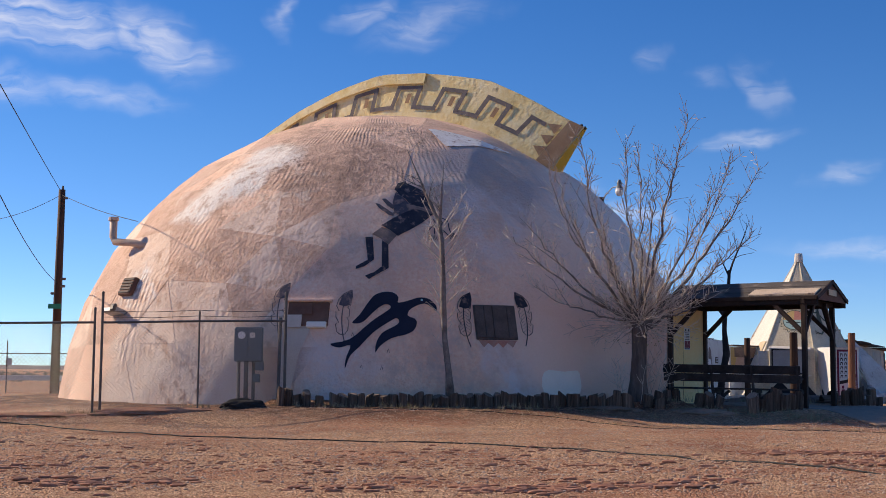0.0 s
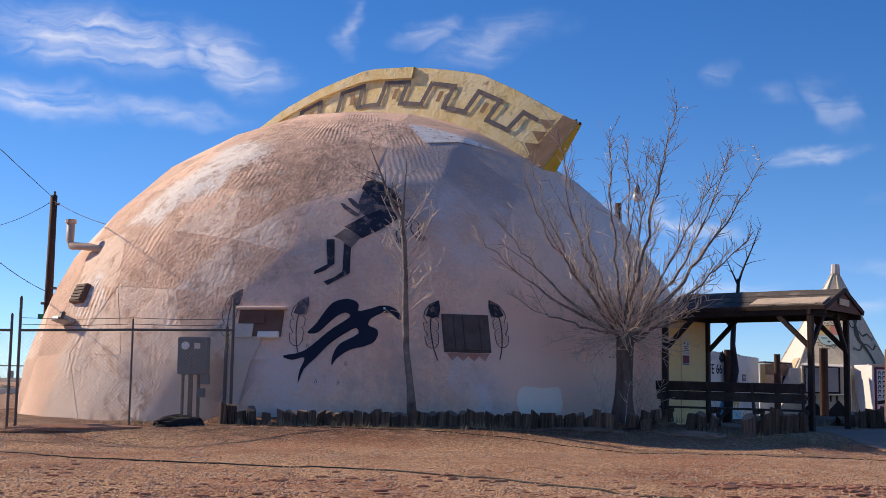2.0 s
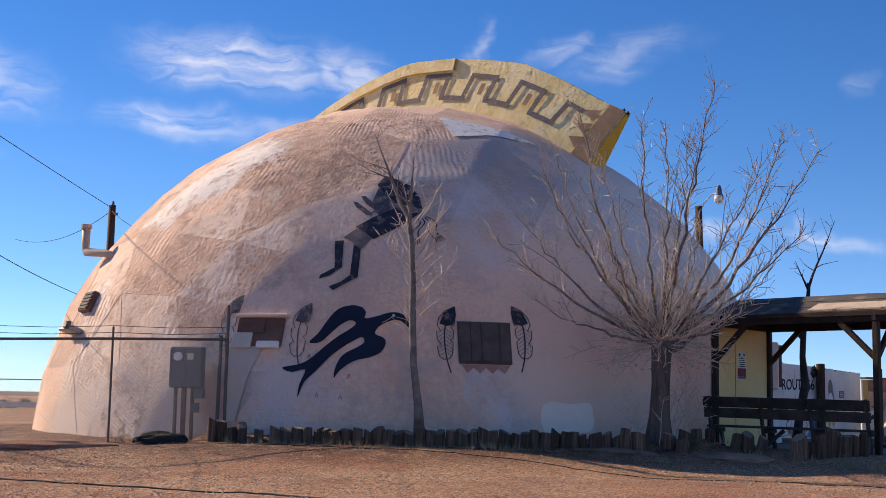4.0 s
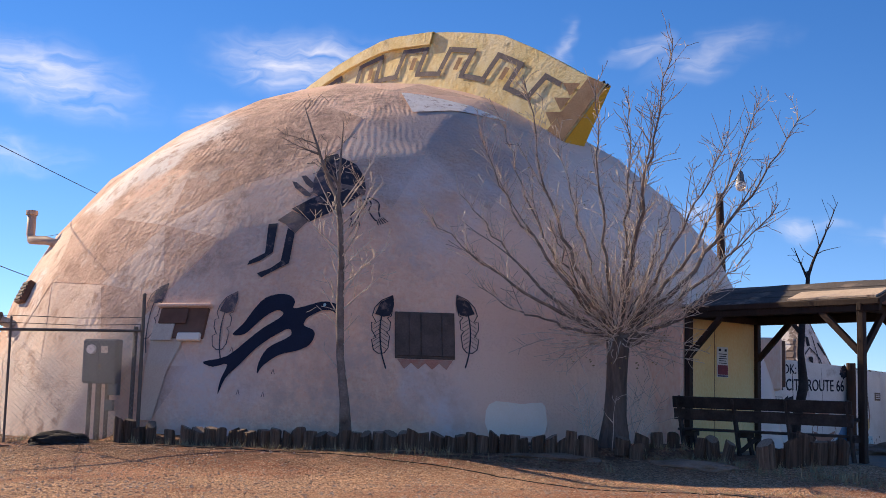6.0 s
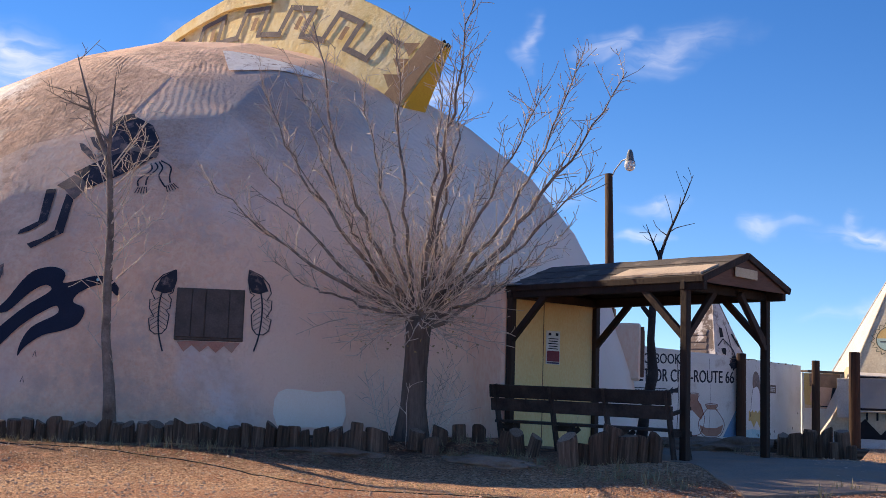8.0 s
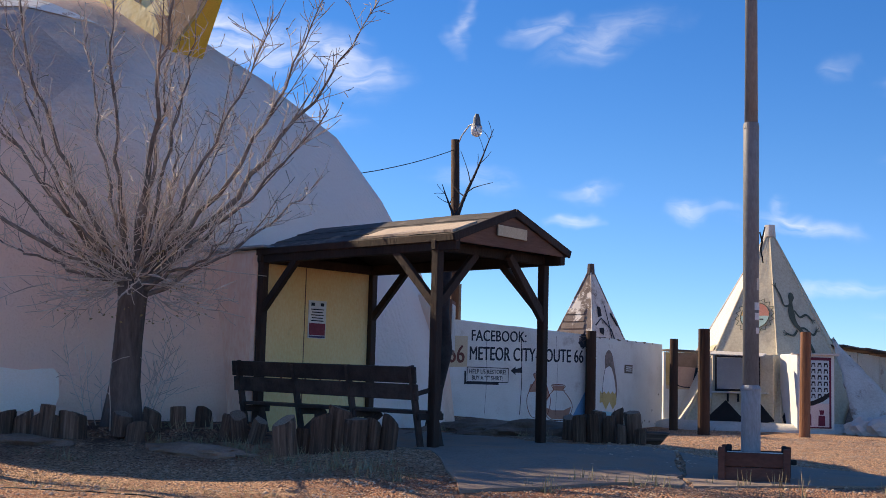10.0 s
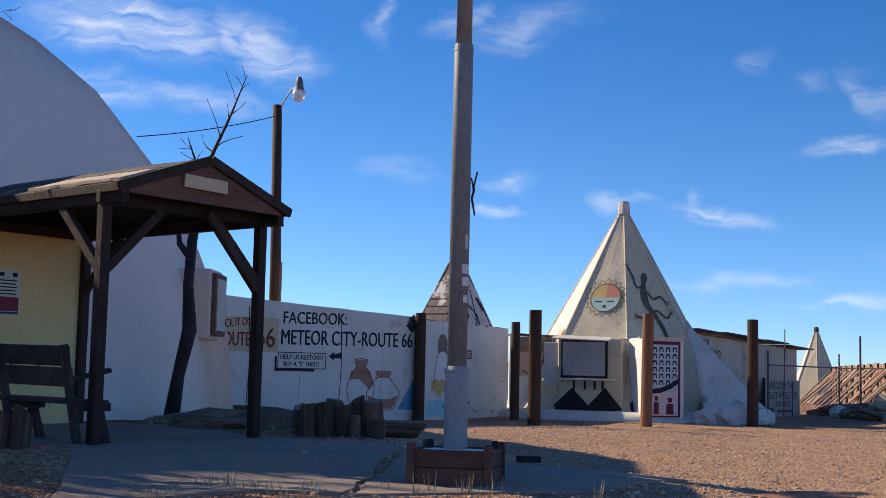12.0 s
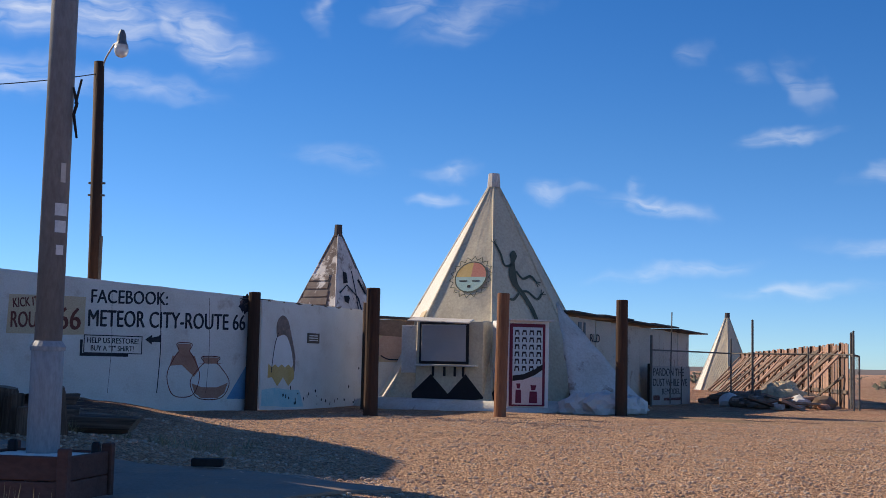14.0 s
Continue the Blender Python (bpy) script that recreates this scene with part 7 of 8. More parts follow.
part("box", box((0, 0.75, 1.18), (1.95, 1.5, 2.30), bevel=0.03), tepee_cream, kiosk)
part("window_frame", box((-0.15, -0.03, 1.72), (1.42, 0.06, 1.12), bevel=0.008), black_paint, kiosk)
part("pane", box((-0.15, -0.065, 1.72), (1.28, 0.02, 0.98), bevel=0.004), grey_board, kiosk, "grey painted board")
part("shelf", box((-0.05, -0.10, 1.12), (1.75, 0.22, 0.05), bevel=0.01), white_worn, kiosk, "splintered white shelf")
part("awning", box((-0.1, -0.06, 2.36), (1.75, 0.42, 0.04), pose(0, -0.02, 0.03, 14, 2, 0), 0.012), white_worn, kiosk, "crumpled white awning sheet")
for x_ in (-0.45, -0.12, 0.18, 0.42):
    part("bracket", box((x_, -0.035, 0.96), (0.06, 0.05, 0.26), bevel=0.006), black_paint, kiosk)
for x_, w_, h_ in ((-0.52, 1.05, 0.72), (0.48, 0.95, 0.74)):
    bm = flat_shape([(x_ - w_ / 2, 0.02), (x_ - w_ / 2 + 0.12, -0.10 + 0.1), (x_ + w_ / 2, 0.02), (x_ + w_ / 2 + 0.04, 0.14), (x_, h_), (x_ - w_ / 2 - 0.03, 0.20)])
    bmesh.ops.transform(bm, matrix=pose(0, -0.012, 0.16, 90, 0, 0), verts=bm.verts)
    part("mountain", bm, black_paint, kiosk, "black painted mountain")
part("side_board", box((-1.15, 0.15, 1.55), (0.62, 0.06, 1.30), bevel=0.01), white_worn, kiosk, "white board")
on_face("mountain", flat_shape([(-0.62, 0), (0.45, 0), (0.42, 0.12), (-0.08, 0.86), (-0.62, 0.30)]), 0, -1.18, 0.28, black_paint, "black painted mountain", 0.07)
on_face("mountain", flat_shape([(-0.7, 0), (0.7, 0), (0.0, 0.95)]), 0, 1.35, 0.35, skirt_paint, "brown painted mountain", 0.07)
part("plinth", tube([(0, 0, -0.2), (0, 0, 0.10), (0, 0, 0.22)], [4.15, 4.05, 3.6], 14, wobble=0.04, rnd=rnd), white_worn, tep1, "rough white plaster foot", smooth=True)

# door surround with the patterned panel
door = root("door_surround", (17.35, 54.55, 0.0), "white door surround with a colourful patterned panel", "doorway", rz=14)
part("porch", box((0.05, 0.70, 1.17), (1.16, 1.4, 2.34), bevel=0.02), white_trim, door)
part("panel_frame", box((0.04, -0.02, 1.18), (0.95, 0.05, 2.12), bevel=0.008), maroon, door)
part("panel", box((0.04, -0.05, 1.50), (0.80, 0.02, 1.30), bevel=0.004), panel_blue, door)
part("panel_low", box((0.04, -0.05, 0.52), (0.80, 0.02, 0.72), bevel=0.004), panel_pink, door)
for r_ in range(6):
    for c_ in range(4):
        bm = flat_shape([(-0.07, -0.06), (-0.035, -0.06), (-0.03, 0.02), (0.03, 0.02), (0.035, -0.06), (0.07, -0.06), (0.05, 0.07), (-0.05, 0.07)])
        bmesh.ops.transform(bm, matrix=pose(-0.25 + 0.195 * c_, -0.064, 1.08 + 0.185 * r_, 90, 0, 0), verts=bm.verts)
        part("panel_figure", bm, letter_ink, door)
bm = flat_shape([(-0.40, -0.10), (-0.1, -0.06), (0.2, 0.06), (0.40, 0.20), (0.40, 0.34), (0.2, 0.22), (-0.1, 0.08), (-0.40, 0.04)])
bmesh.ops.transform(bm, matrix=pose(0.04, -0.066, 0.86, 90, 0, 0), verts=bm.verts)
part("panel_band", bm, black_paint, door)
for x_, w_, h_ in ((-0.20, 0.16, 0.34), (0.20, 0.22, 0.30)):
    for q in ([(-w_ / 2, 0), (w_ / 2, 0), (w_ / 2 * 0.9, h_), (-w_ / 2 * 0.9, h_)], [(-w_ * 0.25, h_ + 0.03), (w_ * 0.25, h_ + 0.03), (w_ * 0.35, h_ + 0.16), (-w_ * 0.35, h_ + 0.16)]):
        bm = flat_shape(q)
        bmesh.ops.transform(bm, matrix=pose(x_, -0.066, 0.20, 90, 0, 0), verts=bm.verts)
        part("panel_vase", bm, maroon, door)
part("lintel_board", box((0.0, -0.06, 2.33), (1.46, 0.16, 0.05), bevel=0.008), white_worn, door)

# buttress that slopes down to the right of the door, with rags at its foot
butt = root("buttress", (19.35, 56.3, 0.0), "sagging white tarpaulin over the tepee's foot", "tarpaulin")
bm = bmesh.new()
top_, right_, left_ = Vector((-1.05, 0.75, 2.95)), Vector((1.35, -0.75, 0.05)), Vector((-0.75, -1.55, 0.05))
rows_ = []
for i in range(11):
    f = i / 10
    p_, q_ = top_.lerp(left_, f), top_.lerp(right_, f)
    rows_.append([bm.verts.new(p_.lerp(q_, s / 8) + Vector((0.02, -0.07, 0.02)) * noise.noise((i * 0.7, s * 0.8, 6.0)) * 1.6) for s in range(9)])
for r_a, r_b in zip(rows_, rows_[1:]):
    for s in range(8):
        if r_a[s].co != r_a[s + 1].co:
            bm.faces.new((r_a[s], r_b[s], r_b[s + 1], r_a[s + 1]))
bmesh.ops.remove_doubles(bm, verts=bm.verts[:], dist=0.012)
bmesh.ops.solidify(bm, geom=bm.faces[:], thickness=0.02)
bmesh.ops.recalc_face_normals(bm, faces=bm.faces[:])
part("sheet", bm, white_worn, butt, smooth=True)
for k, (x_, y_, s_) in enumerate(((18.75, 54.6, 0.5), (19.4, 54.5, 0.6), (19.95, 54.9, 0.45), (20.3, 55.3, 0.4))):
    bm = bmesh.new()
    bmesh.ops.create_icosphere(bm, subdivisions=3, radius=1.0)
    for v_ in bm.verts:
        kk = 1 + 0.35 * noise.noise(v_.co * 2.1 + Vector((k, 0, 0))) + 0.15 * noise.noise(v_.co * 6 + Vector((k, 4, 0)))
        v_.co = Vector((v_.co.x * s_ * kk, v_.co.y * s_ * 0.7 * kk, max(v_.co.z, -0.4) * s_ * 0.75 * kk))
    tagged(part("plaster_lump", bm, rubble_white, m=pose(x_, y_, ground_z(x_, y_) + 0.16, 0, 0, 20 * k)), "crumpled white plaster lump at the tepee's foot", "rubble", "plaster lumps")

# low wall between the painted wall and the tepee, with a plain brown panel
wall_3 = wall("wall_3", W_C + Vector((0.05, 0.1, 0)), Vector((14.9, 58.0, 0)), -0.3, 2.38, 2.38, 0.10, white_wall, "low white wall beside the tepee")
part("mural_panel", put(flat_shape(jag([(0.10, 1.20), (1.32, 1.18), (1.35, 2.34), (0.08, 2.36)], 0.02, 4)), 0, 0, 0.005), tan_paint, wall_3, "faded tan painted panel")
part("mural_shape", put(flat_shape(jag([(0.08, 1.30), (0.34, 1.28), (0.36, 2.36), (0.08, 2.37)], 0.02, 6)), 0, 0, 0.007), gold_paint, wall_3, "yellow painted strip")
part("mural_shape", put(flat_shape(spline([(0.30, 1.42), (0.55, 1.24), (1.0, 1.22), (1.25, 1.36), (1.22, 1.72), (0.95, 1.98), (0.55, 1.98), (0.32, 1.72)], 3)), 0, 0, 0.009), terracotta_pale, wall_3, "plain pink-tan shape")
part("mural_shape", put(flat_shape(jag([(1.02, 1.50), (1.30, 1.62), (1.33, 1.98), (1.12, 1.90)], 0.03, 7)), 0, 0, 0.012), letter_ink, wall_3, "black painted corner")
part("mural_line", put(stroke_shape(spline([(0.40, 1.36), (0.62, 1.26), (0.98, 1.25)], 4, False), 0.035), 0, 0, 0.012), letter_ink, wall_3)
part("brown_panel", put(flat_shape(jag([(0.26, 1.92), (1.34, 1.86), (1.38, 2.37), (0.24, 2.38)], 0.02, 5)), 0, 0, 0.015), rubble_brown, wall_3, "brown painted strip")
part("roof_strip", box((0.95, 2.46, -0.35), (1.7, 0.06, 0.9), pose(0, 0, 0, 0, 0, -1.5), 0.012), shed_roof, wall_3, "ragged dark roof strip behind the wall")

T2_BASE = [(0.3, -3.3), (3.2, -1.2), (3.2, 1.8), (0.2, 3.4), (-3.2, 1.9), (-3.3, -1.0)]
tep2 = tepee("tepee", (10.2, 74.0, 0.0), 6.75, T2_BASE, [peeling_white, tepee_board, tepee_board, tepee_board, tepee_sunlit_pale, tepee_board], "ruined plank tepee with peeling white paint", cap=(0.19, 0.42), trunc=0.955, cap_mat=shed_roof)
F2 = face_frame(T2_BASE, 6.75, 0)
# holes and slit are flat black shapes that paint the dark inside
for name, bm, mat, lift, label in (("hole", flat_shape([(-0.38, 4.85), (-0.16, 4.90), (-0.14, 5.35), (-0.30, 5.40)]), black_paint, 0.04, "hole between planks, its shade painted flat black"),
                                   ("hole", flat_shape([(-0.46, 4.05), (-0.30, 3.95), (-0.20, 4.20), (-0.22, 4.32), (-0.46, 4.30)]), black_paint, 0.04, "hole between planks, its shade painted flat black"),
                                   ("painted_line", stroke_shape([(-0.62, 4.42), (-0.22, 4.80), (0.20, 4.25), (0.28, 3.5)], 0.07), worn_navy, 0.036, ""),
                                   ("painted_line", stroke_shape([(0.12, 5.45), (0.14, 4.3), (0.10, 3.3)], 0.05), worn_navy, 0.034, ""),
                                   ("slit", flat_shape([(0.30, 5.05), (0.40, 5.10), (0.62, 4.45), (0.55, 4.40)]), black_paint, 0.038, "")):
    bmesh.ops.transform(bm, matrix=F2 @ pose(0, 0, lift), verts=bm.verts)
    part(name, bm, mat, tep2, label)
# another hole, its inner shade laid on as a black shape
bm = flat_shape([(-1.1, 2.55), (0.2, 2.5), (0.15, 3.0), (-0.95, 2.95)])
bmesh.ops.transform(bm, matrix=face_frame(T2_BASE, 6.75, 5) @ pose(0.75, 0, 0.06), verts=bm.verts)
part("hole", bm, black_paint, tep2, "hole between planks, its shade painted flat black")
bm = flat_shape([(-0.1, 2.2), (1.1, 2.2), (0.85, 3.45), (0.0, 3.35)])
bmesh.ops.transform(bm, matrix=face_frame(T2_BASE, 6.75, 0) @ pose(0.0, 0, 0.06), verts=bm.verts)
part("board_patch", bm, brown_board, tep2, "dark brown boards")
for k in range(9):
    y_ = 2.2 + 0.36 * k
    hw = 1.55 * (1 - y_ / 7.3)
    bm = box((-0.1, y_, 0.03), (2 * hw, 0.30, 0.03), face_frame(T2_BASE, 6.75, 5), 0.006)
    part("plank", bm, tepee_board, tep2)

T3_BASE = [(-0.3, -1.9), (1.7, -0.6), (1.6, 1.2), (-0.4, 1.9), (-1.9, 0.8), (-1.8, -0.9)]
tep3 = tepee("tepee", (31.6, 101.0, 0.0), 4.75, T3_BASE, [tepee_cream, tepee_cream, tepee_cream, tepee_cream, tepee_sunlit_pale, tepee_cream], "small far tepee, cream and patched white", cap=(0.17, 0.22), trunc=0.955, cap_mat=shed_roof)

# ---------------------------------------------------------------- shed behind the posts
SH_A, SH_B = Vector((18.55, 58.4, 0)), Vector((23.85, 68.4, 0))
shed = root("shed", (SH_A.x, SH_A.y, 0.0), "long whitewashed plywood shed with a ragged flat roof", "shed")
shed.matrix_basis = wall_frame(SH_A, SH_B)[0]
LN = (SH_B - SH_A).length
for k in range(9):
    x0, x1 = LN * k / 9, LN * (k + 1) / 9
    part("wall_panel", box(((x0 + x1) / 2, 1.24 - 0.012 * k, -0.05 - 0.012 * (k % 2)), (x1 - x0 - 0.03, 2.78 - 0.02 * k, 0.08), bevel=0.008), shed_wall, shed)
for k in range(5):
    part("roof_sheet", box((LN * (k + 0.5) / 5, 2.76 + 0.02 * (k % 2), -0.9), (LN / 5 + 0.2, 0.05, 2.5 + 0.12 * (k % 3)), pose(0, 0, 0, 0, 0, -1.35 + 0.3 * (k % 2)), 0.01), shed_roof, shed)
part("roof_overhang", box((LN + 0.7, 2.50, -0.7), (1.5, 0.05, 1.9), bevel=0.01), grey_timber, shed)
part("end_wall", box((LN - 0.05, 1.2, -1.6), (0.10, 2.5, 3.0), bevel=0.01), shed_wall, shed)
# solid dark box in place of the shade in the gap
part("dark_gap", box((LN + 0.22, 1.35, -0.45), (0.35, 2.3, 0.5), bevel=0.02), dark_timber, shed)
for k, (x_, w_) in enumerate(((1.25, 0.22), (1.62, 0.12))):
    part("shutter_strip", box((x_, 2.02, 0.0), (w_, 0.95, 0.03), bevel=0.005), meter_grey, shed)
part("lettering", put(text_shape("RLD", 0.75, 0.24), 2.0, 1.92, 0.02), letter_ink, shed)
part("lettering", put(text_shape("OK", 0.52, 0.24), 2.05, 1.38, 0.02), letter_ink, shed)
part("lettering", put(flat_shape([(0, 0), (0.5, 0), (0.5, 0.10), (0, 0.10)]), 2.2, 1.10, 0.02), letter_ink, shed)
for k in range(30):
    r_ = random.Random(k + 400)
    part("crack", put(stroke_shape([(0, 0), (r_.uniform(-0.04, 0.04), r_.uniform(0.2, 1.1))], 0.02), r_.uniform(0.3, LN - 0.2), r_.uniform(0.0, 1.5), 0.012), brown_line, shed)

sign = root("sign_board", (22.9, 65.4, 0.0), "grey plywood sign leaning on the shed", "sign")
sign.matrix_basis = wall_frame(Vector((21.75, 63.6, 0)), Vector((23.7, 66.9, 0)))[0]
part("board", box((1.85, 0.58, 0.0), (3.5, 1.35, 0.05), bevel=0.01), sign_board, sign)
part("post", box((0.12, 0.6, -0.05), (0.09, 1.45, 0.09), bevel=0.01), dark_timber, sign)
part("post", box((2.75, 0.6, 0.035), (0.06, 1.3, 0.02), bevel=0.004), dark_timber, sign)
part("lettering", put(text_shape("PARDON THE", 2.7, 0.26), 0.28, 0.92, 0.03), letter_ink, sign)
part("lettering", put(text_shape("DUST WHILE WE", 3.0, 0.25), 0.28, 0.58, 0.03), letter_ink, sign)
part("lettering", put(text_shape("REMODEL", 1.6, 0.20), 1.05, 0.30, 0.03), letter_ink, sign)
for x_, y_, w_, h_ in ((0.3, 0.12, 0.55, 0.16), (1.2, 0.10, 1.5, 0.09)):
    part("letter_bar", put(flat_shape([(0, 0), (w_, 0), (w_, h_), (0, h_)]), x_, y_, 0.03), brown_line, sign)

# ---------------------------------------------------------------- far yard: mesh fence, plank fence, rubble
chain_fence("chain_link_fence", [(21.6, 62.0, 0.0, 2.2, 0.04), (25.0, 66.5, 0.0, 2.25, 0.03), (25.6, 65.8, 0.0, 2.9, 0.04), (27.2, 64.6, 0.0, 1.95, 0.03), (28.3, 63.2, 0.0, 2.5, 0.035), (28.6, 63.6, 0.0, 1.7, 0.03), (28.75, 65.0, -0.02, 2.5, 0.045)],
            "sagging chain-link fence round the rubble yard", pitch=0.16, wire=0.0035, extra=-0.25)
rod = tagged(part("steel_rod", tube([(22.5, 64.0, 0.0), (22.55, 64.0, 3.05)], [0.025, 0.02], 6), fence_steel), "thin upright steel rod beside the shed", "rod")
F_A, F_B = Vector((28.75, 65.3, 0)), Vector((31.6, 97.0, 0))
pf = root("plank_fence", (F_A.x, F_A.y, 0.0), "tall reddish plank fence propped by slanting timbers", "fence")
pf.matrix_basis = wall_frame(F_B, F_A)[0]
FL = (F_B - F_A).length
rf = random.Random(77)
n_pl = 96
plank_mesh = []
for k in range(4):
    me = bpy.data.meshes.new("plank")
    bm = box((0, 1.10, 0), (FL / n_pl - 0.02, 2.25, 0.03), None, 0.004)
    bm.to_mesh(me)
    bm.free()
    me.materials.append(fence_plank)
    plank_mesh.append(me)
for k in range(n_pl):
    ob = new("plank", plank_mesh[k % 4])
    ob.parent = pf
    ob.matrix_basis = pose(FL * (k + 0.5) / n_pl, rf.uniform(-0.10, 0.0), rf.uniform(-0.015, 0.015), 0, 0, rf.uniform(-0.8, 0.8))
for z in (0.5, 1.75):
    part("rail", box((FL / 2, z, 0.06), (FL, 0.12, 0.06), bevel=0.008), grey_timber, pf)
for k in range(34):
    x_ = FL * (k + 0.3) / 34
    part("prop", bar((x_, 1.95 + rf.uniform(-0.1, 0.05), 0.08), (x_ - rf.uniform(0.3, 0.9), 0.05, rf.uniform(1.5, 2.3)), rf.uniform(0.12, 0.22), 0.06, 0.008), rf.choice((grey_timber, fence_plank, rubble_brown)), pf)
for k in range(16):
    x_ = FL * (k + 0.5) / 16
    part("post", bar((x_, -0.1, 0.1), (x_, 2.18, 0.1), 0.08, 0.08, 0.008), dark_timber, pf)
part("prop", bar((FL - 0.5, 1.05, 0.08), (FL - 2.2, 0.05, 1.0), 0.10, 0.05, 0.008), grey_timber, pf)

rr_ = random.Random(31)
for k in range(60):
    t_ = rr_.random()
    x_, y_ = 24.6 + 3.3 * rr_.random(), 63.5 + 9.0 * t_ * rr_.random() + rr_.uniform(-1.2, 1.0)
    if rr_.random() < 0.55:
        ob = part("timber_offcut", box((0, 0, 0), (rr_.uniform(0.5, 1.9), rr_.uniform(0.07, 0.25), rr_.uniform(0.03, 0.10)), None, 0.006), rr_.choice((grey_timber, rubble_brown, fence_plank)),
                  m=pose(x_, y_, ground_z(x_, y_) + rr_.uniform(0.06, 0.35), rr_.uniform(-12, 12), rr_.uniform(-16, 16), rr_.uniform(0, 180)))
        tagged(ob, "broken timber offcut in the rubble heap", "timber", "rubble")
    else:
        s_ = rr_.uniform(0.12, 0.42)
        bm = bmesh.new()
        bmesh.ops.create_icosphere(bm, subdivisions=2, radius=s_)
        for v_ in bm.verts:
            v_.co *= 1 + 0.3 * noise.noise(v_.co * 4 + Vector((k, 0, 0)))
            v_.co.z *= 0.7
        ob = part("rubble_lump", bm, rr_.choice((rubble_brown, rubble_brown, rubble_white, terracotta)), m=pose(x_, y_, ground_z(x_, y_) + s_ * 0.45, 0, 0, rr_.uniform(0, 360)))
        tagged(ob, "weathered lump in the rubble heap", "rubble", "rubble")
heap(26.3, 66.6, 2.4, 1.3, 0.55, rubble_brown, "brown heap of earth and litter in the yard", 14.0, -35)
heap(26.6, 65.6, 0.9, 0.5, 0.85, tan_paint, "tan crumpled sheet over the rubble", 16.0, -20)

# far left: second mesh fence, low pale barrier, small signs
chain_fence("chain_link_fence", [(-28.0, 62.0, 0.0, 1.9, 0.04), (-22.5, 61.5, 0.0, 2.3, 0.04), (-21.0, 61.3, 0.0, 2.5, 0.03), (-14.0, 60.5, 0.0, 2.1, 0.03)], "far chain-link fence behind the dome", pitch=0.22, wire=0.007, extra=-0.1)
for x_ in (-22.3, -20.9):
    tagged(part("warning_sign", box((0, 0, 0), (0.30, 0.03, 0.34), None, 0.005), grey_board, m=pose(x_, 61.3, 1.5)), "small grey sign on the far fence", "sign", "fence signs")
barrier = tagged(part("guard_rail", box((0, 0, 0.55), (60, 0.12, 0.35), None, 0.02), white_worn, m=pose(-45, 84, 0, 0, 0, 8)), "long pale guard rail by the road", "guard rail")

# ---------------------------------------------------------------- plants, stones, litter
def stuff(name, bm, mat, label, category):
    return tagged(part(name, bm, mat), label, category, kind="stuff")


def tuft(bm, x_, y_, z_, n, h, spread, r):
    for _ in range(n):
        a = r.uniform(0, 6.28)
        bx_, by_ = x_ + r.uniform(-spread, spread) * 0.5, y_ + r.uniform(-spread, spread) * 0.5
        tip = Vector((bx_ + math.cos(a) * spread * r.uniform(0.2, 1), by_ + math.sin(a) * spread * r.uniform(0.2, 1), z_ + h * r.uniform(0.4, 1)))
        b0 = Vector((bx_, by_, z_ - 0.01))
        s = Vector((-math.sin(a), math.cos(a), 0)) * r.uniform(0.004, 0.009)
        bm.faces.new([bm.verts.new(q) for q in (b0 - s, b0 + s, tip)])


rw = random.Random(19)
bm = bmesh.new()
for _ in range(420):
    zone = rw.random()
    if zone < 0.32:
        x_, y_ = rw.uniform(5.4, 9.2), 0
        y_ = 32.4 - 0.55 * (x_ - 5.4) + rw.uniform(-1.4, -0.3)
    elif zone < 0.55:
        x_ = rw.uniform(-9.0, -3.6)
        y_ = 27.6 + 0.55 * (x_ + 7.4) + rw.uniform(-0.7, 0.5) + (1.1 if x_ > -6 else 0)
    elif zone < 0.8:
        x_, y_ = rw.uniform(8.4, 13.5), rw.uniform(35.2, 38.8)
    else:
        x_, y_ = rw.uniform(-3.5, 5.5), rw.uniform(29.5, 29.95)
    tuft(bm, x_, y_, ground_z(x_, y_), rw.randint(5, 12), rw.uniform(0.06, 0.22), 0.16, rw)
stuff("dry_weeds", bm, weed, "tangled dry weeds at the foot of things", "weeds")
bm = bmesh.new()
for _ in range(260):
    x_ = rw.uniform(-3.0, 9.0)
    y_ = 29.2 - 0.30 * (x_ - 2) + rw.uniform(-0.5, 0.5)
    tuft(bm, x_, y_, ground_z(x_, y_), rw.randint(3, 7), 0.05, 0.18, rw)
for _ in range(40):
    x_, y_ = rw.uniform(10.5, 15.6), rw.uniform(28.4, 29.6)
    tuft(bm, x_, y_, ground_z(x_, y_), rw.randint(4, 9), rw.uniform(0.08, 0.25), 0.10, rw)
stuff("straw_litter", bm, straw, "pale straw and dry stalks strewn on the gravel", "straw")

# loose stones on the lot
base_rock = []
for k in range(6):
    bm = bmesh.new()
    bmesh.ops.create_icosphere(bm, subdivisions=1, radius=1.0)
    base_rock.append(([Vector((v_.co.x * rw.uniform(0.7, 1.2), v_.co.y * rw.uniform(0.6, 1.0), v_.co.z * rw.uniform(0.4, 0.7))) for v_ in bm.verts], [[v_.index for v_ in f.verts] for f in bm.faces]))
    bm.free()


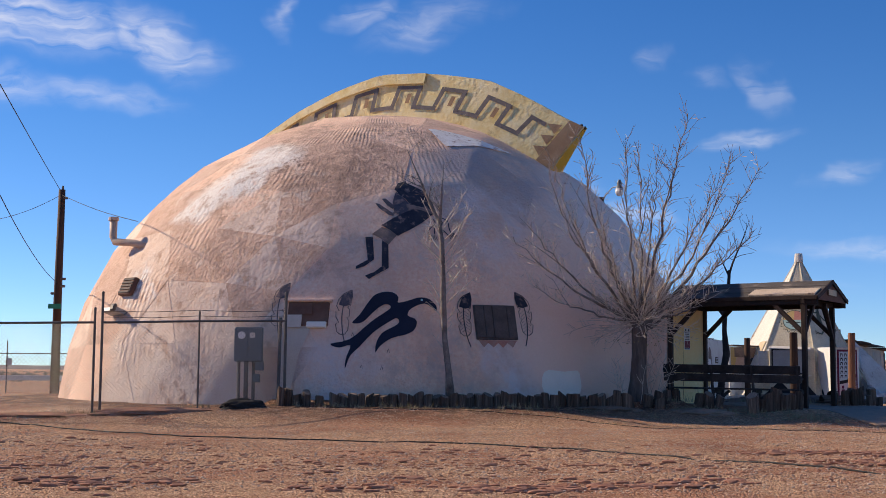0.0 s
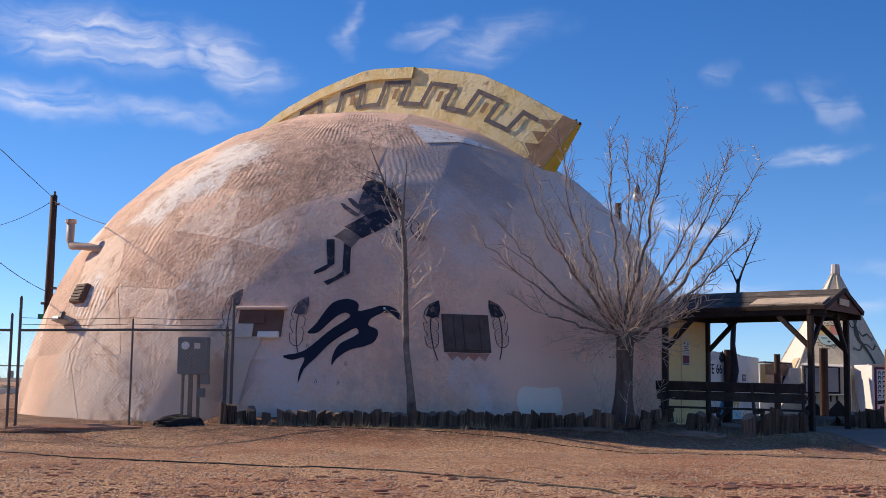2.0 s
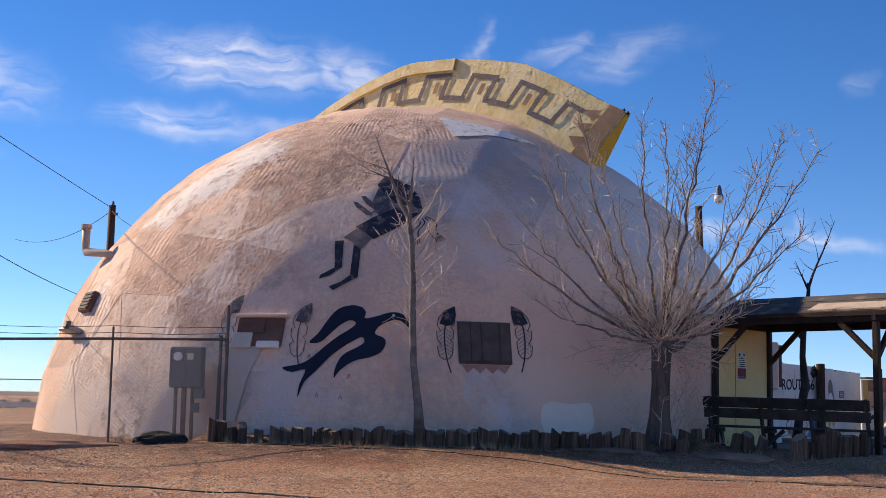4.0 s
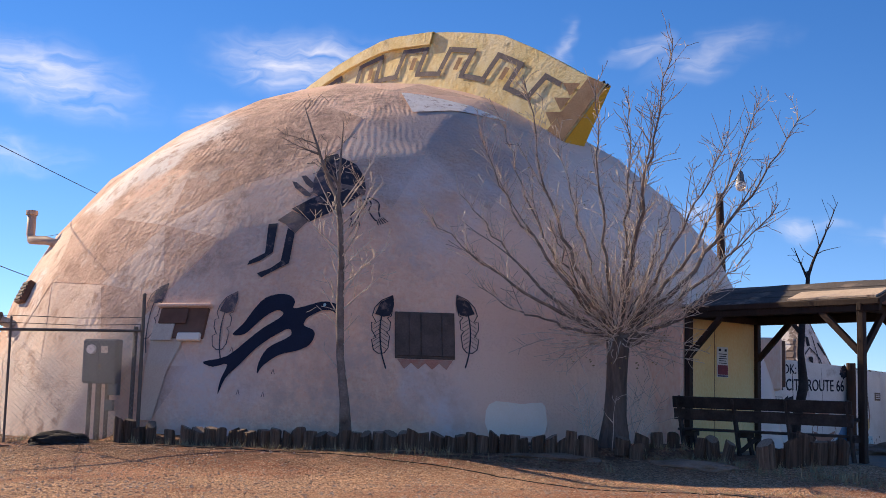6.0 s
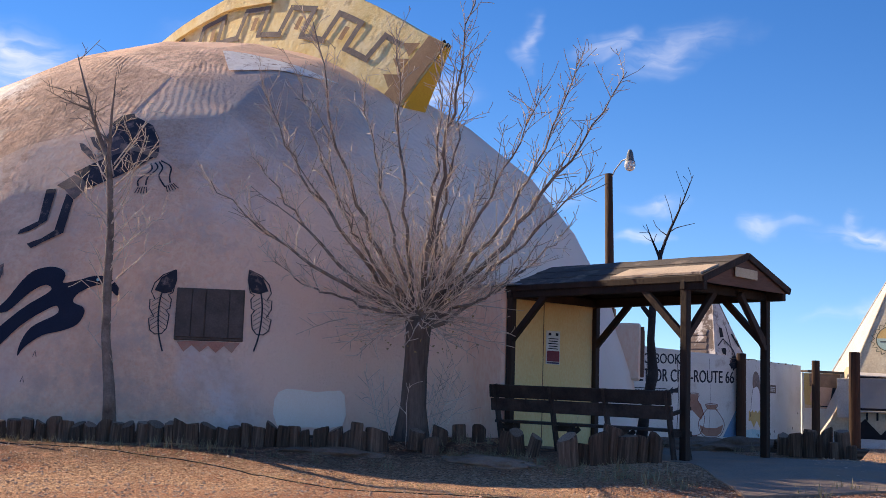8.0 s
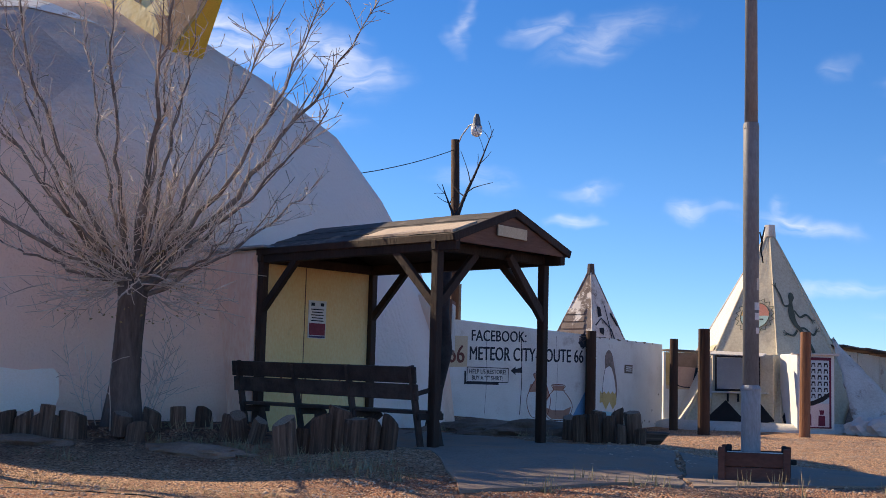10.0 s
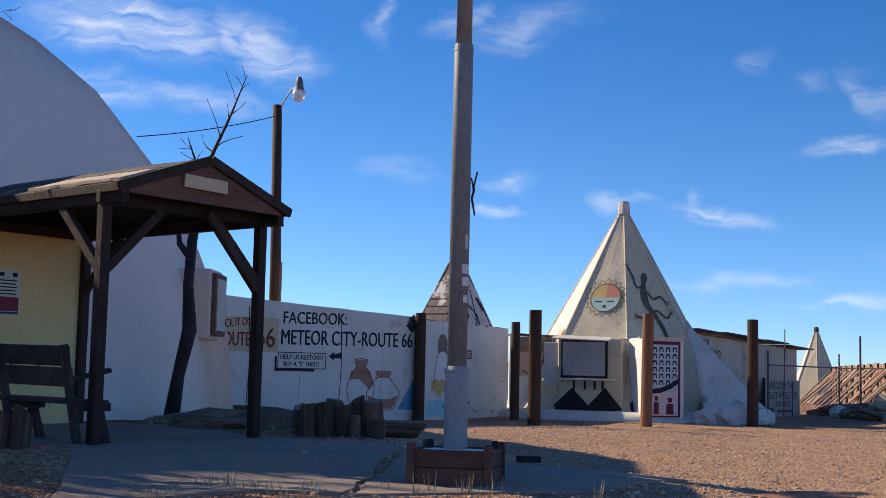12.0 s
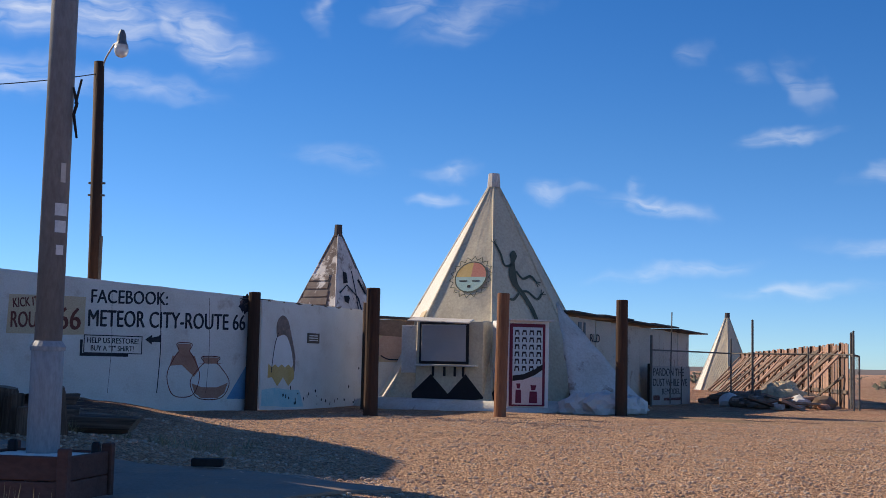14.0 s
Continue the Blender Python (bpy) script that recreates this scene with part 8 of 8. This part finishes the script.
def strew(name, count, region, smin, smax, mat, label, flat=1.0, long=1.0):
    vs, fs = [], []
    for _ in range(count):
        x_, y_ = region(rw)
        s = smin + (smax - smin) * rw.random() ** 3
        a = rw.uniform(0, 6.28) if long == 1.0 else rw.gauss(0.15, 0.3)
        ca, sa = math.cos(a) * s, math.sin(a) * s
        z_ = ground_z(x_, y_) + s * 0.2
        o = len(vs)
        bv, bf = base_rock[rw.randrange(6)]
        vs.extend((x_ + v_.x * long * ca - v_.y * sa, y_ + v_.x * long * sa + v_.y * ca, z_ + v_.z * s * flat) for v_ in bv)
        fs.extend([o + i for i in f] for f in bf)
    me = bpy.data.meshes.new(name)
    me.from_pydata(vs, [], fs)
    me.materials.append(mat)
    return tagged(new(name, me), label, "gravel", kind="stuff")


strew("gravel", 30000, lambda r: (r.uniform(-9, 12), r.uniform(13, 29.3)), 0.006, 0.029, stone, "loose pale and reddish gravel on the clay")
strew("gravel", 30000, lambda r: (r.uniform(11, 28), r.uniform(29, 50)), 0.007, 0.036, stone, "loose pale and reddish gravel on the clay")
strew("clods", 1300, lambda r: (r.uniform(-6, 9), 16.9 + r.gauss(0, 1.1) - 0.2 * r.uniform(-6, 9)), 0.010, 0.035, red_clay, "red clay clods along the ruts", 0.8, 1.8)

# broken crusts of dried mud thrown up along the wheel ruts
CRUSTS = ((0.2, 12.9, 1.5, 13.4, 0.5), (1.2, 13.4, 3.4, 14.4, 0.45), (5.0, 17.6, 8.2, 18.6, 0.5), (-4.6, 13.4, -2.6, 13.8, 0.7), (-1.6, 13.0, 0.0, 14.2, 0.9), (4.6, 19.6, 9.5, 20.2, 0.6),
          (7.2, 16.0, 9.4, 17.4, 0.7), (-7.0, 16.0, 4.0, 16.8, 1.2), (-8.0, 20.5, 6.0, 19.5, 1.6))
for x_a, y_a, x_b, y_b, wide in CRUSTS:
    way_ = Vector((x_b - x_a, y_b - y_a))

    def along_rut(r, x_a=x_a, y_a=y_a, way_=way_, wide=wide):
        f, g = r.random(), r.gauss(0, 0.5) * wide
        return x_a + way_.x * f - way_.y / way_.length * g, y_a + way_.y * f + way_.x / way_.length * g + 0.12 * math.sin(f * 9)

    strew("clods", int(120 * way_.length * min(1.0, (0.5 / wide) ** 1.8)), along_rut, 0.010, 0.060, red_clay, "broken red clay crust along a wheel rut", 0.9, 2.0)

# scrub on the far plain
vs, fs = [], []
for _ in range(1500):
    a = rw.uniform(-1.0, 1.0)
    d = 95 + 520 * rw.random() ** 1.6
    x_, y_ = d * math.sin(a), 25 + d * math.cos(a)
    s = rw.uniform(0.35, 1.0)
    for _k in range(6):
        c_ = Vector((x_ + rw.uniform(-s, s) * 0.7, y_ + rw.uniform(-s, s) * 0.7, rw.uniform(0.0, 0.35) * s))
        q_ = s * rw.uniform(0.25, 0.5)
        o = len(vs)
        vs.extend(tuple(c_ + Vector(v_) * q_ * rw.uniform(0.7, 1.2)) for v_ in ((1, 0, 0), (0, 1, 0), (-1, 0, 0), (0, -1, 0), (0, 0, 1)))
        fs.extend([[o, o + 1, o + 4], [o + 1, o + 2, o + 4], [o + 2, o + 3, o + 4], [o + 3, o, o + 4]])
me = bpy.data.meshes.new("scrub")
me.from_pydata(vs, [], fs)
me.materials.append(scrub)
tagged(new("scrub", me), "low grey-green desert scrub on the plain", "scrub", kind="stuff")

# low mesas along the horizon
bm = bmesh.new()
prev = None
for k in range(121):
    a = radians(-150 + 2.5 * k)
    h = 8 + 9 * max(0, noise.noise((k * 0.11, 2.0, 0.0))) + 4 * noise.noise((k * 0.5, 5.0, 0.0))
    x_, y_ = 2300 * math.sin(a), 2300 * math.cos(a)
    cur = [bm.verts.new((x_, y_, -3)), bm.verts.new((x_ * 1.02, y_ * 1.02, h * 0.6)), bm.verts.new((x_ * 1.05, y_ * 1.05, h))]
    if prev:
        for j in range(2):
            bm.faces.new((prev[j], cur[j], cur[j + 1], prev[j + 1]))
    prev = cur
tagged(part("backdrop", bm, hill_haze, smooth=True), "low hazy mesas on the horizon", "hills", kind="structure")
